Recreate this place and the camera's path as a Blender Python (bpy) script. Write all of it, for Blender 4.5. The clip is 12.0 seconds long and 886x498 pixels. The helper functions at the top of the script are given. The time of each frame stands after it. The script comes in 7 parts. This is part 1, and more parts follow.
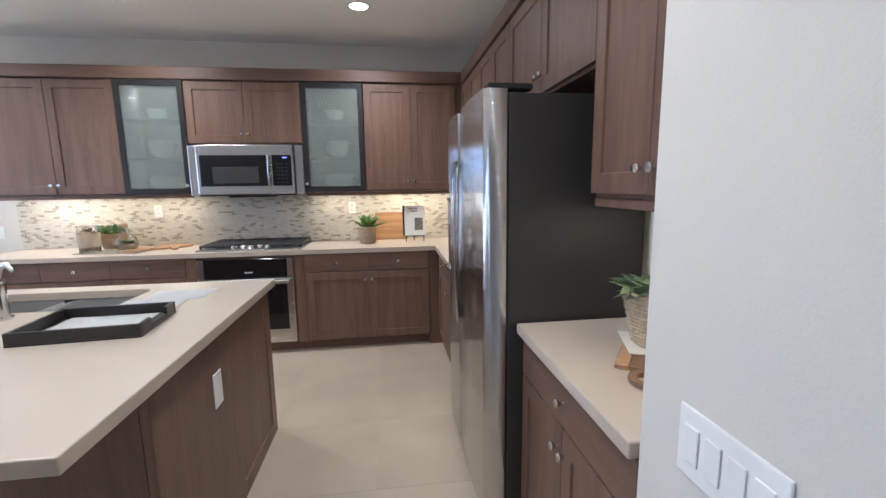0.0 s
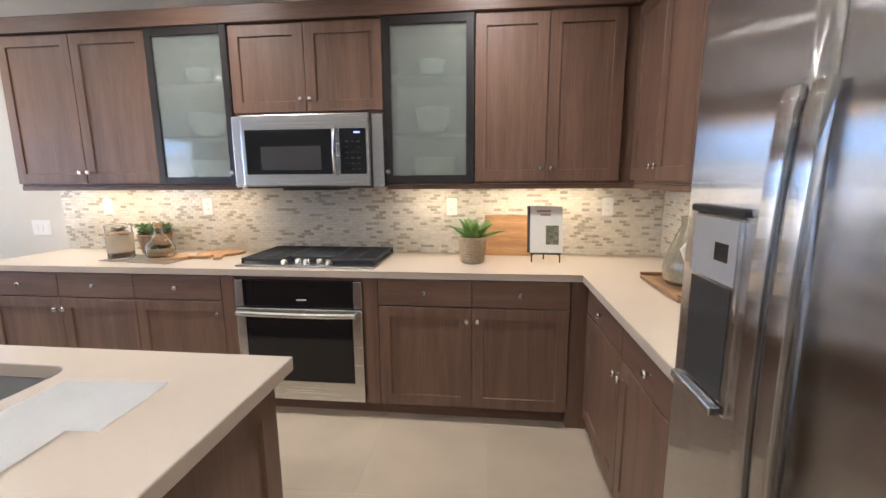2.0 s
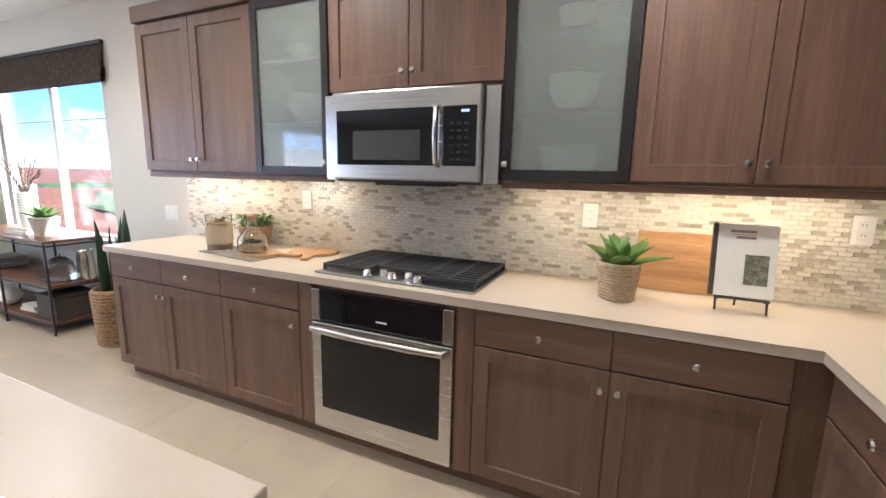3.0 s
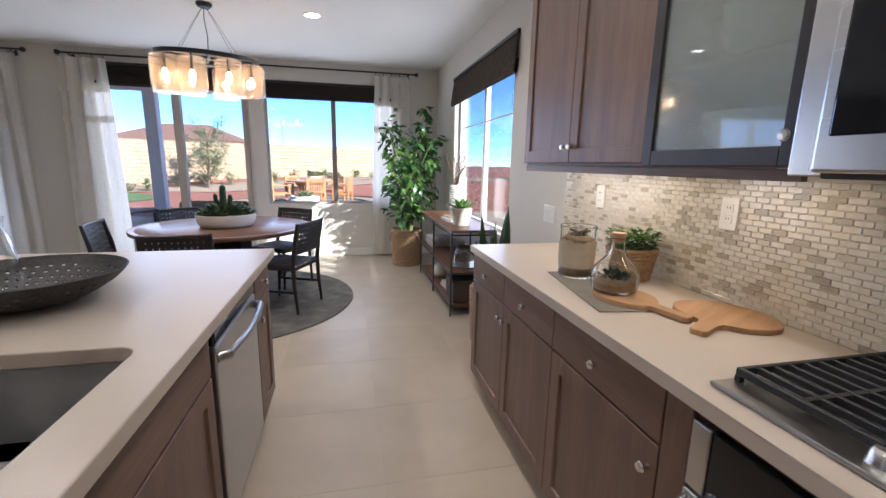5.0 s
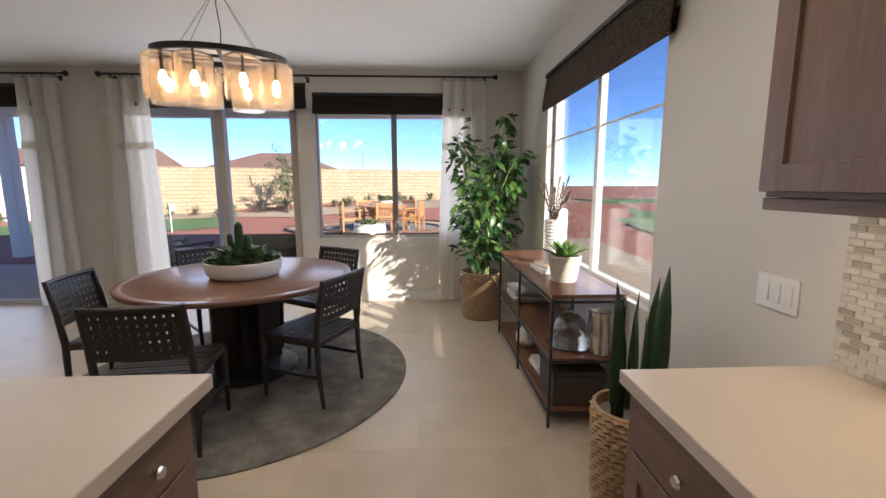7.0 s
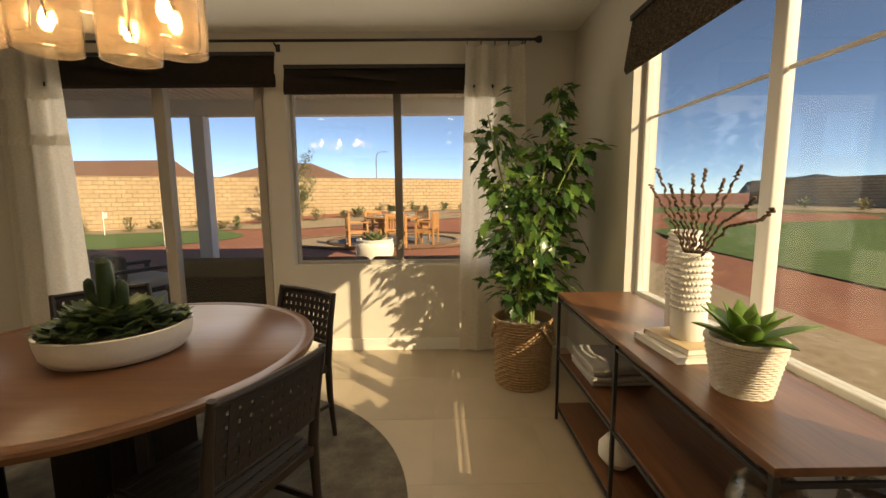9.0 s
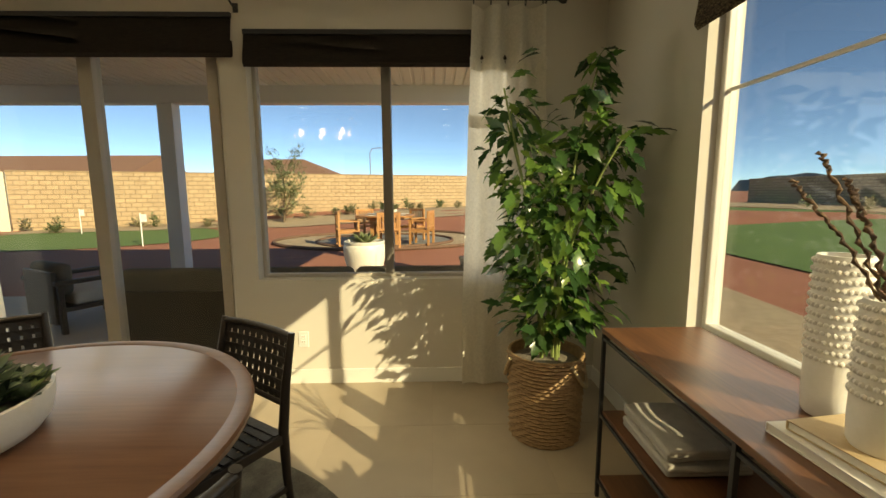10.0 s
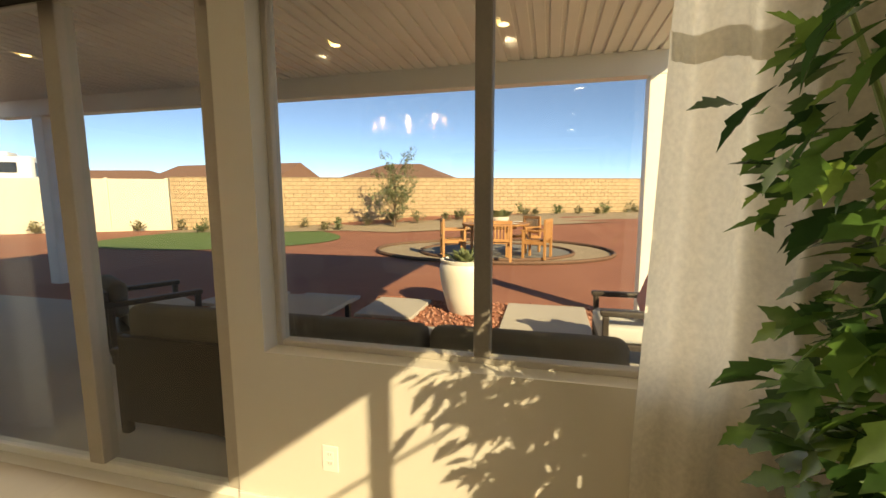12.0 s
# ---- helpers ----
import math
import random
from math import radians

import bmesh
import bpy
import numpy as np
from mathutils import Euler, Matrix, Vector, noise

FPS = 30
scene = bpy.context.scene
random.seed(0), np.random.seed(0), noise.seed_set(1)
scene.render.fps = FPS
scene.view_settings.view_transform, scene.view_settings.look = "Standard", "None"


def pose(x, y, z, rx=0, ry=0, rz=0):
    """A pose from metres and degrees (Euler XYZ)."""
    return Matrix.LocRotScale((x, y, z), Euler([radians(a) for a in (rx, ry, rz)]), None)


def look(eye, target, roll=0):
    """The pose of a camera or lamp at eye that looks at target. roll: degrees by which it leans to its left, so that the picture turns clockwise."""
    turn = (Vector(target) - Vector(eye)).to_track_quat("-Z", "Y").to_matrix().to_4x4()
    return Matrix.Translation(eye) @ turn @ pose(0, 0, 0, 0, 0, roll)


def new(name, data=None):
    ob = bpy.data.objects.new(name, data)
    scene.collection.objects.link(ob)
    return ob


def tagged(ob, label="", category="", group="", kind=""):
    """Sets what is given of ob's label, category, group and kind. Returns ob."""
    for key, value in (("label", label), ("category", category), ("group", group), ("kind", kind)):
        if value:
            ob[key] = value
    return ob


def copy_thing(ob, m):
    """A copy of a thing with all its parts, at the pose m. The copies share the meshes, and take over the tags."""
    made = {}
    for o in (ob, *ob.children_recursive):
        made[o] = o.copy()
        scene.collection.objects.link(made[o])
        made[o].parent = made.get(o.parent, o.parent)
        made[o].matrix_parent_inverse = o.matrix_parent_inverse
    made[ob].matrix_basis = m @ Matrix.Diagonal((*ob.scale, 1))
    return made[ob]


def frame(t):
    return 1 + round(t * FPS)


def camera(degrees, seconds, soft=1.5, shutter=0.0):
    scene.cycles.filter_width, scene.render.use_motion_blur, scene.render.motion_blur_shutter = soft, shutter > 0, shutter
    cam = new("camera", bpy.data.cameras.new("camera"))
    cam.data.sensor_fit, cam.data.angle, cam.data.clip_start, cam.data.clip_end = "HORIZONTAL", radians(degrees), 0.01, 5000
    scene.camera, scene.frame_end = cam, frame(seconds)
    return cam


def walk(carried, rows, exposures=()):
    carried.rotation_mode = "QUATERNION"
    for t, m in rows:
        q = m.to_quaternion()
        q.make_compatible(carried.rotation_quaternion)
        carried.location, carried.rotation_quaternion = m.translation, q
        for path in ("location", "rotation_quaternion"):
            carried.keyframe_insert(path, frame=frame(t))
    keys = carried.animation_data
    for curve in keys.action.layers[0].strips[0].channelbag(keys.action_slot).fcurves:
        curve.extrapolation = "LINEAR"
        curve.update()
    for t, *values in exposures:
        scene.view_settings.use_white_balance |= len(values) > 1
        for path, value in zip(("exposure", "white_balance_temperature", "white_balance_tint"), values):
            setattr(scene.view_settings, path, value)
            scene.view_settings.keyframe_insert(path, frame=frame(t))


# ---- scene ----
cam = camera(93.1, 12.0)
PATH = [
    (0, (0.261, 0.175, 1.448), (0.512, 2.136, 1.147), -0.8),
    (0.5, (0.231, 0.501, 1.451), (0.271, 2.47, 1.102), 0.5),
    (1, (0.213, 0.866, 1.446), (0.217, 2.833, 1.088), 0.3),
    (1.5, (0.191, 1.233, 1.427), (0.104, 3.202, 1.086), -0.3),
    (2, (0.156, 1.583, 1.435), (-0.061, 3.543, 1.101), -0.4),
    (2.5, (0.111, 1.937, 1.44), (-0.281, 3.87, 1.107), 0.1),
    (3, (0.078, 2.262, 1.417), (-0.719, 4.063, 1.074), 1.3),
    (3.5, (-0.014, 2.525, 1.431), (-1.246, 4.057, 1.063), 2.0),
    (3.7, (-0.075, 2.639, 1.416), (-1.461, 4.034, 1.052), 2.2),
    (5.3, (-0.828, 3.179, 1.392), (-2.765, 3.49, 1.004), 0.5),
    (5.5, (-0.96, 3.213, 1.4), (-2.906, 3.479, 1.021), 0.2),
    (6, (-1.304, 3.278, 1.411), (-3.266, 3.463, 1.068), -0.1),
    (6.5, (-1.649, 3.295, 1.407), (-3.62, 3.428, 1.091), -0.2),
    (7, (-1.989, 3.298, 1.43), (-3.964, 3.385, 1.131), -0.1),
    (9, (-3.439, 3.294, 1.407), (-5.423, 3.313, 1.152), -0.5),
    (9.5, (-3.791, 3.295, 1.397), (-5.774, 3.338, 1.141), -0.4),
    (10, (-4.141, 3.267, 1.418), (-6.122, 3.312, 1.149), -0.3),
    (10.5, (-4.544, 3.295, 1.433), (-6.526, 3.298, 1.168), -0.0),
    (11, (-4.924, 3.282, 1.415), (-6.905, 3.198, 1.149), -0.3),
    (11.5, (-5.294, 3.258, 1.413), (-7.266, 3.045, 1.16), -0.4),
    (12, (-5.647, 3.181, 1.462), (-7.572, 2.699, 1.211), -0.2),
]
EXPOSURES = [(0, 3.15, 4950, 11), (0.5, 3.4, 5200, 12), (1.0, 3.44, 5200, 12), (1.5, 3.3, 5250, 12), (2.0, 3.2, 5400, 13), (2.5, 3.2, 5600, 13), (3.0, 3.2, 5400, 12), (3.5, 2.95, 5250, 9), (5.5, 2.28, 5400, 17), (7.0, 2.05, 6000, 16), (9.0, 1.44, 10000, 12), (10.0, 1.42, 9700, 1), (11.0, 1.52, 10500, 5), (12.0, 1.55, 10300, 6)]
walk(cam, [(t, look(eye, target, roll)) for t, eye, target, roll in PATH], EXPOSURES)

# ---- world, sun, lights ----
SUN = Vector((-1.0, -0.966, -0.724)).normalized()
world = bpy.data.worlds.new("sky")
scene.world = world
world.use_nodes = True
wn = world.node_tree.nodes
sky = wn.new("ShaderNodeTexSky")
sky.sky_type, sky.sun_disc = "NISHITA", False
sky.sun_elevation = math.asin(-SUN.z)
sky.sun_rotation = math.atan2(-SUN.x, -SUN.y)
sky.air_density, sky.dust_density, sky.ozone_density = 0.7, 0.0, 4.5
sky.altitude = 5000.0
wn["Background"].inputs[1].default_value = 0.095
world.node_tree.links.new(sky.outputs[0], wn["Background"].inputs[0])
sun_data = bpy.data.lights.new("sun", "SUN")
sun_data.energy, sun_data.angle, sun_data.color = 3.05, radians(0.53), (1.0, 0.89, 0.735)
sun = new("sun", sun_data)
sun.matrix_basis = look((20, 20, 20), Vector((20, 20, 20)) + SUN)


def area(name, x, y, z, sx, sy, watts, colour, aim):
    d = bpy.data.lights.new(name, "AREA")
    d.shape, d.size, d.size_y, d.energy, d.color = "RECTANGLE", sx, sy, watts, colour
    o = new(name, d)
    o.matrix_basis = look((x, y, z), aim)
    return o


# ---- materials ----
def material(name, rough=0.5, metal=0.0):
    m = bpy.data.materials.new(name)
    m.use_nodes = True
    t = m.node_tree
    b = t.nodes["Principled BSDF"]
    b.inputs["Roughness"].default_value, b.inputs["Metallic"].default_value = rough, metal
    return m, t, b


def node(t, kind, **values):
    n = t.nodes.new(kind)
    for k, v in values.items():
        n.inputs[k.replace("_", " ")].default_value = v
    return n


def coords(t, scale=(1, 1, 1), shift=True):
    """Object coordinates, stretched, moved apart from object to object."""
    c = t.nodes.new("ShaderNodeTexCoord")
    mp = t.nodes.new("ShaderNodeMapping")
    mp.inputs["Scale"].default_value = scale
    t.links.new(c.outputs["Object"], mp.inputs["Vector"])
    if shift:
        oi = t.nodes.new("ShaderNodeObjectInfo")
        mul = t.nodes.new("ShaderNodeVectorMath")
        mul.operation = "SCALE"
        comb = t.nodes.new("ShaderNodeCombineXYZ")
        for k in range(3):
            t.links.new(oi.outputs["Random"], comb.inputs[k])
        t.links.new(comb.outputs[0], mul.inputs[0])
        mul.inputs["Scale"].default_value = 17.0
        t.links.new(mul.outputs[0], mp.inputs["Location"])
    return mp.outputs[0]


def ramp(t, fac, stops):
    r = t.nodes.new("ShaderNodeValToRGB")
    e = r.color_ramp.elements
    while len(e) < len(stops):
        e.new(0.5)
    for k, (p, c) in enumerate(stops):
        e[k].position, e[k].color = p, (*c, 1)
    t.links.new(fac, r.inputs[0])
    return r.outputs[0]


def bump(t, b, height, strength=0.2, distance=0.01):
    n = t.nodes.new("ShaderNodeBump")
    n.inputs["Strength"].default_value, n.inputs["Distance"].default_value = strength, distance
    t.links.new(height, n.inputs["Height"])
    t.links.new(n.outputs[0], b.inputs["Normal"])


def noisy(name, stops, scale=8.0, rough=0.5, metal=0.0, stretch=(1, 1, 1), detail=5.0, fine=80.0, relief=0.1, coat=0.0, spread=0.08):
    """Two scales of noise in colour, a fine one in relief and gloss."""
    m, t, b = material(name, rough, metal)
    v = coords(t, stretch)
    n1 = node(t, "ShaderNodeTexNoise", Scale=scale, Detail=detail, Roughness=0.6)
    n2 = node(t, "ShaderNodeTexNoise", Scale=fine, Detail=3.0)
    for n in (n1, n2):
        t.links.new(v, n.inputs["Vector"])
    mix = t.nodes.new("ShaderNodeMix")
    mix.inputs["Factor"].default_value = 0.35
    t.links.new(n1.outputs[0], mix.inputs[2])
    t.links.new(n2.outputs[0], mix.inputs[3])
    t.links.new(ramp(t, mix.outputs[0], stops), b.inputs["Base Color"])
    mr = node(t, "ShaderNodeMapRange")
    mr.inputs["To Min"].default_value, mr.inputs["To Max"].default_value = max(0.0, rough - spread), min(1.0, rough + spread)
    t.links.new(n1.outputs[0], mr.inputs["Value"])
    t.links.new(mr.outputs[0], b.inputs["Roughness"])
    if relief:
        bump(t, b, n2.outputs[0], relief, 0.004)
    b.inputs["Coat Weight"].default_value = coat
    return m


def wood(name, dark, light, axis=2, scale=1.0, rough=0.42, relief=0.12):
    """Straight grain along one axis, with broad bands and fine pores."""
    m, t, b = material(name, rough)
    s = [14.0 * scale] * 3
    s[axis] = 0.9 * scale
    v = coords(t, s)
    n1 = node(t, "ShaderNodeTexNoise", Scale=1.0, Detail=4.0, Roughness=0.55, Distortion=0.4)
    n2 = node(t, "ShaderNodeTexNoise", Scale=7.0, Detail=3.0, Roughness=0.6)
    for n in (n1, n2):
        t.links.new(v, n.inputs["Vector"])
    mix = t.nodes.new("ShaderNodeMix")
    mix.inputs["Factor"].default_value = 0.4
    t.links.new(n1.outputs[0], mix.inputs[2])
    t.links.new(n2.outputs[0], mix.inputs[3])
    mid = tuple((a + c) / 2 for a, c in zip(dark, light))
    t.links.new(ramp(t, mix.outputs[0], [(0.32, dark), (0.5, mid), (0.68, light)]), b.inputs["Base Color"])
    bump(t, b, n2.outputs[0], relief, 0.003)
    return m


def varied(name, stops, rough=0.4, island=False, relief=0.05, scale=40.0, coat=0.0):
    """A colour for each piece, by its own random number, with a little grain."""
    m, t, b = material(name, rough)
    src = t.nodes.new("ShaderNodeNewGeometry").outputs["Random Per Island"] if island else t.nodes.new("ShaderNodeObjectInfo").outputs["Random"]
    col = ramp(t, src, stops)
    n = node(t, "ShaderNodeTexNoise", Scale=scale, Detail=4.0)
    t.links.new(coords(t, shift=not island), n.inputs["Vector"])
    mix = t.nodes.new("ShaderNodeMix")
    mix.data_type, mix.blend_type = "RGBA", "MULTIPLY"
    mix.inputs["Factor"].default_value = 1.0
    t.links.new(col, mix.inputs[6])
    t.links.new(ramp(t, n.outputs[0], [(0.3, (0.86, 0.86, 0.86)), (0.7, (1, 1, 1))]), mix.inputs[7])
    t.links.new(mix.outputs[2], b.inputs["Base Color"])
    b.inputs["Coat Weight"].default_value = coat
    if relief:
        bump(t, b, n.outputs[0], relief, 0.002)
    return m


def glass(name, tint=(1, 1, 1), rough=0.0, ior=1.45):
    m, t, b = material(name, rough)
    b.inputs["Transmission Weight"].default_value = 1.0
    b.inputs["Base Color"].default_value = (*tint, 1)
    b.inputs["IOR"].default_value = ior
    return m


def thin_glass(name, tint=(0.96, 0.98, 0.97)):
    """A pane: clear, with a faint mirror on it that grows at a slant."""
    m = bpy.data.materials.new(name)
    m.use_nodes = True
    t = m.node_tree
    t.nodes.remove(t.nodes["Principled BSDF"])
    clear = node(t, "ShaderNodeBsdfTransparent", Color=(*tint, 1))
    gloss = node(t, "ShaderNodeBsdfGlossy", Roughness=0.0)
    lw = node(t, "ShaderNodeLayerWeight", Blend=0.5)
    pw = t.nodes.new("ShaderNodeMath")
    pw.operation = "POWER"
    pw.inputs[1].default_value = 5.0
    fres = node(t, "ShaderNodeMapRange")
    fres.inputs["To Min"].default_value, fres.inputs["To Max"].default_value = 0.035, 0.9
    t.links.new(lw.outputs["Facing"], pw.inputs[0])
    t.links.new(pw.outputs[0], fres.inputs["Value"])
    mix = t.nodes.new("ShaderNodeMixShader")
    t.links.new(fres.outputs[0], mix.inputs[0])
    t.links.new(clear.outputs[0], mix.inputs[1])
    t.links.new(gloss.outputs[0], mix.inputs[2])
    t.links.new(mix.outputs[0], t.nodes["Material Output"].inputs[0])
    return m


def glow(name, colour, strength):
    m, t, b = material(name, 0.4)
    b.inputs["Base Color"].default_value = (*colour, 1)
    b.inputs["Emission Color"].default_value = (*colour, 1)
    b.inputs["Emission Strength"].default_value = strength
    return m


def steel(name, axis=2, colour=(0.62, 0.61, 0.59), rough=0.26):
    """Brushed metal: fine scratches along one axis."""
    m, t, b = material(name, rough, 1.0)
    s = [260.0] * 3
    s[axis] = 2.0
    v = coords(t, s)
    n = node(t, "ShaderNodeTexNoise", Scale=1.0, Detail=2.0)
    t.links.new(v, n.inputs["Vector"])
    t.links.new(ramp(t, n.outputs[0], [(0.3, tuple(c * 0.96 for c in colour)), (0.7, colour)]), b.inputs["Base Color"])
    mr = node(t, "ShaderNodeMapRange")
    mr.inputs["To Min"].default_value, mr.inputs["To Max"].default_value = rough - 0.02, rough + 0.03
    t.links.new(n.outputs[0], mr.inputs["Value"])
    t.links.new(mr.outputs[0], b.inputs["Roughness"])
    return m


PAINT = noisy("wall_paint", [(0.3, (0.62, 0.585, 0.525)), (0.7, (0.66, 0.625, 0.56))], 1.5, 0.75, fine=220.0, relief=0.12)
WHITE_PAINT = noisy("ceiling_paint", [(0.3, (0.82, 0.81, 0.77)), (0.7, (0.86, 0.85, 0.81))], 1.2, 0.8, fine=160.0, relief=0.2)
TRIM = noisy("trim_paint", [(0.3, (0.72, 0.71, 0.67)), (0.7, (0.78, 0.77, 0.73))], 3.0, 0.45, fine=120.0, relief=0.05)
FLOOR_TILE = varied("floor_tile", [(0.0, (0.420, 0.345, 0.255)), (0.5, (0.432, 0.356, 0.264)), (1.0, (0.445, 0.368, 0.274))], 0.38, scale=3.0, relief=0.03)
GROUT = noisy("grout", [(0.3, (0.385, 0.315, 0.235)), (0.7, (0.41, 0.335, 0.25))], 20.0, 0.9)
CABINET = wood("cabinet_wood", (0.102, 0.056, 0.037), (0.185, 0.108, 0.071), 2)
CABINET_H = wood("cabinet_wood_across", (0.102, 0.056, 0.037), (0.185, 0.108, 0.071), 0)
ESPRESSO = noisy("espresso_frame", [(0.3, (0.012, 0.010, 0.010)), (0.7, (0.022, 0.018, 0.017))], 12.0, 0.35)
QUARTZ = noisy("quartz", [(0.25, (0.43, 0.362, 0.290)), (0.5, (0.47, 0.398, 0.322)), (0.75, (0.51, 0.436, 0.356))], 3.0, 0.3, fine=420.0, relief=0.0, spread=0.05)
STEEL = steel("brushed_steel_upright", 2)
STEEL_X = steel("brushed_steel_level", 0)


def brushed(name, colour, rough, spread):
    """Steel brushed upright: fine scratches that smear what it mirrors sideways (for faces that look along x)."""
    m, t, b = material(name, rough, 1.0)
    v = coords(t, shift=False)
    fine = t.nodes.new("ShaderNodeTexWhiteNoise")
    t.links.new(v, fine.inputs["Vector"])
    sep = t.nodes.new("ShaderNodeSeparateColor")
    t.links.new(fine.outputs["Color"], sep.inputs[0])
    add = t.nodes.new("ShaderNodeMath")
    add.operation = "ADD"
    t.links.new(sep.outputs[0], add.inputs[0])
    t.links.new(sep.outputs[1], add.inputs[1])
    mr = node(t, "ShaderNodeMapRange")
    mr.inputs["From Max"].default_value = 2.0
    mr.inputs["To Min"].default_value, mr.inputs["To Max"].default_value = -spread, spread
    t.links.new(add.outputs[0], mr.inputs["Value"])
    comb = t.nodes.new("ShaderNodeCombineXYZ")
    t.links.new(mr.outputs[0], comb.inputs[1])
    geo = t.nodes.new("ShaderNodeNewGeometry")
    tilt = t.nodes.new("ShaderNodeVectorMath")
    t.links.new(geo.outputs["Normal"], tilt.inputs[0])
    t.links.new(comb.outputs[0], tilt.inputs[1])
    unit = t.nodes.new("ShaderNodeVectorMath")
    unit.operation = "NORMALIZE"
    t.links.new(tilt.outputs[0], unit.inputs[0])
    t.links.new(unit.outputs[0], b.inputs["Normal"])
    n = node(t, "ShaderNodeTexNoise", Scale=3.0, Detail=3.0)
    t.links.new(v, n.inputs["Vector"])
    t.links.new(ramp(t, n.outputs[0], [(0.3, tuple(c * 0.95 for c in colour)), (0.7, colour)]), b.inputs["Base Color"])
    return m


FRIDGE_STEEL = brushed("brushed_steel_door", (0.58, 0.575, 0.57), 0.06, 0.95)
CHROME, _, _b = material("chrome", 0.12, 1.0)
_b.inputs["Base Color"].default_value = (0.75, 0.74, 0.72, 1)
NICKEL = noisy("satin_nickel", [(0.3, (0.62, 0.60, 0.57)), (0.7, (0.70, 0.68, 0.65))], 30.0, 0.25, 1.0, relief=0.02)
BLACK_GLASS = noisy("black_glass", [(0.3, (0.006, 0.006, 0.007)), (0.7, (0.010, 0.010, 0.012))], 5.0, 0.06, relief=0.0, spread=0.03)
BLACK_SIDE = noisy("black_enamel", [(0.3, (0.026, 0.024, 0.023)), (0.7, (0.036, 0.034, 0.032))], 3.0, 0.42, fine=300.0, relief=0.25)
BLACK_IRON = noisy("black_iron", [(0.3, (0.010, 0.010, 0.011)), (0.7, (0.022, 0.021, 0.021))], 25.0, 0.5, relief=0.2)
FROST = glass("frosted_glass", (0.68, 0.75, 0.69), 0.25)
FROST.node_tree.nodes["Principled BSDF"].inputs["Transmission Weight"].default_value = 0.82
FROST.node_tree.nodes["Principled BSDF"].inputs["Coat Weight"].default_value = 1.0
FROST.node_tree.nodes["Principled BSDF"].inputs["Coat Roughness"].default_value = 0.03
CLEAR = glass("clear_glass", (0.97, 0.98, 0.96), 0.0)
PANE = thin_glass("window_pane")
# Tint added to dim the sun and the view through the side window.
TINTED = thin_glass("dimming_window_pane", (0.86, 0.88, 0.87))
PLASTIC_WHITE = noisy("white_plastic", [(0.3, (0.74, 0.73, 0.70)), (0.7, (0.79, 0.78, 0.75))], 6.0, 0.35, relief=0.0)
GLASS_TILE_STOPS = [(0.0, (0.68, 0.63, 0.52)), (0.35, (0.74, 0.70, 0.61)), (0.62, (0.69, 0.65, 0.56)), (0.80, (0.64, 0.59, 0.49)), (0.84, (0.44, 0.39, 0.30)), (0.93, (0.49, 0.43, 0.33)), (1.0, (0.38, 0.345, 0.28))]
MOSAIC = varied("mosaic_tile", GLASS_TILE_STOPS, 0.12, coat=0.3, relief=0.02)
MOSAIC_JOINED = varied("mosaic_tile_joined", GLASS_TILE_STOPS, 0.12, island=True, coat=0.3, relief=0.02)
GROUT_W = noisy("mosaic_grout", [(0.3, (0.58, 0.56, 0.50)), (0.7, (0.64, 0.62, 0.56))], 40.0, 0.9)
TABLE_WOOD = wood("table_wood", (0.098, 0.041, 0.022), (0.175, 0.083, 0.046), 1, 0.7, 0.32)
CONSOLE_WOOD = wood("console_wood", (0.085, 0.036, 0.019), (0.19, 0.085, 0.042), 0, 0.8, 0.35)
PALE_WOOD = wood("board_wood", (0.30, 0.165, 0.075), (0.46, 0.275, 0.135), 0, 1.2, 0.5)
STRIPE_WOOD = wood("striped_board_wood", (0.26, 0.12, 0.045), (0.56, 0.34, 0.16), 0, 1.6, 0.45)
TEAK = wood("teak", (0.36, 0.17, 0.065), (0.52, 0.27, 0.11), 2, 1.0, 0.55)
LEATHER = noisy("dark_leather", [(0.3, (0.014, 0.012, 0.012)), (0.7, (0.030, 0.026, 0.025))], 14.0, 0.42, relief=0.3)
DARK_WOOD = wood("ebonised_wood", (0.012, 0.009, 0.008), (0.032, 0.024, 0.020), 2, 1.2, 0.4)
RUG = noisy("rug_wool", [(0.35, (0.060, 0.054, 0.043)), (0.5, (0.12, 0.108, 0.088)), (0.65, (0.20, 0.18, 0.145))], 6.0, 0.95, fine=260.0, relief=0.9)
WOVEN_SHADE = noisy("woven_shade", [(0.38, (0.03, 0.021, 0.016)), (0.5, (0.10, 0.07, 0.046)), (0.60, (0.27, 0.20, 0.13))], 5.0, 0.8, stretch=(9, 9, 24), fine=10.0, relief=0.8)
WOVEN_DARK = noisy("dark_woven_shade", [(0.35, (0.030, 0.021, 0.016)), (0.65, (0.060, 0.044, 0.032))], 5.0, 0.8, stretch=(4, 4, 30), fine=20.0, relief=0.8)
WICKER = noisy("wicker", [(0.3, (0.20, 0.115, 0.055)), (0.5, (0.32, 0.20, 0.10)), (0.7, (0.44, 0.29, 0.155))], 40.0, 0.7, fine=160.0, relief=0.4)
WICKER_WHITE = noisy("whitewashed_wicker", [(0.3, (0.42, 0.37, 0.30)), (0.5, (0.56, 0.50, 0.42)), (0.7, (0.66, 0.60, 0.51))], 40.0, 0.75, fine=160.0, relief=0.4)
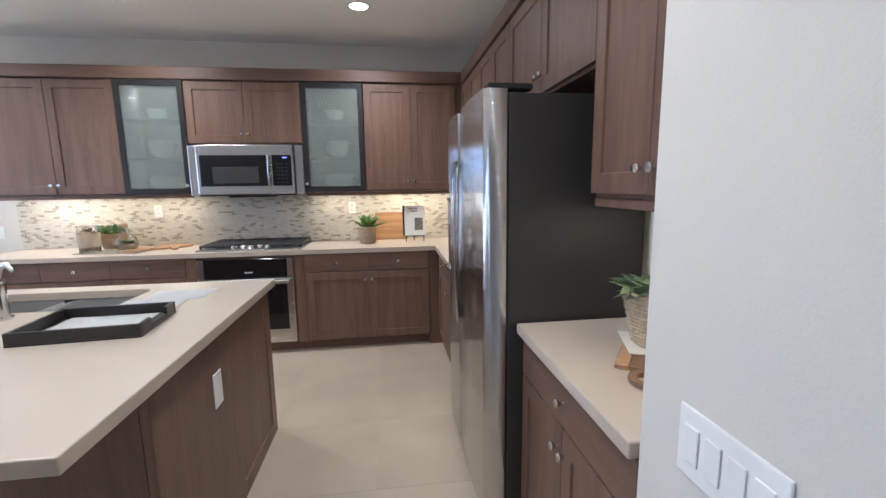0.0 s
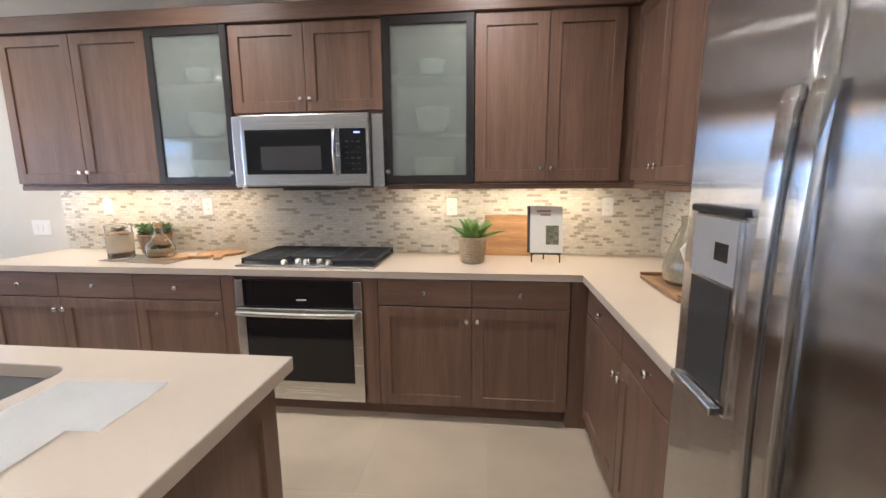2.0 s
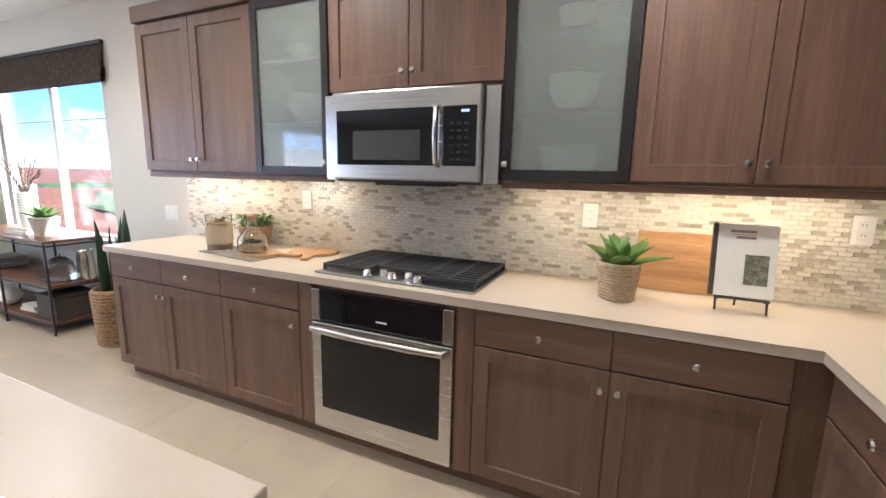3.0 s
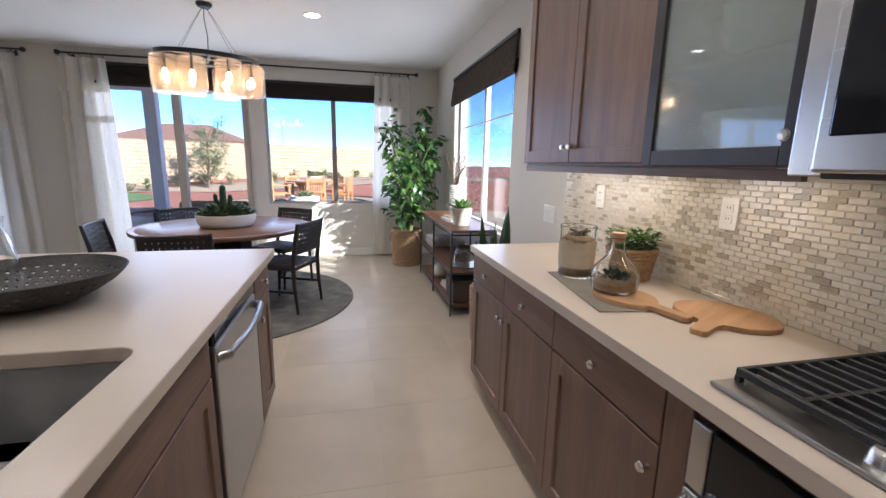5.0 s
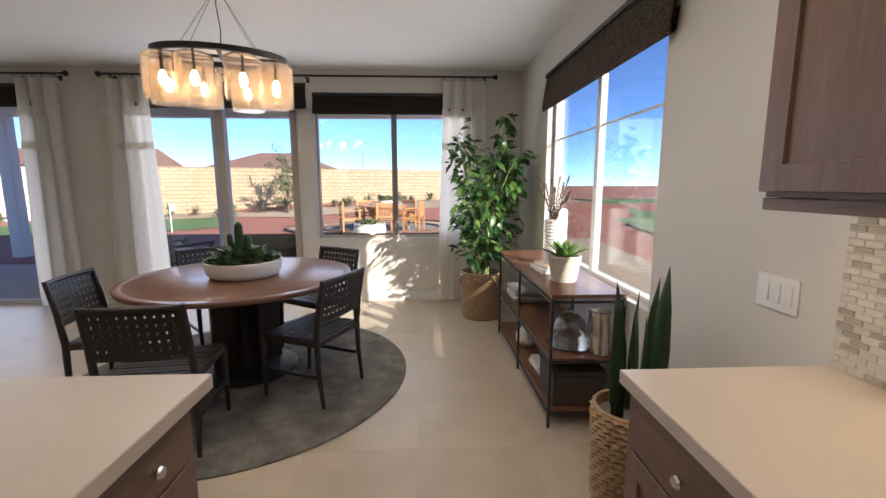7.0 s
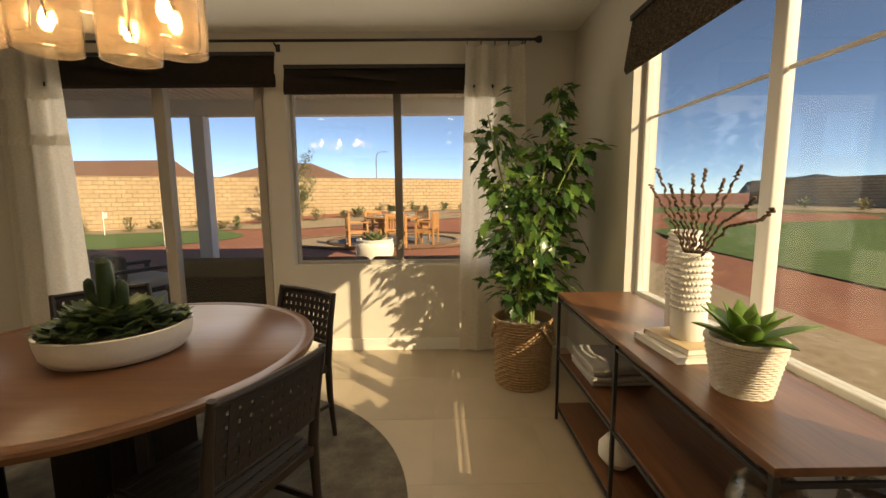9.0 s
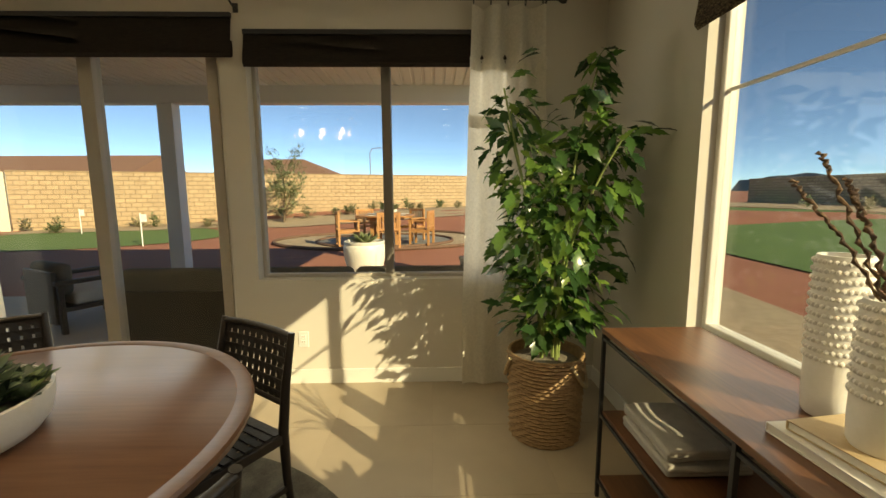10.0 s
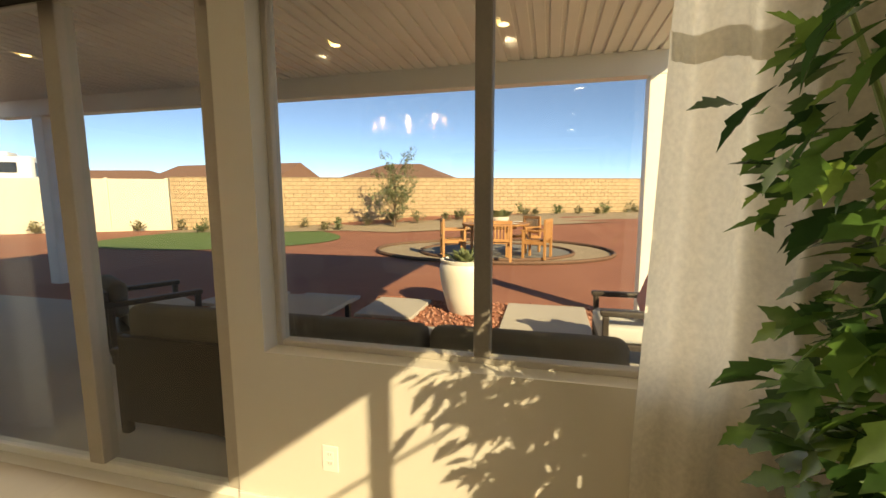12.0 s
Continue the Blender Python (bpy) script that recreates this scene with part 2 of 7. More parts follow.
WICKER_PALE = noisy("pale_wicker", [(0.3, (0.34, 0.25, 0.15)), (0.5, (0.48, 0.37, 0.235)), (0.7, (0.58, 0.46, 0.31))], 40.0, 0.7, fine=160.0, relief=0.4)
SOIL = noisy("soil", [(0.3, (0.09, 0.075, 0.06)), (0.6, (0.22, 0.19, 0.15)), (0.8, (0.34, 0.30, 0.24))], 60.0, 0.95, relief=0.9)
CERAMIC = noisy("white_ceramic", [(0.3, (0.70, 0.67, 0.60)), (0.7, (0.77, 0.74, 0.68))], 14.0, 0.5, relief=0.1)
GLAZE = noisy("olive_glaze", [(0.3, (0.13, 0.12, 0.085)), (0.5, (0.22, 0.19, 0.12)), (0.62, (0.30, 0.20, 0.09)), (0.75, (0.20, 0.20, 0.15))], 5.0, 0.18, relief=0.05, coat=0.5)


def leaf_material(name, stops, rough=0.4, through_it=0.35):
    m = varied(name, stops, rough, island=True, relief=0.1, scale=60.0)
    t = m.node_tree
    b = t.nodes["Principled BSDF"]
    src = b.inputs["Base Color"].links[0].from_socket
    tr = t.nodes.new("ShaderNodeBsdfTranslucent")
    t.links.new(src, tr.inputs["Color"])
    mix = t.nodes.new("ShaderNodeMixShader")
    mix.inputs[0].default_value = through_it
    t.links.new(b.outputs[0], mix.inputs[1])
    t.links.new(tr.outputs[0], mix.inputs[2])
    t.links.new(mix.outputs[0], t.nodes["Material Output"].inputs[0])
    return m


LEAF = leaf_material("ficus_leaf", [(0.0, (0.026, 0.066, 0.024)), (0.45, (0.066, 0.150, 0.042)), (0.75, (0.13, 0.25, 0.060)), (1.0, (0.25, 0.38, 0.085))], 0.24, 0.42)
LINEN = leaf_material("linen", [(0.0, (0.84, 0.80, 0.72)), (1.0, (0.88, 0.84, 0.76))], 0.9, 0.42)
SUCCULENT = leaf_material("succulent_leaf", [(0.0, (0.075, 0.17, 0.035)), (0.5, (0.13, 0.25, 0.05)), (1.0, (0.23, 0.37, 0.085))], 0.4)
GREY_LEAF = leaf_material("grey_green_leaf", [(0.0, (0.045, 0.075, 0.05)), (0.6, (0.10, 0.15, 0.08)), (1.0, (0.22, 0.30, 0.12))], 0.45, 0.2)
SNAKE = leaf_material("snake_plant_leaf", [(0.0, (0.025, 0.055, 0.028)), (1.0, (0.055, 0.10, 0.045))], 0.4)
SAGE = leaf_material("desert_foliage", [(0.0, (0.12, 0.165, 0.075)), (0.5, (0.19, 0.235, 0.11)), (1.0, (0.28, 0.31, 0.16))], 0.7)
TREE_LEAF = leaf_material("feathery_leaf", [(0.0, (0.15, 0.20, 0.10)), (0.5, (0.24, 0.29, 0.15)), (1.0, (0.36, 0.40, 0.23))], 0.7, 0.4)
DRY_LEAF = leaf_material("dry_shrub_foliage", [(0.0, (0.20, 0.20, 0.11)), (0.5, (0.30, 0.28, 0.16)), (1.0, (0.40, 0.36, 0.23))], 0.8)
BARK = noisy("bark", [(0.3, (0.10, 0.07, 0.045)), (0.7, (0.19, 0.14, 0.09))], 18.0, 0.9, relief=0.8)

GREEN_STEM = noisy("green_stem", [(0.3, (0.16, 0.22, 0.06)), (0.7, (0.27, 0.34, 0.11))], 18.0, 0.6, relief=0.3)


# ---- mesh tools ----
def mesh_of(name, bm, mat, smooth=False):
    me = bpy.data.meshes.new(name)
    bm.normal_update()
    if smooth:
        for e in bm.edges:
            e.smooth = len(e.link_faces) != 2 or e.calc_face_angle(0) < 0.7
    bm.to_mesh(me)
    bm.free()
    for m in mat if isinstance(mat, (list, tuple)) else (mat,):
        me.materials.append(m)
    if smooth:
        me.shade_smooth()
    return me


def part(name, bm, mat, parent=None, label="", smooth=False, m=None):
    ob = new(name, mesh_of(name, bm, mat, smooth))
    if parent is not None:
        ob.parent = parent
    if m is not None:
        ob.matrix_basis = m
    return tagged(ob, label)


def thing(name, m, label, category, group="", kind=""):
    ob = new(name)
    ob.empty_display_size = 0.1
    ob.matrix_basis = m
    return tagged(ob, label, category, group, kind)


def solid(name, bm, mat, label, category, kind="", group="", smooth=False, m=None):
    return tagged(part(name, bm, mat, None, label, smooth, m), "", category, group, kind)


def box(x0, x1, y0, y1, z0, z1, bevel=0.0, bm=None, seg=2):
    bm = bm or bmesh.new()
    r = bmesh.ops.create_cube(bm, size=1.0)
    vs = r["verts"]
    bmesh.ops.scale(bm, vec=(x1 - x0, y1 - y0, z1 - z0), verts=vs)
    bmesh.ops.translate(bm, vec=((x0 + x1) / 2, (y0 + y1) / 2, (z0 + z1) / 2), verts=vs)
    if bevel:
        es = list({e for v in vs for e in v.link_edges})
        bmesh.ops.bevel(bm, geom=es, offset=bevel, segments=seg, affect="EDGES", profile=0.5)
    return bm


def lathe(profile, n=32, bm=None, at=(0, 0, 0), caps=True):
    """Turn a list of (radius, height) about the upright axis."""
    bm = bm or bmesh.new()
    rings = []
    for r, z in profile:
        if r < 1e-5:
            rings.append([bm.verts.new((at[0], at[1], at[2] + z))])
        else:
            rings.append([bm.verts.new((at[0] + r * math.cos(2 * math.pi * k / n), at[1] + r * math.sin(2 * math.pi * k / n), at[2] + z)) for k in range(n)])
    for a, b in zip(rings, rings[1:]):
        for k in range(n):
            q = [a[k % len(a)], a[(k + 1) % len(a)], b[(k + 1) % len(b)], b[k % len(b)]]
            u = []
            for v in q:
                if v not in u:
                    u.append(v)
            if len(u) > 2:
                bm.faces.new(u)
    if caps:
        for r in (rings[0], rings[-1]):
            if len(r) > 2:
                bm.faces.new(r)
    bmesh.ops.recalc_face_normals(bm, faces=bm.faces)
    return bm


def tube(points, radius, n=8, bm=None, flat=1.0):
    """A bar bent along points; radius may be a list."""
    bm = bm or bmesh.new()
    pts = [Vector(p) for p in points]
    rad = radius if isinstance(radius, (list, tuple)) else [radius] * len(pts)
    prev, side = None, None
    for i, p in enumerate(pts):
        d = (pts[min(i + 1, len(pts) - 1)] - pts[max(i - 1, 0)]).normalized()
        if side is None:
            side = d.orthogonal().normalized()
            if abs(d.z) < 0.9:
                side = d.cross(Vector((0, 0, 1))).normalized()
        side = (side - d * side.dot(d)).normalized()
        up = d.cross(side)
        ring = [bm.verts.new(p + rad[i] * (math.cos(2 * math.pi * k / n) * side + flat * math.sin(2 * math.pi * k / n) * up)) for k in range(n)]
        if prev:
            for k in range(n):
                bm.faces.new((prev[k], prev[(k + 1) % n], ring[(k + 1) % n], ring[k]))
        else:
            bm.faces.new(ring[::-1])
        prev = ring
    bm.faces.new(prev)
    return bm


def slab(outline, z0, z1, bevel=0.0, bm=None):
    """A flat piece with any outline, in counterclockwise (x, y)."""
    bm = bm or bmesh.new()
    lo = [bm.verts.new((x, y, z0)) for x, y in outline]
    hi = [bm.verts.new((x, y, z1)) for x, y in outline]
    n = len(lo)
    top = bm.faces.new(hi)
    bm.faces.new(lo[::-1])
    for k in range(n):
        bm.faces.new((lo[k], lo[(k + 1) % n], hi[(k + 1) % n], hi[k]))
    if bevel:
        bmesh.ops.bevel(bm, geom=list(top.edges), offset=bevel, segments=2, affect="EDGES", profile=0.5)
    return bm


def oval(rx, ry, n=48, cx=0.0, cy=0.0):
    return [(cx + rx * math.cos(2 * math.pi * k / n), cy + ry * math.sin(2 * math.pi * k / n)) for k in range(n)]


def wall_with_holes(name, along, across0, across1, a0, a1, z0, z1, holes, mat, label):
    """An upright wall along x or y, cut by openings (a0, a1, z0, z1)."""
    bm = bmesh.new()
    cuts = sorted({a0, a1, *[h[0] for h in holes], *[h[1] for h in holes]})
    zc = sorted({z0, z1, *[h[2] for h in holes], *[h[3] for h in holes]})
    for p, q in zip(cuts, cuts[1:]):
        for r, s in zip(zc, zc[1:]):
            if any(h[0] <= p and q <= h[1] and h[2] <= r and s <= h[3] for h in holes):
                continue
            if along == "x":
                box(p, q, across0, across1, r, s, bm=bm)
            else:
                box(across0, across1, p, q, r, s, bm=bm)
    bmesh.ops.remove_doubles(bm, verts=bm.verts, dist=1e-4)
    # drop the faces shared by neighbouring blocks
    seen = {}
    for f in bm.faces:
        seen.setdefault(tuple(sorted(v.index for v in f.verts)), [])
    bm.verts.index_update()
    seen = {}
    for f in bm.faces:
        seen.setdefault(tuple(sorted(v.index for v in f.verts)), []).append(f)
    dead = [f for fs in seen.values() if len(fs) > 1 for f in fs]
    bmesh.ops.delete(bm, geom=dead, context="FACES_ONLY")
    return solid(name, bm, mat, label, "wall", "structure")


# ---- the house ----
NORTH, WEST, EAST, SOUTH, TOP = 4.47, -7.16, 1.29, -5.2, 2.77
W_WIN = (2.00, 3.86, 0.79, 2.46)
W_DOOR = (-0.12, 1.825, 0.0, 2.42)
W_DOOR2 = (-3.2, -1.10, 0.0, 2.42)
N_WIN = (-6.05, -4.07, 0.77, 2.46)
wall_with_holes("wall_north", "x", NORTH, NORTH + 0.16, WEST - 0.17, EAST + 0.17, -0.12, 3.1, [N_WIN], PAINT, "warm greige painted wall with one tall window")
wall_with_holes("wall_west", "y", WEST - 0.17, WEST, SOUTH, NORTH, -0.12, 3.1, [W_WIN, W_DOOR, W_DOOR2], PAINT, "greige painted wall with window and glass doors")
wall_with_holes("wall_east", "y", EAST, EAST + 0.17, SOUTH, NORTH, -0.12, 3.1, [], PAINT, "plain greige painted kitchen wall")
wall_with_holes("wall_south", "x", SOUTH - 0.17, SOUTH, WEST - 0.17, EAST + 0.17, -0.12, 3.1, [], PAINT, "plain greige painted wall closing the room")
solid("wall_partition", box(0.755, EAST, SOUTH, 0.915, 0.0, TOP, 0.012), PAINT, "pale painted wall end with a switch plate", "wall", "structure")
solid("ceiling", box(WEST, EAST, SOUTH, NORTH, TOP, TOP + 0.12), WHITE_PAINT, "smooth white painted ceiling", "ceiling", "structure")
solid("roof_slab", box(WEST - 0.5, EAST + 0.5, SOUTH - 0.5, NORTH + 0.45, 3.1, 3.3), TRIM, "flat roof slab over the room", "roof", "structure")
floor = solid("floor", box(WEST, EAST, SOUTH, NORTH, -0.06, -0.0012), GROUT, "floor of large cream stone-look tiles with fine joints", "floor", "structure")

for nm, lx0, lx1, ly0, ly1 in (("baseboard_west", WEST, WEST + 0.014, 1.83, NORTH), ("baseboard_west_b", WEST, WEST + 0.014, -1.06, -0.16)):
    solid(nm, box(lx0, lx1, ly0, ly1, 0, 0.11, 0.004), TRIM, "white painted baseboard", "baseboard", "structure")
solid("baseboard_north", box(WEST + 0.016, -3.10, NORTH - 0.014, NORTH, 0, 0.11, 0.004), TRIM, "white painted baseboard", "baseboard", "structure")


# windows and glass doors: frame, panes, mullions, sill
def framed(name, along, across, a0, a1, z0, z1, bars, label, category, w=0.05, d=0.06, mat=None, bar_mat=None, pane=None):
    root = thing(name, pose(0, 0, 0), label, category, kind="structure")
    mat = mat or TRIM

    def bar(nm, p, q, r, s, dd=d, off=0.0, mat=mat):
        if along == "x":
            part(nm, box(p, q, across - dd / 2 + off, across + dd / 2 + off, r, s, 0.006), mat, root)
        else:
            part(nm, box(across - dd / 2 + off, across + dd / 2 + off, p, q, r, s, 0.006), mat, root)
    bar("frame_side", a0, a0 + w, z0, z1)
    bar("frame_side", a1 - w, a1, z0, z1)
    bar("frame_head", a0 + w, a1 - w, z1 - w, z1)
    bar("frame_foot", a0 + w, a1 - w, z0, z0 + w)
    for p, q, r, s, dd in bars:
        bar("mullion" if s - r > q - p else "glazing_bar", p, q, r, s, dd, mat=bar_mat or mat)
    bm = box(a0 + w, a1 - w, across - 0.004, across + 0.004, z0 + w, z1 - w) if along == "x" else box(across - 0.004, across + 0.004, a0 + w, a1 - w, z0 + w, z1 - w)
    p = part("pane", bm, pane or PANE, root, "clear window glass")
    p.visible_shadow = pane is not None
    return root


# Frame taupe darkened: the mullion's backlit shade is put into its colour.
BACKLIT_BAR = noisy("taupe_frame", [(0.3, (0.20, 0.175, 0.15)), (0.7, (0.25, 0.22, 0.19))], 6.0, 0.5)
TAUPE_PALE = noisy("pale_taupe_frame", [(0.3, (0.42, 0.38, 0.33)), (0.7, (0.48, 0.44, 0.385))], 6.0, 0.5)
framed("window_1", "y", WEST - 0.12, *W_WIN, [(2.904, 2.970, 0.82, 2.43, 0.07)], "slim taupe-framed sliding window onto the patio", "window", w=0.028, mat=TAUPE_PALE, bar_mat=BACKLIT_BAR)
framed("door_1", "y", WEST - 0.10, *W_DOOR, [(0.83, 0.93, 0.05, 2.37, 0.09), (1.70, 1.775, 0.05, 2.37, 0.07), (-0.07, 0.01, 0.05, 2.37, 0.07)], "taupe-framed sliding glass patio door, closed", "door", bar_mat=TAUPE_PALE)
framed("door_2", "y", WEST - 0.10, *W_DOOR2, [(-2.20, -2.10, 0.05, 2.37, 0.09)], "white-framed sliding glass door, closed", "door")
framed("window_2", "x", NORTH + 0.10, *N_WIN, [(-5.080, -5.016, 0.800, 2.430, 0.05), (-6.020, -5.080, 1.845, 1.863, 0.014), (-5.016, -4.100, 1.845, 1.863, 0.014)], "white-framed double window with slim glazing bars", "window", w=0.030, pane=TINTED)

# the sky's light coming in through the openings
SKY_TINT = (0.94, 0.97, 1.0)
area("sky_window_west", WEST + 0.01, 2.945, 1.55, 1.7, 1.35, 2.9, SKY_TINT, (0.0, 2.945, 1.2))
area("sky_door_west", WEST + 0.01, 0.87, 1.2, 1.8, 2.2, 4.8, SKY_TINT, (0.0, 0.87, 1.0))
area("sky_door_south", WEST + 0.01, -2.15, 1.2, 1.9, 2.2, 4.8, SKY_TINT, (0.0, -2.15, 1.0))
area("sky_window_north", -5.085, NORTH - 0.01, 1.5, 1.8, 1.3, 2.9, SKY_TINT, (-5.085, 0.0, 1.2))


# ---- kitchen cabinets ----
def shaker(w, h, x, z, rail=0.062, th=0.020, y=0.0, flat=False):
    """A door or drawer front; its face lies at y - th."""
    bm = bmesh.new()
    if flat:
        return box(x, x + w, y - th, y, z, z + h, 0.0025, bm)
    box(x, x + w, y - th, y, z, z + h, 0.002, bm, 1)
    bm.normal_update()
    front = max((f for f in bm.faces if f.normal.y < -0.9), key=lambda f: f.calc_area())
    bmesh.ops.inset_region(bm, faces=[front], thickness=rail, use_even_offset=True)
    bmesh.ops.inset_region(bm, faces=[front], thickness=0.003, use_even_offset=True)
    bmesh.ops.translate(bm, vec=(0, 0.009, 0), verts=front.verts)
    return bm


def knob(x, y, z, parent):
    bm = lathe([(0.0, 0.0), (0.0075, 0.0), (0.006, 0.008), (0.0065, 0.014), (0.0135, 0.018), (0.0155, 0.023), (0.012, 0.029), (0.0, 0.031)], 14)
    bmesh.ops.rotate(bm, verts=bm.verts, matrix=Matrix.Rotation(radians(90), 3, "X"))
    part("knob", bm, NICKEL, parent, "round satin nickel knob", True, Matrix.Translation((x, y, z)))


def cabinet(name, m, w, d, z0, z1, fronts, label, category="cabinet", group="", toe=0.0, sides=None):
    """Front at y = 0 facing -y, body behind. fronts: kind, x, z, width, height, knob side."""
    root = thing(name, m, label, category, group)
    part("body", box(0.0015, w - 0.0015, 0.0, d, z0 + toe, z1, 0.002), CABINET, root)
    if toe:
        part("toe_kick", box(0.0015, w - 0.0015, 0.055, d, z0, z0 + toe), CABINET_H, root)
    for kind, x, z, fw, fh, side in fronts:
        gap = 0.0018
        if kind == "drawer":
            o = part("drawer_front", shaker(fw - 2 * gap, fh - 2 * gap, x + gap, z + gap, flat=True, y=-0.001), CABINET_H, root)
            knob(x + fw / 2, -0.021, z + fh / 2, o)
        else:
            o = part("door", shaker(fw - 2 * gap, fh - 2 * gap, x + gap, z + gap, y=-0.001), CABINET, root)
            kx = x + fw - 0.03 if side == "r" else x + 0.03
            kz = z + fh - 0.075 if kind == "low" else z + 0.075
            knob(kx, -0.021, kz, o)
    return root


BASE = "brown wood-grain shaker base cabinet with nickel knobs under pale counter"
UPPER = "brown wood-grain shaker wall cabinet with nickel knobs"
FY, UY = 3.882, 4.165


def base_pair(name, x0, x1, m0, drawers=2):
    w = x1 - x0
    f = [("drawer", 0, 0.715, w / 2, 0.155, ""), ("drawer", w / 2, 0.715, w / 2, 0.155, ""),
         ("low", 0, 0.10, w / 2, 0.61, "r"), ("low", w / 2, 0.10, w / 2, 0.61, "l")]
    return cabinet(name, m0, w, 0.585, 0.0, 0.874, f, BASE, group="base cabinets", toe=0.10)


base_pair("base_cabinet", -3.05, -2.01, pose(-3.05, FY, 0))
cabinet("base_cabinet", pose(-2.01, FY, 0), 0.575, 0.585, 0.0, 0.874, [("drawer", 0, 0.715, 0.575, 0.155, ""), ("low", 0, 0.10, 0.575, 0.61, "r")], BASE, group="base cabinets", toe=0.10)
base_pair("base_cabinet", -0.475, 0.605, pose(-0.475, FY, 0))
ov = cabinet("oven_cabinet", pose(-1.435, FY, 0), 0.96, 0.585, 0.0, 0.874, [], "brown wood-grain housing around the built-in oven", "cabinet", "", toe=0.09)
for px0, px1 in ((0.0, 0.085), (0.875, 0.96)):
    part("side_panel", box(px0 + 0.002, px1 - 0.002, -0.019, -0.001, 0.095, 0.870, 0.002), CABINET, ov)
solid("corner_filler", box(0.607, 0.72, FY - 0.008, FY + 0.55, 0.0, 0.874, 0.002), CABINET, "brown wood-grain filler panel in the cabinet corner", "cabinet")
# east run, beside the refrigerator
ex = 0.712
cabinet("base_cabinet", pose(ex, 3.872, 0, 0, 0, -90), 1.23, 0.565, 0.0, 0.874,
        [("drawer", 0.03, 0.715, 0.60, 0.155, ""), ("drawer", 0.63, 0.715, 0.60, 0.155, ""), ("low", 0.03, 0.10, 0.60, 0.61, "r"), ("low", 0.63, 0.10, 0.60, 0.61, "l")], BASE, group="base cabinets", toe=0.10)
cabinet("base_cabinet", pose(0.785, 1.685, 0, 0, 0, -90), 0.765, 0.50, 0.0, 0.874,
        [("drawer", 0, 0.715, 0.765, 0.155, ""), ("low", 0, 0.10, 0.3825, 0.61, "r"), ("low", 0.3825, 0.10, 0.3825, 0.61, "l")], BASE, group="base cabinets", toe=0.10)


def upper(x0, x1, z0, z1, m, n=2, d=0.30, label=UPPER):
    w = x1 - x0
    f = [("high", k * w / n, z0 + 0.012, w / n, z1 - z0 - 0.024, "r" if k % 2 == 0 else "l") for k in range(n)]
    return cabinet("wall_cabinet", m, w, d, z0, z1, f, label, "cabinet", "wall cabinets")


upper(-3.03, -1.985, 1.40, 2.36, pose(-3.03, UY, 0))
upper(-1.435, -0.48, 1.825, 2.36, pose(-1.435, UY, 0))
upper(0.065, 0.90, 1.40, 2.36, pose(0.065, UY, 0))
solid("wall_cabinet_filler", box(0.902, 1.0, UY + 0.01, NORTH - 0.002, 1.40, 2.36, 0.002), CABINET, "brown wood-grain filler between wall cabinets", "cabinet")
ux = 0.985
upper(0, 0.74, 1.40, 2.36, pose(ux, 4.155, 0, 0, 0, -90))
upper(0, 0.80, 1.40, 2.36, pose(ux, 3.413, 0, 0, 0, -90))
upper(0, 1.028, 1.84, 2.36, pose(ux, 2.611, 0, 0, 0, -90), label="short brown wood-grain wall cabinet over the refrigerator")
upper(0, 0.66, 1.40, 2.36, pose(ux, 1.580, 0, 0, 0, -90))


def glass_cabinet(x0, x1):
    w = x1 - x0
    root = thing("glass_cabinet", pose(x0, UY, 0), "dark-framed wall cabinet with a frosted glass door", "cabinet", "glass cabinets")
    z0, z1, d = 1.40, 2.36, 0.30
    bm = bmesh.new()
    for b in ((0.002, 0.018, 0, d, z0, z1), (w - 0.018, w - 0.002, 0, d, z0, z1), (0.018, w - 0.018, 0, d, z0, z0 + 0.016), (0.018, w - 0.018, 0, d, z1 - 0.016, z1), (0.018, w - 0.018, d - 0.008, d, z0 + 0.016, z1 - 0.016)):
        box(*b, bm=bm)
    part("body", bm, CABINET, root)
    for zz in (1.70, 2.03):
        part("shelf", box(0.02, w - 0.02, 0.03, d - 0.01, zz, zz + 0.014), CABINET_H, root)
    r = 0.048
    bm = bmesh.new()
    for b in ((0.002, r, z0 + 0.004, z1 - 0.004), (w - r, w - 0.002, z0 + 0.004, z1 - 0.004), (r, w - r, z0 + 0.004, z0 + r + 0.004), (r, w - r, z1 - r - 0.004, z1 - 0.004)):
        box(b[0], b[1], -0.028, -0.002, b[2], b[3], 0.002, bm, 1)
    door = part("door", bm, ESPRESSO, root, "espresso door frame")
    part("glass_panel", box(r - 0.004, w - r + 0.004, -0.017, -0.012, z0 + r, z1 - r), FROST, door, "frosted glass panel")
    knob(0.024 if x0 > -1 else w - 0.024, -0.028, z0 + 0.075, door)
    return root


glass_cabinet(-1.983, -1.437)
glass_cabinet(-0.478, 0.063)


def bowl_stack(x, y, z, r, h, n, label):
    root = thing("bowl_stack", pose(x, y, z), label, "dishes", "dishes behind frosted glass")
    for k in range(n):
        zz = k * h * 0.45
        part("bowl", lathe([(0.0, 0.0), (r * 0.45, 0.0), (r * 0.8, h * 0.45), (r, h), (r - 0.005, h), (r * 0.75, h * 0.5), (0.0, 0.012)], 24, caps=False), CERAMIC, root, smooth=True, m=Matrix.Translation((0, 0, zz)))


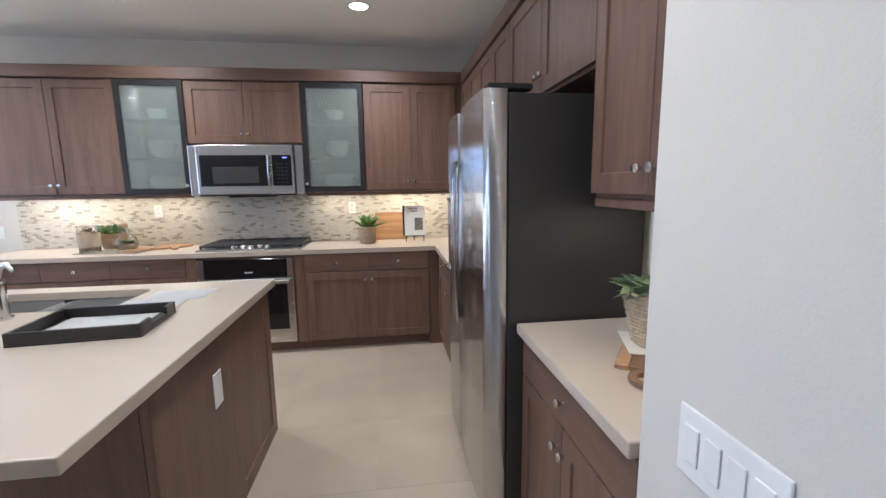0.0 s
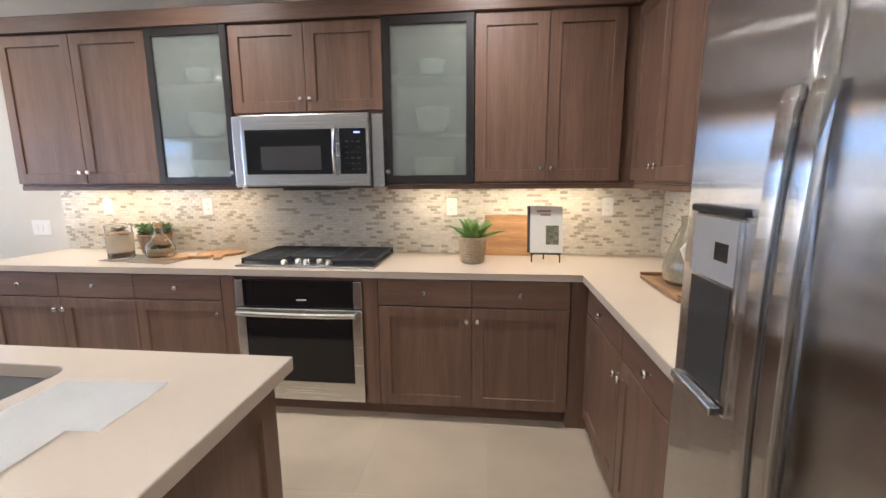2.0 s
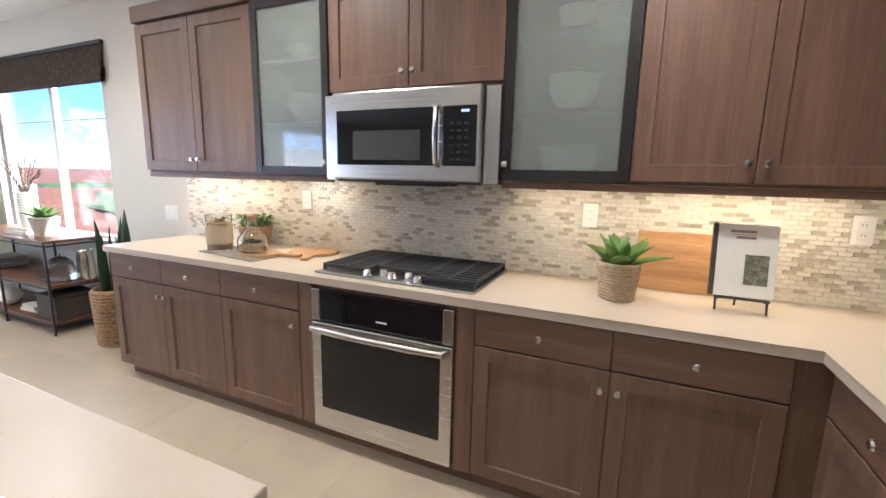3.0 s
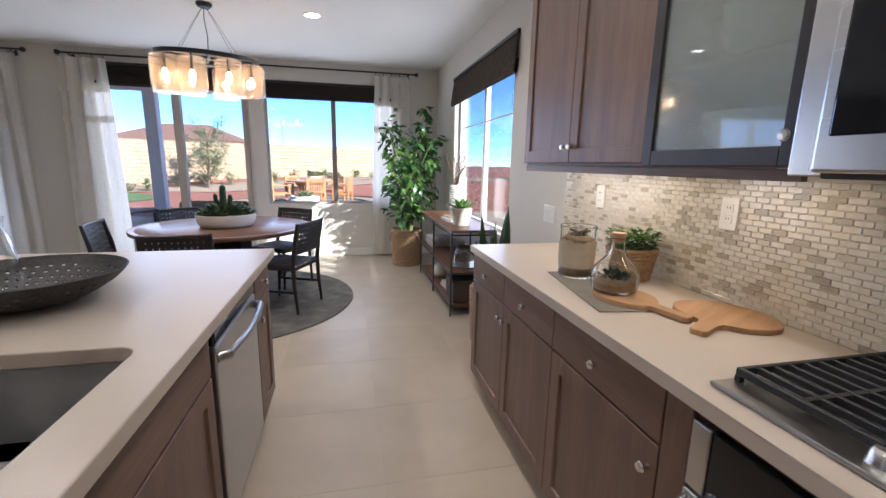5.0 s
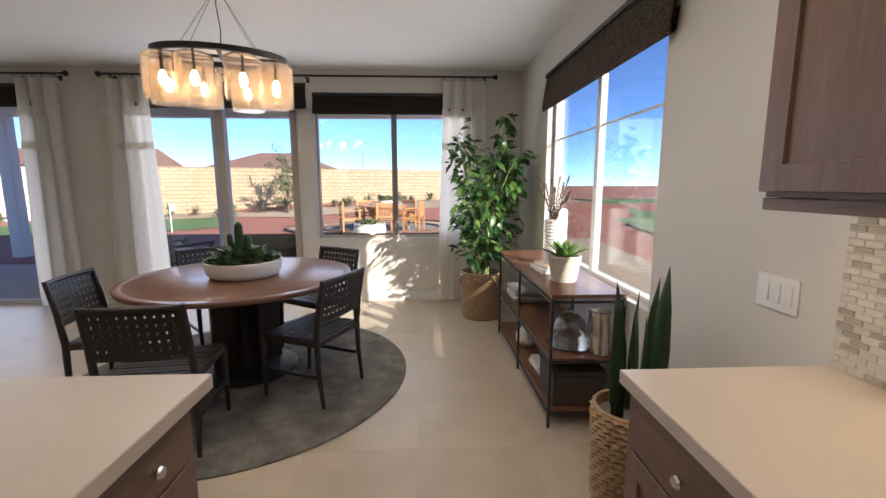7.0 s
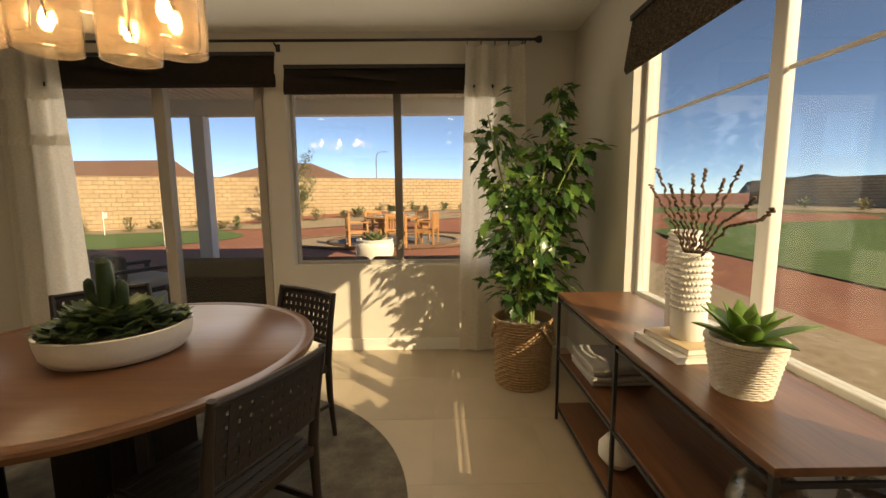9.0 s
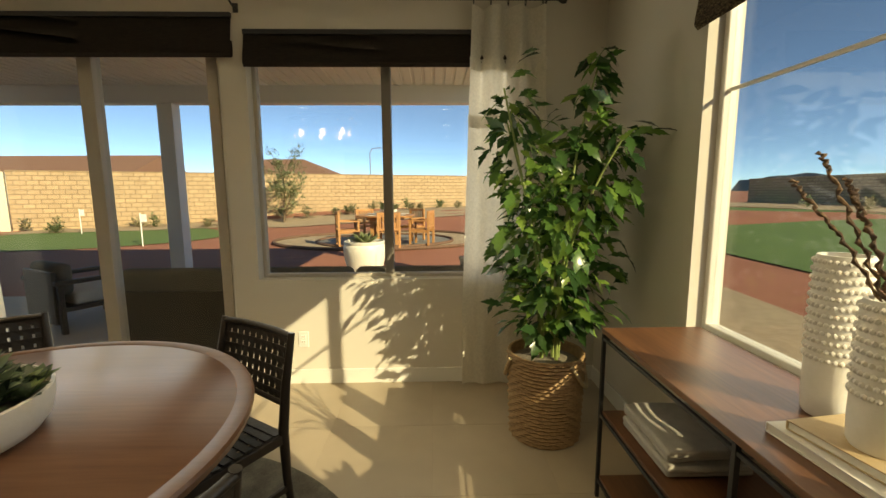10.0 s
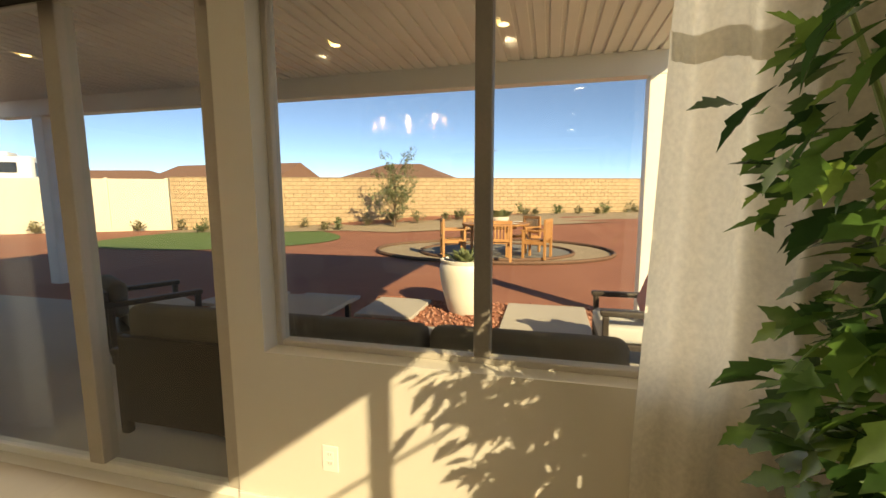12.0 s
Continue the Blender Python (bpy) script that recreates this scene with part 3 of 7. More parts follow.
for gx in (-1.71, -0.20):
    bowl_stack(gx, 4.315, 1.4165, 0.14, 0.10, 2, "white bowls stacked on the cabinet floor")
    bowl_stack(gx, 4.285, 1.7145, 0.11, 0.10, 2, "white bowls stacked behind frosted glass")
    bowl_stack(gx, 4.26, 2.0445, 0.08, 0.06, 2, "small white bowls stacked behind frosted glass")

# light rail under, cornice over
CORN = "brown wood-grain cornice rail over the wall cabinets"
solid("cornice_north", box(-3.045, 0.955, UY - 0.032, NORTH - 0.002, 2.362, 2.462, 0.004), CABINET_H, CORN, "cabinet trim", "structure")
solid("cornice_east", box(ux - 0.030, EAST - 0.002, 0.918, NORTH - 0.003, 2.362, 2.462, 0.004), CABINET_H, CORN, "cabinet trim", "structure")
RAIL = "brown wood-grain light rail under the wall cabinets"
for nm, a, b in (("light_rail_north", -3.03, -1.44), ("light_rail_north_b", -0.475, 0.985)):
    solid(nm, box(a, b, UY - 0.004, UY + 0.016, 1.368, 1.398, 0.002), CABINET_H, RAIL, "cabinet trim", "structure")
solid("light_rail_side", box(-3.03, -3.012, UY + 0.017, NORTH - 0.002, 1.368, 1.398), CABINET, RAIL, "cabinet trim", "structure")
solid("light_rail_east", box(ux - 0.004, ux + 0.016, 2.615, 4.145, 1.368, 1.398, 0.002), CABINET_H, RAIL, "cabinet trim", "structure")
solid("light_rail_near", box(ux - 0.004, ux + 0.016, 0.92, 1.580, 1.368, 1.398, 0.002), CABINET_H, RAIL, "cabinet trim", "structure")
solid("light_rail_near_side", box(ux + 0.017, EAST - 0.002, 1.562, 1.578, 1.368, 1.398), CABINET_H, RAIL, "cabinet trim", "structure")

# ---- countertops ----
solid("countertop_north", slab([(-3.09, 3.848), (0.662, 3.848), (0.662, 2.632), (EAST - 0.002, 2.632), (EAST - 0.002, NORTH - 0.002), (-3.09, NORTH - 0.002)], 0.876, 0.915, 0.004), QUARTZ, "pale quartz countertop running round the corner", "countertop")
solid("countertop_east", box(0.738, EAST - 0.002, 0.918, 1.690, 0.876, 0.915, 0.004), QUARTZ, "pale quartz countertop beside the refrigerator", "countertop")


# ---- refrigerator ----
def curved_door(y0, y1, z0, z1, x_front, x_back, bulge):
    """A door that bows out a little, with rounded upright edges."""
    w = y1 - y0
    near = [0.0, 0.002, 0.005, 0.009, 0.014, 0.019, 0.022, 0.026]
    steps = near + [0.03 + (w - 0.06) * k / 6 for k in range(7)] + [w - q for q in near[::-1]]
    out = []
    for q in steps:
        edge = min(q, w - q)
        e = 0.022 * (1 - min(1.0, edge / 0.022)) ** 2
        out.append((x_front + bulge * (2 * q / w - 1) ** 2 + e, y0 + q))
    out += [(x_back, y1), (x_back, y0)]
    out = [(x, y) for x, y in out]
    return slab(out[::-1], z0, z1, 0.004)


fr = thing("refrigerator", pose(0, 0, 0), "side-by-side stainless steel refrigerator with black sides", "refrigerator")
part("body", box(0.705, EAST - 0.03, 1.705, 2.618, 0.02, 1.775, 0.006), BLACK_SIDE, fr, "black textured cabinet")
d1 = part("door", curved_door(1.703, 2.238, 0.09, 1.79, 0.601, 0.698, 0.014), FRIDGE_STEEL, fr, "brushed stainless steel door", True)
d2 = part("door", curved_door(2.248, 2.616, 0.09, 1.79, 0.601, 0.698, 0.010), FRIDGE_STEEL, fr, "brushed stainless steel freezer door", True)
part("hinge_cover", box(0.63, 0.80, 1.72, 1.80, 1.79, 1.812, 0.006), BLACK_IRON, fr)
part("hinge_cover", box(0.63, 0.80, 2.52, 2.60, 1.79, 1.812, 0.006), BLACK_IRON, fr)
part("plinth_grille", box(0.66, 0.70, 1.72, 2.60, 0.0, 0.085, 0.004), BLACK_IRON, fr)


def blade_handle(y0, y1, parent):
    """A tall flat bar that bows away from the door."""
    out = [(0.570 + 0.012 * (2 * k / 12 - 1) ** 2, 0.79 + 0.74 * k / 12) for k in range(13)]
    back = [(x + 0.016, z) for x, z in out]
    outline = [(0.603, 0.76)] + [(0.588, 0.757)] + out + [(0.588, 1.563), (0.603, 1.56)] + back[::-1]
    bm = slab(outline[::-1], -y1, -y0)
    bmesh.ops.recalc_face_normals(bm, faces=bm.faces)
    bmesh.ops.bevel(bm, geom=[e for e in bm.edges if e.calc_face_angle(0) > 1.2], offset=0.004, segments=2, affect="EDGES", profile=0.5)
    part("handle", bm, FRIDGE_STEEL, parent, "tall flat steel bar handle", True, pose(0, 0, 0, 90, 0, 0))


blade_handle(2.196, 2.232, d1)
blade_handle(2.254, 2.290, d2)
disp = part("dispenser", box(0.596, 0.622, 2.360, 2.540, 0.98, 1.362, 0.008), FRIDGE_STEEL, d2, "steel-framed ice and water dispenser")
PANEL_GREY = noisy("grey_plastic", [(0.3, (0.30, 0.30, 0.30)), (0.7, (0.36, 0.36, 0.36))], 6.0, 0.4, relief=0.0)
part("top_cap", box(0.590, 0.621, 2.355, 2.545, 1.3625, 1.378, 0.004), BLACK_IRON, disp)
part("control_panel", box(0.5935, 0.5955, 2.369, 2.531, 1.235, 1.355, 0.0005), PANEL_GREY, disp, "grey control panel")
part("display", box(0.5920, 0.5934, 2.395, 2.44, 1.275, 1.31), BLACK_GLASS, disp)
# No hollow is cut here: a flat black plate paints the recess's shade.
part("recess", box(0.5938, 0.5955, 2.376, 2.524, 1.01, 1.228, 0.0005), BLACK_SIDE, disp, "flat black plate painting the shaded dispenser recess")
part("drip_tray", box(0.572, 0.5937, 2.366, 2.534, 0.985, 1.004, 0.003), FRIDGE_STEEL, disp)
part("badge", lathe([(0.0, 0.0), (0.02, 0.0), (0.02, 0.003), (0.0, 0.003)], 20), NICKEL, d1, m=Matrix.Translation((0.611, 1.80, 1.70)) @ pose(0, 0, 0, 0, -90, 0))

# ---- built-in oven ----
oven = thing("wall_oven", pose(-1.345, FY - 0.020, 0.09), "built-in stainless steel oven with black glass door", "oven")
OW = 0.775
part("chassis", box(0.004, OW - 0.004, 0.020, 0.56, 0.01, 0.762, 0.003), BLACK_IRON, oven)
part("control_panel", box(0.052, OW - 0.052, -0.004, 0.018, 0.598, 0.760, 0.004), BLACK_GLASS, oven, "black glass control panel")
for px in (0.0, OW - 0.05):
    part("panel_end", box(px, px + 0.05, -0.006, 0.018, 0.598, 0.760, 0.004), STEEL, oven)
odoor = part("door", box(0.0, OW, -0.010, 0.016, 0.012, 0.590, 0.005), STEEL_X, oven, "brushed steel door")
part("window", box(0.058, OW - 0.058, -0.0135, -0.0095, 0.135, 0.535, 0.001), BLACK_GLASS, odoor, "dark oven window")
part("handle", tube([(0.02, -0.012, 0.568), (0.03, -0.050, 0.568), (0.20, -0.058, 0.566), (OW / 2, -0.060, 0.565), (OW - 0.20, -0.058, 0.566), (OW - 0.03, -0.050, 0.568), (OW - 0.02, -0.012, 0.568)], 0.013, 12, flat=1.3), STEEL_X, odoor, "steel bar handle", True)
part("display_marks", box(0.38, 0.44, -0.0055, -0.0045, 0.640, 0.648), PLASTIC_WHITE, oven)

# ---- over-the-range microwave ----
mw = thing("microwave", pose(-1.435, UY - 0.075, 1.378), "stainless steel over-the-range microwave with black window", "microwave")
MW = 0.958
part("case", box(0.075, MW - 0.075, 0.012, 0.36, 0.0, 0.440, 0.004), BLACK_IRON, mw)
for px in (0.0, MW - 0.073):
    part("filler_panel", box(px, px + 0.073, 0.018, 0.09, 0.004, 0.436, 0.004), STEEL, mw, "steel filler strip")
mdoor = part("door", box(0.077, MW - 0.077, -0.022, 0.010, 0.012, 0.440, 0.008), STEEL_X, mw, "brushed steel front")
part("window", box(0.105, 0.655, -0.026, -0.021, 0.085, 0.350, 0.004), BLACK_GLASS, mdoor, "black glass window")
part("inner_screen", box(0.205, 0.585, -0.0275, -0.0255, 0.110, 0.250, 0.001), BLACK_SIDE, mdoor)
part("key_panel", box(0.700, 0.862, -0.026, -0.021, 0.085, 0.350, 0.004), BLACK_GLASS, mdoor, "black touch key panel")
part("clock_display", box(0.790, 0.828, -0.0272, -0.0258, 0.322, 0.332), glow("clock_digits", (0.22, 0.25, 1.0), 0.3), mdoor, "lit blue clock digits")
for r in range(6):
    for c in range(3):
        part("key", box(0.735 + c * 0.036, 0.755 + c * 0.036, -0.0272, -0.0258, 0.110 + r * 0.032, 0.118 + r * 0.032), BLACK_IRON, mdoor)
part("handle", tube([(0.677, -0.022, 0.345), (0.677, -0.052, 0.338), (0.677, -0.060, 0.22), (0.677, -0.052, 0.100), (0.677, -0.022, 0.092)], 0.012, 12, flat=1.5), STEEL, mdoor, "curved steel handle", True)
part("vent_underside", box(0.30, 0.66, 0.03, 0.28, -0.014, -0.001, 0.003), BLACK_IRON, mw)

# ---- gas cooktop ----
ck = thing("gas_cooktop", pose(-1.365, 3.905, 0.916), "black and steel gas cooktop with cast iron grates", "cooktop")
COOK_STEEL = steel("dark_satin_steel", 0, (0.34, 0.335, 0.33), 0.3)
CW, CD = 0.865, 0.53
part("pan", box(0, CW, 0, CD, 0, 0.012, 0.005), COOK_STEEL, ck, "dark satin steel spill pan")
for gx0, gx1 in ((0.012, 0.285), (0.290, 0.575), (0.580, 0.853)):
    gy0 = 0.145 if gx0 in (0.290,) else 0.055
    bm = bmesh.new()
    for yy in (gy0, CD - 0.018):
        box(gx0, gx1, yy, yy + 0.013, 0.026, 0.044, 0.002, bm, 1)
    for xx in (gx0, gx1 - 0.013):
        box(xx, xx + 0.013, gy0 + 0.013, CD - 0.018, 0.026, 0.044, 0.002, bm, 1)
    k = gy0 + 0.045
    while k < CD - 0.03:
        box(gx0 + 0.013, gx1 - 0.013, k, k + 0.010, 0.028, 0.044, 0.0015, bm, 1)
        k += 0.043
    box((gx0 + gx1) / 2 - 0.006, (gx0 + gx1) / 2 + 0.006, gy0 + 0.014, CD - 0.019, 0.024, 0.042, 0, bm)
    for xx in (gx0, gx1 - 0.013):
        for yy in (gy0, CD - 0.018):
            box(xx, xx + 0.013, yy, yy + 0.013, 0.0121, 0.026, 0, bm)
    part("grate", bm, BLACK_IRON, ck, "cast iron grate")
for bx, by in ((0.15, 0.17), (0.15, 0.40), (0.43, 0.34), (0.715, 0.17), (0.715, 0.40)):
    part("burner", lathe([(0.0, 0.0121), (0.048, 0.0121), (0.048, 0.020), (0.036, 0.024), (0.036, 0.027), (0.0, 0.028)], 20), BLACK_IRON, ck, smooth=True, m=Matrix.Translation((bx, by, 0)))
for k in range(5):
    kx = 0.29 + k * 0.070
    ky = 0.052 + (0.034 if k % 2 else 0.0)
    part("control_knob", lathe([(0.0, 0.0121), (0.024, 0.0121), (0.022, 0.018), (0.018, 0.036), (0.014, 0.040), (0.0, 0.041)], 20), NICKEL, ck, "satin steel burner knob", True, Matrix.Translation((kx, ky, 0)))

# ---- kitchen island ----
IX0, IX1, IY0, IY1 = -3.12, -0.42, 1.045, 2.705
SX0, SX1, SY0, SY1 = -1.82, -1.01, 2.20, 2.58


def rounded(x0, x1, y0, y1, r, n=6):
    o = []
    for cx, cy, a in ((x1 - r, y0 + r, -90), (x1 - r, y1 - r, 0), (x0 + r, y1 - r, 90), (x0 + r, y0 + r, 180)):
        for k in range(n + 1):
            t = radians(a + 90 * k / n)
            o.append((cx + r * math.cos(t), cy + r * math.sin(t)))
    return o


def plate_with_hole(outer, hole, z0, z1):
    """A worktop of which a rounded hole is cut out: bridged rings."""
    bm = bmesh.new()
    (x0, x1, y0, y1), hx = outer, hole
    n = len(hx)
    cx, cy = sum(p[0] for p in hx) / n, sum(p[1] for p in hx) / n
    rim = []
    for px, py in hx:
        dx, dy = px - cx, py - cy
        s = min(((x1 if dx > 0 else x0) - cx) / dx if abs(dx) > 1e-6 else 1e9, ((y1 if dy > 0 else y0) - cy) / dy if abs(dy) > 1e-6 else 1e9)
        rim.append((cx + dx * s, cy + dy * s))
    corners = [(x1, y0), (x1, y1), (x0, y1), (x0, y0)]
    for cxx, cyy in corners:
        k = min(range(n), key=lambda i: (rim[i][0] - cxx) ** 2 + (rim[i][1] - cyy) ** 2)
        rim[k] = (cxx, cyy)
    ih = [bm.verts.new((*p, z1)) for p in hx]
    oh = [bm.verts.new((*p, z1)) for p in rim]
    il = [bm.verts.new((*p, z0)) for p in hx]
    ol = [bm.verts.new((*p, z0)) for p in rim]
    for k in range(n):
        j = (k + 1) % n
        bm.faces.new((ih[k], oh[k], oh[j], ih[j]))
        bm.faces.new((il[j], ol[j], ol[k], il[k]))
        bm.faces.new((oh[k], ol[k], ol[j], oh[j]))
        bm.faces.new((ih[j], il[j], il[k], ih[k]))
    bmesh.ops.recalc_face_normals(bm, faces=bm.faces)
    es = [e for e in bm.edges if len(e.link_faces) == 2 and e.calc_face_angle(0) > 1.2]
    bmesh.ops.bevel(bm, geom=es, offset=0.004, segments=2, affect="EDGES", profile=0.5)
    return bm


solid("island_countertop", plate_with_hole((IX0, IX1, IY0, IY1), rounded(SX0, SX1, SY0, SY1, 0.06), 0.872, 0.915), QUARTZ, "pale quartz island countertop with a sink cutout", "countertop")
sink = thing("kitchen_sink", pose(0, 0, 0.66), "double-bowl stainless steel undermount sink", "sink")


SINK_STEEL = noisy("satin_sink_steel", [(0.3, (0.66, 0.65, 0.63)), (0.7, (0.74, 0.73, 0.71))], 12.0, 0.38, 0.5, relief=0.03)


def basin(x0, x1, y0, y1):
    o = rounded(x0, x1, y0, y1, 0.055)
    i = rounded(x0 + 0.02, x1 - 0.02, y0 + 0.02, y1 - 0.02, 0.045)
    bm = bmesh.new()
    a = [bm.verts.new((*p, 0.211)) for p in o]
    b = [bm.verts.new((*p, 0.02)) for p in i]
    for k in range(len(a)):
        j = (k + 1) % len(a)
        bm.faces.new((a[j], a[k], b[k], b[j]))
    bm.faces.new(b)
    bmesh.ops.solidify(bm, geom=bm.faces, thickness=-0.003)
    bmesh.ops.recalc_face_normals(bm, faces=bm.faces)
    return bm


part("basin", basin(SX0 - 0.008, -1.44, SY0 - 0.008, SY1 + 0.008), SINK_STEEL, sink, smooth=True)
part("basin", basin(-1.41, SX1 + 0.008, SY0 - 0.008, SY1 + 0.008), SINK_STEEL, sink, smooth=True)
part("divider", box(-1.442, -1.408, SY0, SY1, 0.150, 0.205, 0.012), STEEL_X, sink)
for dx in (-1.63, -1.21):
    part("drain", lathe([(0.0, 0.021), (0.042, 0.021), (0.042, 0.026), (0.03, 0.023), (0.0, 0.023)], 20), CHROME, sink, smooth=True, m=Matrix.Translation((dx, 2.38, 0)))
fc = thing("faucet", pose(-1.37, 2.10, 0.915), "chrome kitchen faucet with a side lever", "faucet")
part("base", lathe([(0.0, 0.0), (0.044, 0.0), (0.044, 0.008), (0.034, 0.016), (0.032, 0.10), (0.035, 0.145), (0.033, 0.165), (0.0, 0.172)], 24), CHROME, fc, smooth=True)
part("spout", tube([(-0.02, 0.01, 0.13), (-0.05, 0.03, 0.17), (-0.085, 0.06, 0.245), (-0.12, 0.10, 0.285), (-0.16, 0.15, 0.28), (-0.185, 0.185, 0.235), (-0.19, 0.19, 0.19)], [0.017, 0.014, 0.013, 0.013, 0.013, 0.014, 0.016], 14), CHROME, fc, smooth=True)
part("lever", tube([(0.0, 0.0, 0.165), (0.012, 0.0, 0.20), (0.035, -0.004, 0.228), (0.065, -0.008, 0.232), (0.085, -0.01, 0.205)], [0.022, 0.020, 0.016, 0.012, 0.008], 12), CHROME, fc, smooth=True)

isl = "brown wood-grain island cabinet with nickel knobs"
iy = 2.655
CABH = 0.871
root = thing("island_cabinet", pose(0, 0, 0), "brown wood-grain island end with flat panels", "cabinet", "island cabinets")
part("end_panel", box(-0.475, -0.447, 1.41, 2.002, 0.0, CABH, 0.002), CABINET, root)
part("end_frame", shaker(0.635, CABH - 0.004, 0, 0.002, rail=0.075, th=0.028), CABINET, root, m=pose(-0.475, 2.004, 0, 0, 0, 90))
part("back_panel", box(-3.07, -0.477, 1.41, 1.432, 0.0, CABH, 0.002), CABINET, root)
part("west_panel", box(-3.075, -3.052, 1.434, 2.63, 0.0, CABH, 0.002), CABINET, root)
cabinet("island_cabinet", pose(-0.480, iy, 0, 0, 0, 180), 0.50, 0.56, 0.0, CABH, [("drawer", 0, 0.715, 0.50, 0.15, ""), ("low", 0, 0.10, 0.50, 0.61, "r")], isl, group="island cabinets", toe=0.10)
sk = thing("sink_cabinet", pose(-0.982, iy, 0, 0, 0, 180), "brown wood-grain sink cabinet with double doors", "cabinet", "island cabinets")
SW = 1.04
part("body", box(0.002, SW - 0.002, 0.0, 0.56, 0.10, 0.64, 0.002), CABINET, sk)
part("toe_kick", box(0.002, SW - 0.002, 0.055, 0.56, 0, 0.10), CABINET_H, sk)
part("false_front", shaker(SW - 0.006, 0.145, 0.003, 0.717, flat=True, y=-0.001), CABINET_H, sk)
for k in range(2):
    o = part("door", shaker(SW / 2 - 0.004, 0.606, 0.002 + k * SW / 2, 0.102, y=-0.001), CABINET, sk)
    knob(SW / 2 + (-0.03 if k == 0 else 0.03), -0.021, 0.635, o)
cabinet("island_cabinet", pose(-2.702, iy, 0, 0, 0, 180), 0.35, 0.56, 0.0, CABH, [("drawer", 0, 0.715, 0.35, 0.15, ""), ("low", 0, 0.10, 0.35, 0.61, "l")], isl, group="island cabinets", toe=0.10)
DISH_STEEL = noisy("satin_dishwasher_steel", [(0.3, (0.46, 0.46, 0.47)), (0.7, (0.52, 0.52, 0.53))], 2.0, 0.3, 1.0, relief=0.0)
dw = thing("dishwasher", pose(-2.052, iy, 0, 0, 0, 180), "stainless steel dishwasher with a curved bar handle", "dishwasher")
DWW = 0.62
part("tub", box(0.004, DWW - 0.004, 0.0, 0.56, 0.06, 0.865, 0.003), BLACK_IRON, dw)
part("door", box(0.006, DWW - 0.006, -0.028, -0.001, 0.11, 0.792, 0.006), DISH_STEEL, dw, "brushed steel door")
part("control_strip", box(0.006, DWW - 0.006, -0.026, -0.001, 0.796, 0.858, 0.008), BLACK_GLASS, dw, "black control strip")
part("handle", tube([(0.03, -0.025, 0.745), (0.05, -0.060, 0.75), (0.18, -0.075, 0.752), (0.31, -0.080, 0.753), (0.44, -0.075, 0.752), (0.57, -0.060, 0.75), (0.59, -0.025, 0.745)], 0.011, 12, flat=1.7), DISH_STEEL, dw, "curved steel bar handle", True)
part("toe_plate", box(0.006, DWW - 0.006, 0.03, 0.05, 0.0, 0.058), BLACK_IRON, dw)


# ---- wall plates ----
def wall_plate(name, m, w, h, kind, label):
    root = thing(name, m, label, "electrical outlet" if kind == "outlet" else "light switch", "wall plates")
    part("plate", box(-w / 2, w / 2, -0.006, 0.0, -h / 2, h / 2, 0.003), PLASTIC_WHITE, root)
    if kind == "outlet":
        for zz in (-0.020, 0.020):
            o = part("socket", box(-0.017, 0.017, -0.0085, -0.0058, zz - 0.014, zz + 0.014, 0.002), PLASTIC_WHITE, root)
            for xx in (-0.006, 0.006):
                part("slot", box(xx - 0.001, xx + 0.001, -0.0092, -0.0084, zz - 0.003, zz + 0.006), BLACK_IRON, o)
    elif kind == "rocker":
        n = max(1, round(w / 0.048))
        for k in range(n):
            xx = (k - (n - 1) / 2) * 0.046
            part("rocker", box(xx - 0.0165, xx + 0.0165, -0.010, -0.0058, -0.033, 0.033, 0.002), PLASTIC_WHITE, root)
    return root


for ox in (-2.693, -1.89, -0.10, 0.93):
    wall_plate("outlet", pose(ox, NORTH - 0.012, 1.24), 0.072, 0.118, "outlet", "white outlet plate on the mosaic backsplash")
wall_plate("light_switch", pose(-3.296, NORTH, 1.075), 0.165, 0.118, "rocker", "white triple switch plate beside the backsplash")
wall_plate("light_switch", pose(0.755, 0.69, 1.014, 0, 0, -90), 0.205, 0.124, "rocker", "white four-gang switch plate on the wall end")
wall_plate("outlet", pose(-0.447, 1.868, 0.65, 0, 0, 90), 0.075, 0.14, "plain", "white cover plate on the island end")
wall_plate("outlet", pose(WEST, 2.30, 0.342, 0, 0, 90), 0.075, 0.118, "outlet", "white outlet plate low on the wall")


# ---- lamps ----
def downlight(x, y, watts=13.0, z=TOP, colour=(1.0, 0.88, 0.70), label="white recessed ceiling downlight, lit"):
    root = thing("downlight", pose(x, y, z), label, "ceiling light", "ceiling downlights")
    part("trim_ring", lathe([(0.062, -0.001), (0.085, -0.001), (0.085, -0.006), (0.066, -0.008), (0.062, -0.004)], 28, caps=False), TRIM, root, smooth=True)
    part("lens", lathe([(0.0, -0.003), (0.063, -0.003), (0.063, -0.001), (0.0, -0.001)], 24), LENS, root, "glowing lens")
    d = bpy.data.lights.new("downlight_beam", "SPOT")
    d.energy, d.spot_size, d.spot_blend, d.color, d.shadow_soft_size = watts, radians(150), 1.0, colour, 0.06
    o = new("downlight_beam", d)
    o.parent = root
    o.location = (0, 0, -0.02)


LENS = glow("downlight_lens", (1.0, 0.88, 0.70), 8.0)
for x, y in ((0.09, 3.57), (-1.6, 3.55), (-3.3, 3.5), (0.0, 1.2), (-1.7, 1.2), (-5.17, 2.83), (-5.18, 1.10), (-3.4, 1.2)):
    downlight(x, y)


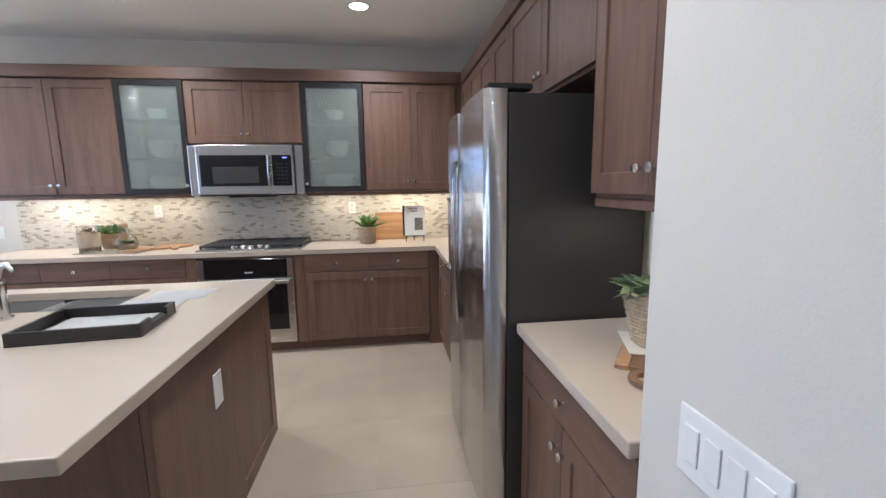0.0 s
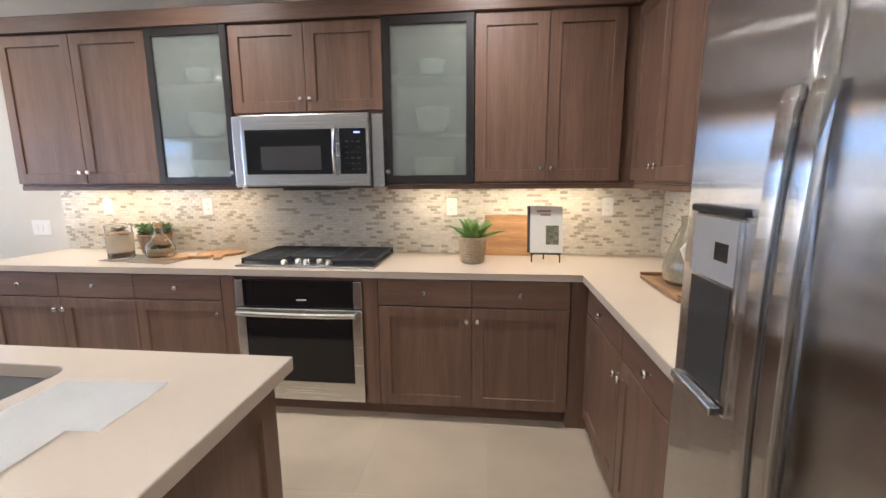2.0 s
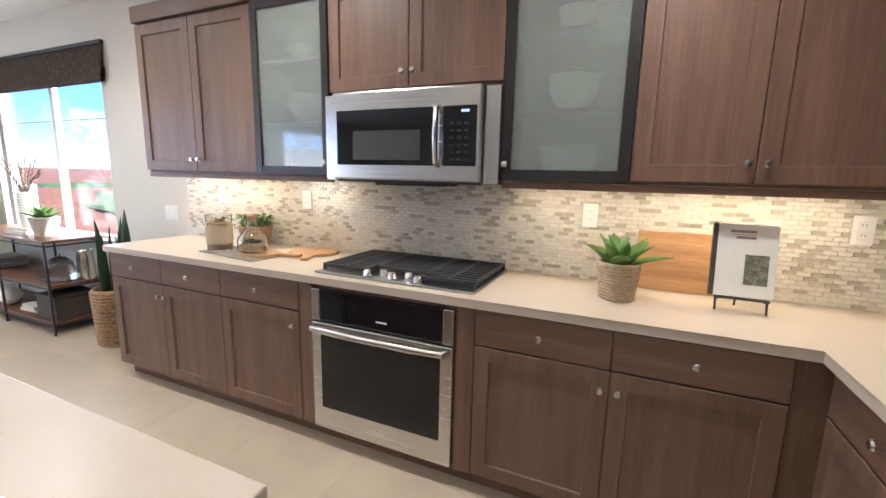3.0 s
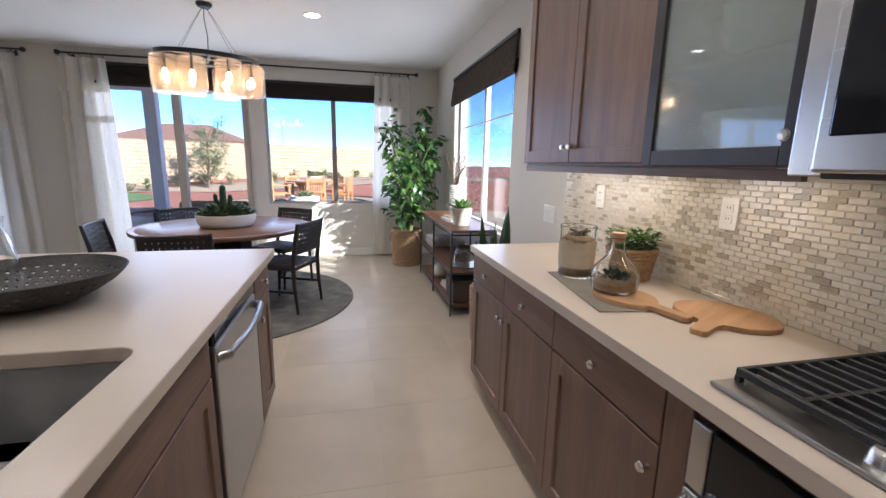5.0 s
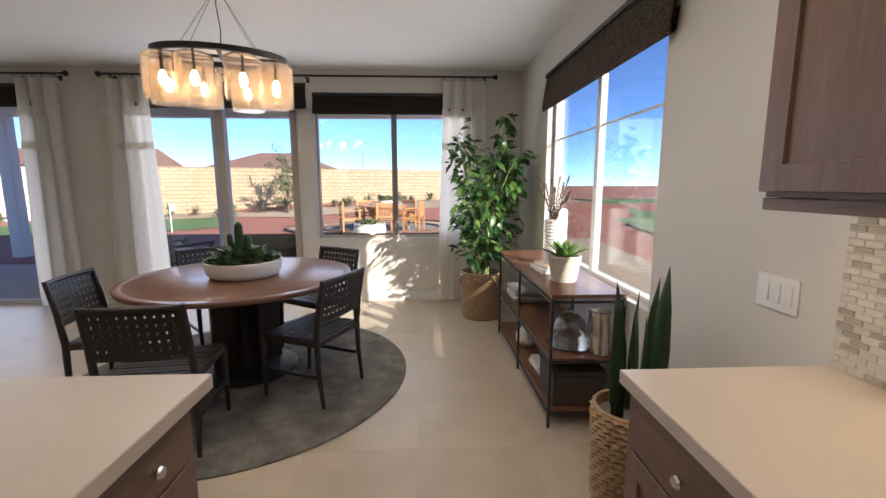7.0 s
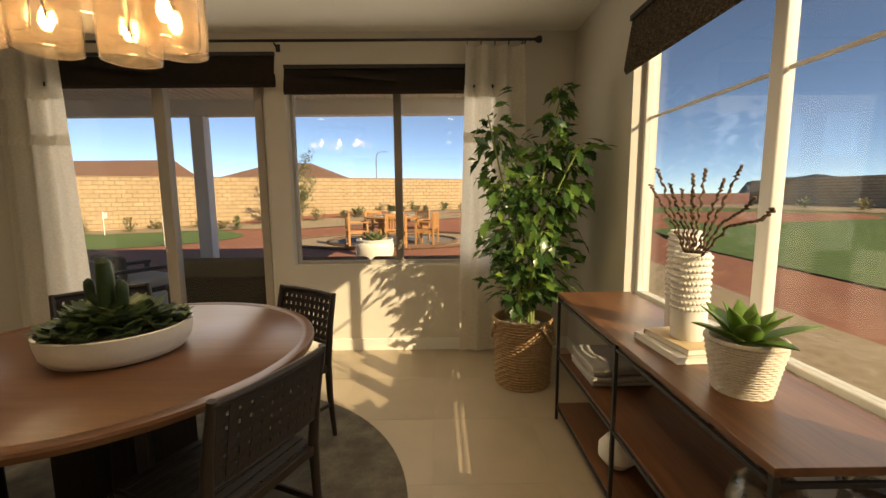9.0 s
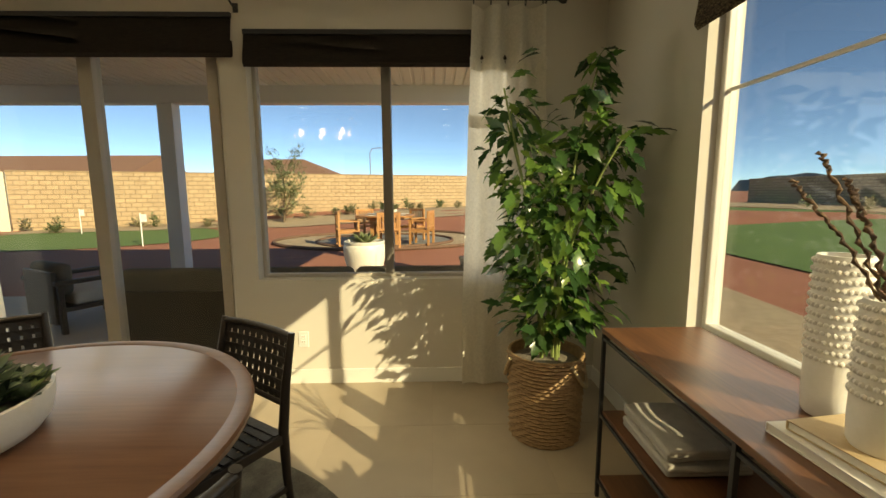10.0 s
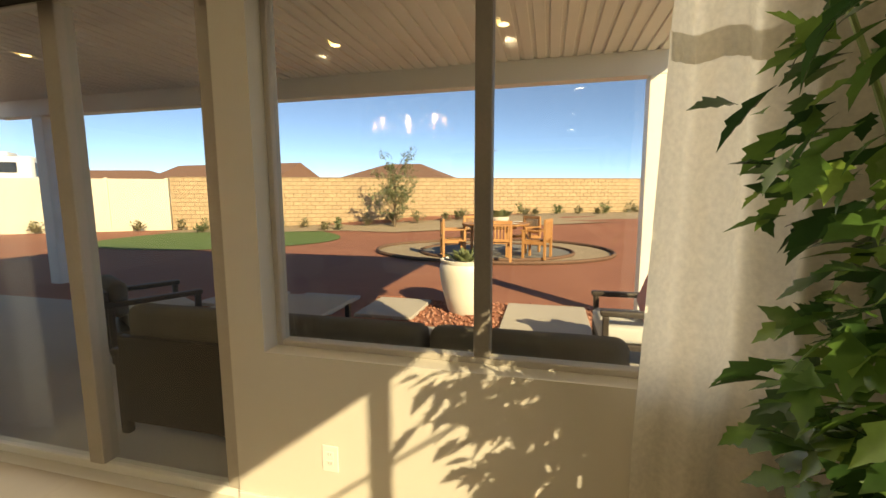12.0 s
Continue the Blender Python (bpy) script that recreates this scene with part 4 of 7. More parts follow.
def under_light(name, m, length, watts):
    root = thing(name, m, "slim white under-cabinet light bar, lit", "cabinet light", "under-cabinet lights")
    part("housing", box(-length / 2, length / 2, -0.02, 0.02, 0.0, 0.012, 0.002), PLASTIC_WHITE, root)
    d = bpy.data.lights.new("light_strip", "AREA")
    d.shape, d.size, d.size_y, d.energy, d.color = "RECTANGLE", length * 0.95, 0.03, watts, (1.0, 0.76, 0.46)
    o = new("light_strip", d)
    o.parent = root
    o.location = (0, 0, -0.002)


for x, ln, wt in ((-2.5, 0.95, 0.55), (-1.71, 0.45, 0.22), (-0.2, 0.45, 0.22), (0.5, 0.75, 0.48)):
    under_light("cabinet_light", pose(x, 4.30, 1.387), ln, wt)
under_light("cabinet_light", pose(1.13, 3.40, 1.387, 0, 0, 90), 1.3, 0.42)
under_light("cabinet_light", pose(1.13, 1.22, 1.387, 0, 0, 90), 0.55, 0.2)

# chandelier: an oval dark ring with glass cylinders and lit bulbs
ch = thing("chandelier", pose(-5.12, 1.905, 1.945, 0, 0, 18), "oval chandelier of dark metal with amber glass cylinders, lit", "chandelier")
bm = bmesh.new()
outer, inner = oval(0.25, 0.425, 56), oval(0.215, 0.39, 56)
for z0, z1 in ((0.350, 0.385),):
    v = [[bm.verts.new((x, y, z)) for x, y in o] for o, z in ((outer, z0), (outer, z1), (inner, z1), (inner, z0))]
    for a, b in zip(v, v[1:] + v[:1]):
        for k in range(56):
            bm.faces.new((a[k], a[(k + 1) % 56], b[(k + 1) % 56], b[k]))
bmesh.ops.recalc_face_normals(bm, faces=bm.faces)
part("ring", bm, BLACK_IRON, ch, "dark bronze oval ring")
AMBER, _t, _b = material("amber_glass", 0.14)
_b.inputs["Base Color"].default_value = (1.0, 0.91, 0.81, 1)
_b.inputs["Transmission Weight"].default_value = 0.9
_b.inputs["IOR"].default_value = 1.2
BULB = glow("lamp_filament", (1.0, 0.72, 0.42), 9.0)
shade_profile = [(0.030, 0.325), (0.075, 0.32), (0.094, 0.305), (0.100, 0.28), (0.102, 0.14), (0.100, 0.03), (0.097, 0.0), (0.093, 0.0), (0.097, 0.05), (0.097, 0.28), (0.090, 0.302), (0.072, 0.316), (0.030, 0.321)]
shade_mesh = mesh_of("shade", lathe([(r * 1.16 if r > 0.05 else r, 0.045 + z * 0.872) for r, z in shade_profile], 32, caps=False), AMBER, True)
bulb_mesh = mesh_of("bulb", lathe([(0.0, 0.125), (0.014, 0.130), (0.026, 0.155), (0.024, 0.185), (0.012, 0.215), (0.0, 0.216)], 14), BULB, True)
sock_mesh = mesh_of("socket", lathe([(0.0, 0.351), (0.009, 0.351), (0.010, 0.28), (0.009, 0.216), (0.0, 0.216)], 14), BLACK_IRON, True)
spots = []
for k in range(8):
    a = 2 * math.pi * (k + 0.5) / 8
    spots.append((0.212 * math.cos(a), 0.372 * math.sin(a), 0.0 if k % 2 else 0.012))
for k, (x, y, z) in enumerate(spots):
    for nm, me in (("shade", shade_mesh), ("bulb", bulb_mesh), ("socket", sock_mesh)):
        o = new(nm, me)
        o.parent, o.location = ch, (x, y, z)
part("cross_bar", box(-0.215, 0.215, -0.012, 0.012, 0.358, 0.376, 0.003), BLACK_IRON, ch)
part("cross_bar", box(-0.011, 0.011, -0.39, 0.39, 0.360, 0.378, 0.003), BLACK_IRON, ch)
for x, y in ((0.1, 0.25), (-0.1, 0.25), (0.1, -0.25), (-0.1, -0.25)):
    part("wire", tube([(x, y, 0.372), (0.0, 0.0, 0.82)], 0.0016, 6), BLACK_IRON, ch)
part("cord", tube([(0.0, 0.0, 0.37), (0.012, 0.008, 0.55), (0.004, -0.01, 0.70), (0, 0, 0.82)], 0.0035, 8), BLACK_IRON, ch)
part("canopy", lathe([(0.0, TOP - 1.946), (0.065, TOP - 1.946), (0.065, TOP - 1.961), (0.05, TOP - 1.981), (0.0, TOP - 1.981)], 28), BLACK_IRON, ch, smooth=True)


# ---- plants: leaf tools ----
def leaf_ring(kind):
    """Half outline of one leaf along its length, as (along, half width)."""
    if kind == "lobed":
        return [(0.0, 0.012), (0.12, 0.04), (0.26, 0.14), (0.36, 0.21), (0.40, 0.13), (0.52, 0.19), (0.62, 0.24), (0.66, 0.13), (0.76, 0.14), (0.82, 0.08), (1.0, 0.0)]
    if kind == "blade":
        return [(0.0, 0.16), (0.25, 0.20), (0.5, 0.20), (0.75, 0.13), (1.0, 0.0)]
    if kind == "broad":
        return [(0.0, 0.03), (0.2, 0.22), (0.5, 0.31), (0.78, 0.20), (1.0, 0.0)]
    if kind == "small":
        return [(0.0, 0.02), (0.35, 0.26), (0.7, 0.22), (1.0, 0.0)]
    return [(0.0, 0.02), (0.3, 0.22), (0.6, 0.22), (1.0, 0.0)]


def add_leaf(verts, faces, base, way, up, size, kind, droop=0.25, fold=0.18):
    way = way.normalized()
    side = way.cross(up)
    side = side.normalized() if side.length > 1e-4 else way.orthogonal().normalized()
    nrm = side.cross(way).normalized()
    k = len(verts)
    ring = leaf_ring(kind)
    for u, w in ring:
        c = base + way * (u * size) - nrm * (droop * u * u * size)
        verts += [c - side * (w * size) + nrm * (fold * w * size), c, c + side * (w * size) + nrm * (fold * w * size)]
    for i in range(len(ring) - 1):
        a = k + 3 * i
        faces += [(a, a + 1, a + 4, a + 3), (a + 1, a + 2, a + 5, a + 4)]


def leaves_part(name, verts, faces, mat, parent, label="", m=None):
    me = bpy.data.meshes.new(name)
    me.from_pydata([tuple(v) for v in verts], [], faces)
    me.materials.append(mat)
    me.shade_smooth()
    o = new(name, me)
    o.parent = parent
    if m is not None:
        o.matrix_basis = m
    return tagged(o, label)


def basket(name, m, r0, r1, h, mat, label, rows, handles=False, lining=None, cat="basket", parent=None):
    """A woven pot: a tapered wall with courses of round canes, an open top and a rim."""
    root = parent or thing(name, m, label, cat)
    prof = [(0.0, 0.0), (r0, 0.0)]
    for k in range(rows):
        u0, u1, um = k / rows, (k + 1) / rows, (k + 0.5) / rows
        prof += [(r0 + (r1 - r0) * u0, h * u0 + 0.001), (r0 + (r1 - r0) * um + h / rows * 0.42, h * um)]
    prof += [(r1, h), (r1 - 0.012, h), (r1 - 0.016, h * 0.8), (r0 - 0.012, 0.02), (0.0, 0.02)]
    bm = lathe(prof, 40, caps=False)
    amp = h / rows * 0.30
    n = 40
    for v in bm.verts:
        rr = math.hypot(v.co.x, v.co.y)
        if rr > r0 * 0.9 and 0.002 < v.co.z < h * 0.99:
            a = math.atan2(v.co.y, v.co.x)
            row = int(v.co.z / h * rows)
            f = 1 + amp / rr * math.cos(n / 2 * a + math.pi * row)
            v.co.x *= f
            v.co.y *= f
    part("weave", bm, mat, root, smooth=True)
    part("rim", tube([((r1 - 0.004) * math.cos(2 * math.pi * k / 28), (r1 - 0.004) * math.sin(2 * math.pi * k / 28), h) for k in range(29)], 0.009, 8), mat, root, smooth=True)
    if handles:
        for a in (radians(-115), radians(65)):
            pts = []
            for k in range(13):
                u = k / 12
                aa = a + (u - 0.5) * 1.5
                rr = r1 + 0.014 + 0.004 * math.sin(u * math.pi)
                pts.append((rr * math.cos(aa), rr * math.sin(aa), h * 0.97 - 0.16 * math.sin(u * math.pi)))
            part("rope_handle", tube(pts, 0.011, 8), WICKER_PALE, root, "pale rope handle", True)
    return root


# ---- tall indoor tree in the corner ----
ft = thing("potted_tree", pose(-6.47, 3.915, 0), "tall artificial tree with lobed green leaves in a wicker basket", "plant")
pot = basket("pot", None, 0.195, 0.215, 0.50, WICKER, "", 24, True, parent=ft)
part("moss", lathe([(0.0, 0.465), (0.12, 0.46), (0.196, 0.445), (0.198, 0.41), (0.0, 0.41)], 28), SOIL, ft, "pale dry moss", True)
rnd = random.Random(11)
verts, faces = [], []
canes = []
for k in range(7):
    a = 2 * math.pi * k / 7 + rnd.uniform(-0.3, 0.3) if k else 1.5
    top = rnd.uniform(1.4, 1.95) if k else 2.10
    lean = rnd.uniform(0.12, 0.30) if k else 0.16
    pts, rr = [], []
    for i in range(9):
        u = i / 8
        pts.append(Vector((0.05 * math.cos(a) + lean * u * u * math.cos(a) + 0.02 * math.sin(5 * u + k), 0.05 * math.sin(a) + (lean * math.sin(a) + 0.05) * u * u + 0.02 * math.cos(4 * u + k), 0.40 + (top - 0.40) * u)))
        rr.append(0.010 * (1 - 0.7 * u) + 0.002)
    part("cane", tube(pts, rr, 7), GREEN_STEM, ft, smooth=True)
    canes.append(pts)
for pts in canes:
    for i in range(1, 9):
        for b in range(5 if i < 6 else 8):
            p = pts[i - 1].lerp(pts[i], rnd.random())
            a = rnd.uniform(0, 6.283)
            reach = (0.32 * math.sin(min(1.0, max(0.0, (p.z - 0.38) / 1.7)) * math.pi) ** 0.6 + 0.06) * rnd.uniform(0.35, 1.0) * (1.0 if p.z < 1.55 else 0.55)
            tip = p + Vector((math.cos(a) * reach, math.sin(a) * reach, rnd.uniform(0.02, 0.16)))
            if tip.y > 0.43 or tip.y < -0.31 or tip.x < -0.46 or tip.x > 0.32 or tip.z < 0.66:
                continue
            for q in range(4):
                base = p.lerp(tip, 0.40 + 0.20 * q)
                aa = a + rnd.uniform(-1.0, 1.0)
                way = Vector((math.cos(aa), math.sin(aa), rnd.uniform(-1.1, 0.6)))
                size = rnd.uniform(0.08, 0.165)
                tilt = Vector((math.cos(aa), math.sin(aa), 0)) * rnd.uniform(0.2, 1.2) + Vector((rnd.uniform(-0.7, 0.7), rnd.uniform(-0.7, 0.7), 0.8))
                add_leaf(verts, faces, base, way, tilt, size, "lobed", rnd.uniform(0.05, 0.45))
crown = leaves_part("crown", verts, faces, LEAF, ft, "dense glossy green leaves")
tagged(crown, "", "", "", "stuff")

# ---- dining table, rug, chairs ----
TX, TY = -5.20, 1.91
solid("rug", lathe([(0.0, 0.0005), (1.22, 0.0005), (1.225, 0.006), (1.22, 0.012), (0.0, 0.012)], 96), RUG, "round mottled grey-brown wool rug under the table", "rug", m=pose(TX + 0.10, TY + 0.01, 0.0))
tb = thing("dining_table", pose(TX, TY, 0.0125), "round dark wood pedestal dining table", "table")
part("tabletop", lathe([(0.0, 0.700), (0.76, 0.700), (0.80, 0.715), (0.805, 0.735), (0.80, 0.745), (0.755, 0.745), (0.752, 0.7425), (0.748, 0.7425), (0.745, 0.745), (0.0, 0.745)], 96), TABLE_WOOD, tb, "reddish walnut top with an inlaid ring", True)
part("pedestal", lathe([(0.0, 0.03), (0.10, 0.03), (0.085, 0.10), (0.075, 0.35), (0.09, 0.58), (0.20, 0.699), (0.0, 0.699)], 32), DARK_WOOD, tb, smooth=True)
for k in range(4):
    a = radians(45 + 90 * k)
    part("brace", box(-0.02, 0.02, 0.07, 0.26, 0.031, 0.698, 0.004), DARK_WOOD, tb, m=Matrix.Rotation(a, 4, "Z"))
part("base_plate", lathe([(0.0, 0.0), (0.36, 0.0), (0.36, 0.018), (0.345, 0.028), (0.0, 0.029)], 56), BLACK_IRON, tb, "dark metal base plate", True)


def dining_chair():
    root = thing("dining_chair", pose(0, 0, 0), "dark wood dining chair with woven leather seat and back", "chair", "dining chairs")
    w, d = 0.50, 0.48
    for sx in (-1, 1):
        x = sx * (w / 2 - 0.02)
        part("leg", tube([(x, 0.22, 0.43), (x, 0.225, 0.2), (x * 0.98, 0.235, 0.0)], [0.020, 0.017, 0.012], 10), DARK_WOOD, root, smooth=True)
        part("leg", tube([(x, -0.24, 0.0), (x, -0.215, 0.25), (x, -0.21, 0.45), (x, -0.235, 0.65), (x, -0.275, 0.845)], [0.013, 0.018, 0.021, 0.018, 0.014], 10), DARK_WOOD, root, smooth=True)
        part("side_rail", box(x - 0.012, x + 0.012, -0.20, 0.21, 0.405, 0.445, 0.004), DARK_WOOD, root)
        part("stretcher", box(x - 0.009, x + 0.009, -0.21, 0.215, 0.19, 0.215, 0.004), DARK_WOOD, root)
    part("front_rail", box(-w / 2 + 0.03, w / 2 - 0.03, 0.20, 0.225, 0.405, 0.445, 0.004), DARK_WOOD, root)
    part("back_rail", box(-w / 2 + 0.03, w / 2 - 0.03, -0.225, -0.20, 0.405, 0.440, 0.004), DARK_WOOD, root)
    part("top_rail", tube([(-w / 2 + 0.02, -0.273, 0.83), (-0.12, -0.29, 0.832), (0, -0.294, 0.832), (0.12, -0.29, 0.832), (w / 2 - 0.02, -0.273, 0.83)], 0.014, 10), DARK_WOOD, root, smooth=True)
    part("lower_rail", tube([(-w / 2 + 0.02, -0.225, 0.56), (0, -0.24, 0.56), (w / 2 - 0.02, -0.225, 0.56)], 0.011, 8), DARK_WOOD, root, smooth=True)
    nv, nh = 11, 6
    for k in range(nv):
        x = -w / 2 + 0.045 + (w - 0.09) * k / (nv - 1)
        c = 0.016 * (1 - (2 * x / w) ** 2)
        bm = box(-0.0155, 0.0155, -0.002, 0.002, 0.0, 0.268)
        part("back_strap", bm, LEATHER, root, m=Matrix.Translation((x, -0.2275 - c, 0.563)) @ pose(0, 0, 0, 10.2, 0, 0))
    for k in range(nh):
        z = 0.585 + 0.045 * k
        y = -0.2285 - (z - 0.563) * 0.18
        pts = [(-w / 2 + 0.02, y - 0.001, z), (-0.12, y - 0.014, z), (0, y - 0.018, z), (0.12, y - 0.014, z), (w / 2 - 0.02, y - 0.001, z)]
        bm = bmesh.new()
        a = [(bm.verts.new((px, py, pz - 0.0145)), bm.verts.new((px, py, pz + 0.0145)), bm.verts.new((px, py + 0.0035, pz + 0.0145)), bm.verts.new((px, py + 0.0035, pz - 0.0145))) for px, py, pz in pts]
        for p, q in zip(a, a[1:]):
            for i in range(4):
                bm.faces.new((p[i], q[i], q[(i + 1) % 4], p[(i + 1) % 4]))
        bmesh.ops.recalc_face_normals(bm, faces=bm.faces)
        part("back_strap", bm, LEATHER, root)
    for k in range(11):
        x = -w / 2 + 0.045 + (w - 0.09) * k / 10
        part("seat_strap", box(x - 0.0175, x + 0.0175, -0.205, 0.215, 0.440 + 0.002 * (k % 2), 0.4455 + 0.002 * (k % 2), 0.001, seg=1), LEATHER, root)
    for k in range(10):
        y = -0.185 + 0.042 * k
        part("seat_strap", box(-w / 2 + 0.02, w / 2 - 0.02, y - 0.0165, y + 0.0165, 0.4475, 0.4515 + 0.0015 * (k % 2), 0.001, seg=1), LEATHER, root)
    return root


chair = dining_chair()
seats = [((-4.735, 2.76), (-0.40, -0.92)), ((-4.80, 0.97), (-0.14, 0.99)), ((-4.02, 1.875), (-0.985, -0.12)), ((-5.91, 2.495), (0.84, -0.545)), ((-5.97, 1.24), (0.72, 0.69))]
for k, ((bx, by), (fx, fy)) in enumerate(seats):
    n = math.hypot(fx, fy)
    fx, fy = fx / n, fy / n
    m = pose(bx + fx * 0.27, by + fy * 0.27, 0.0125, 0, 0, math.degrees(math.atan2(-fx, fy)))
    if k == 0:
        chair.matrix_basis = m
    else:
        copy_thing(chair, m)

pb = thing("planter_bowl", pose(TX + 0.02, TY + 0.02, 0.758), "wide white bowl of cactus and succulents on the table", "plant")
part("bowl", lathe([(0.0, 0.0), (0.215, 0.0), (0.240, 0.010), (0.260, 0.038), (0.271, 0.085), (0.273, 0.121), (0.264, 0.124), (0.254, 0.100), (0.0, 0.095)], 48, caps=False), CERAMIC, pb, "matt white ceramic bowl", True)
part("soil", lathe([(0.0, 0.115), (0.20, 0.110), (0.252, 0.104), (0.0, 0.096)], 32), SOIL, pb, smooth=True)
verts, faces = [], []
for k in range(95):
    a, r = rnd.uniform(0, 6.283), 0.235 * math.sqrt(rnd.random())
    c = Vector((r * math.cos(a), r * math.sin(a), 0.105))
    s = rnd.uniform(0.065, 0.11) * (1.9 - 1.2 * r / 0.235)
    for q in range(11):
        b = 2 * math.pi * q / 11 + rnd.uniform(-0.2, 0.2)
        add_leaf(verts, faces, c, Vector((math.cos(b), math.sin(b), rnd.uniform(0.5, 1.8))), Vector((0, 0, 1)), s, "small", 0.2)
tagged(leaves_part("rosette_foliage", verts, faces, GREY_LEAF, pb, "low green succulent rosettes"), "", "", "", "stuff")
for x, y, z, r, pts in ((0.03, -0.02, 0.0, 0.032, [(0, 0, 0.10), (0, 0.01, 0.25), (0.01, 0.015, 0.39)]), (0.03, -0.02, 0.0, 0.024, [(0, 0.01, 0.17), (0.0, 0.07, 0.22), (0.0, 0.075, 0.30)]), (0.03, -0.02, 0.0, 0.021, [(0, 0.0, 0.20), (0.0, -0.055, 0.25), (0.0, -0.06, 0.31)])):
    pp = [Vector((x + a, y + b, z + c)) for a, b, c in pts]
    mid = [pp[0], pp[0].lerp(pp[1], 0.5), pp[1], pp[1].lerp(pp[2], 0.6), pp[2], pp[2] + Vector((0, 0, r * 0.6))]
    part("cactus", tube(mid, [r * 0.9, r, r, r, r * 0.85, r * 0.25], 12), SNAKE, pb, "upright green cactus", True)

# ---- console table under the side window ----
cn = thing("console_table", pose(-5.93, 4.015, 0), "metal-framed console table with walnut top and two shelves", "console")
CL, CDP, CH = 1.66, 0.435, 0.815
part("top", box(0, CL, 0, CDP, CH - 0.022, CH, 0.002), CONSOLE_WOOD, cn, "walnut top with warm grain")
for z in (0.11, 0.43):
    part("shelf", box(0.014, CL - 0.014, 0.012, CDP - 0.012, z - 0.016, z, 0.002), CONSOLE_WOOD, cn, "walnut shelf")
for x in (0.0, CL / 2 - 0.008, CL - 0.016):
    for y in (0.0, CDP - 0.016):
        part("leg", box(x, x + 0.016, y, y + 0.016, 0.0, CH - 0.023, 0.001, seg=1), BLACK_IRON, cn)
for z in (0.094, 0.414, CH - 0.039):
    for y in (0.002, CDP - 0.014):
        part("rail", box(0.017, CL / 2 - 0.009, y, y + 0.012, z - 0.014, z - 0.001, 0.001, seg=1), BLACK_IRON, cn)
        part("rail", box(CL / 2 + 0.009, CL - 0.017, y, y + 0.012, z - 0.014, z - 0.001, 0.001, seg=1), BLACK_IRON, cn)
    for x in (0.002, CL - 0.014):
        part("rail", box(x, x + 0.012, 0.017, CDP - 0.017, z - 0.014, z - 0.001, 0.001, seg=1), BLACK_IRON, cn)


def book(name, m, w, d, h, cover, label):
    root = thing(name, m, label, "book", "books on the console")
    part("cover", box(0, w, 0, d, 0, 0.003, 0.001, seg=1), cover, root)
    part("cover", box(0, w, 0, d, h - 0.003, h, 0.001, seg=1), cover, root)
    part("spine", box(0, 0.003, 0, d, 0.0031, h - 0.0031), cover, root)
    part("page_block", box(0.0035, w - 0.004, 0.004, d - 0.004, 0.0032, h - 0.0032), PAPER, root, "cream page block")
    return root


PAPER = noisy("paper", [(0.3, (0.66, 0.62, 0.54)), (0.7, (0.74, 0.70, 0.62))], 6.0, 0.9, fine=300.0, relief=0.05)
COVER_T = noisy("tan_cover", [(0.3, (0.42, 0.31, 0.18)), (0.7, (0.50, 0.38, 0.23))], 6.0, 0.6)
COVER_W = noisy("white_cover", [(0.3, (0.62, 0.60, 0.55)), (0.7, (0.68, 0.66, 0.61))], 6.0, 0.6)
book("book", pose(-5.11, 4.10, 0.816, 0, 0, 3), 0.29, 0.24, 0.026, COVER_W, "white hardback book lying on the console")
book("book", pose(-5.075, 4.12, 0.8425, 0, 0, 8), 0.25, 0.20, 0.024, COVER_T, "tan hardback book lying on another book")


def beaded_vase(m, r, h, rows, label):
    root = thing("beaded_vase", m, label, "vase", "white beaded vases")
    part("body", lathe([(0.0, 0.0), (r - 0.008, 0.0), (r - 0.003, 0.01), (r, 0.06), (r, h - 0.02), (r - 0.004, h), (r - 0.012, h), (r - 0.014, 0.02), (0.0, 0.02)], 40, caps=False), CERAMIC, root, smooth=True)
    n = 30
    for k in range(rows):
        z = h - 0.016 - k * 0.0235
        bm = bmesh.new()
        for q in range(n):
            a = 2 * math.pi * (q + 0.5 * (k % 2)) / n
            mm = Matrix.Translation((r * math.cos(a), r * math.sin(a), z)) @ Matrix.Diagonal((0.0068, 0.0068, 0.0075, 1))
            bmesh.ops.create_icosphere(bm, subdivisions=1, radius=1.0, matrix=mm)
        tagged(part("bead_ring", bm, CERAMIC, root, "ring of raised beads", True), "", "", "", "stuff")
    return root


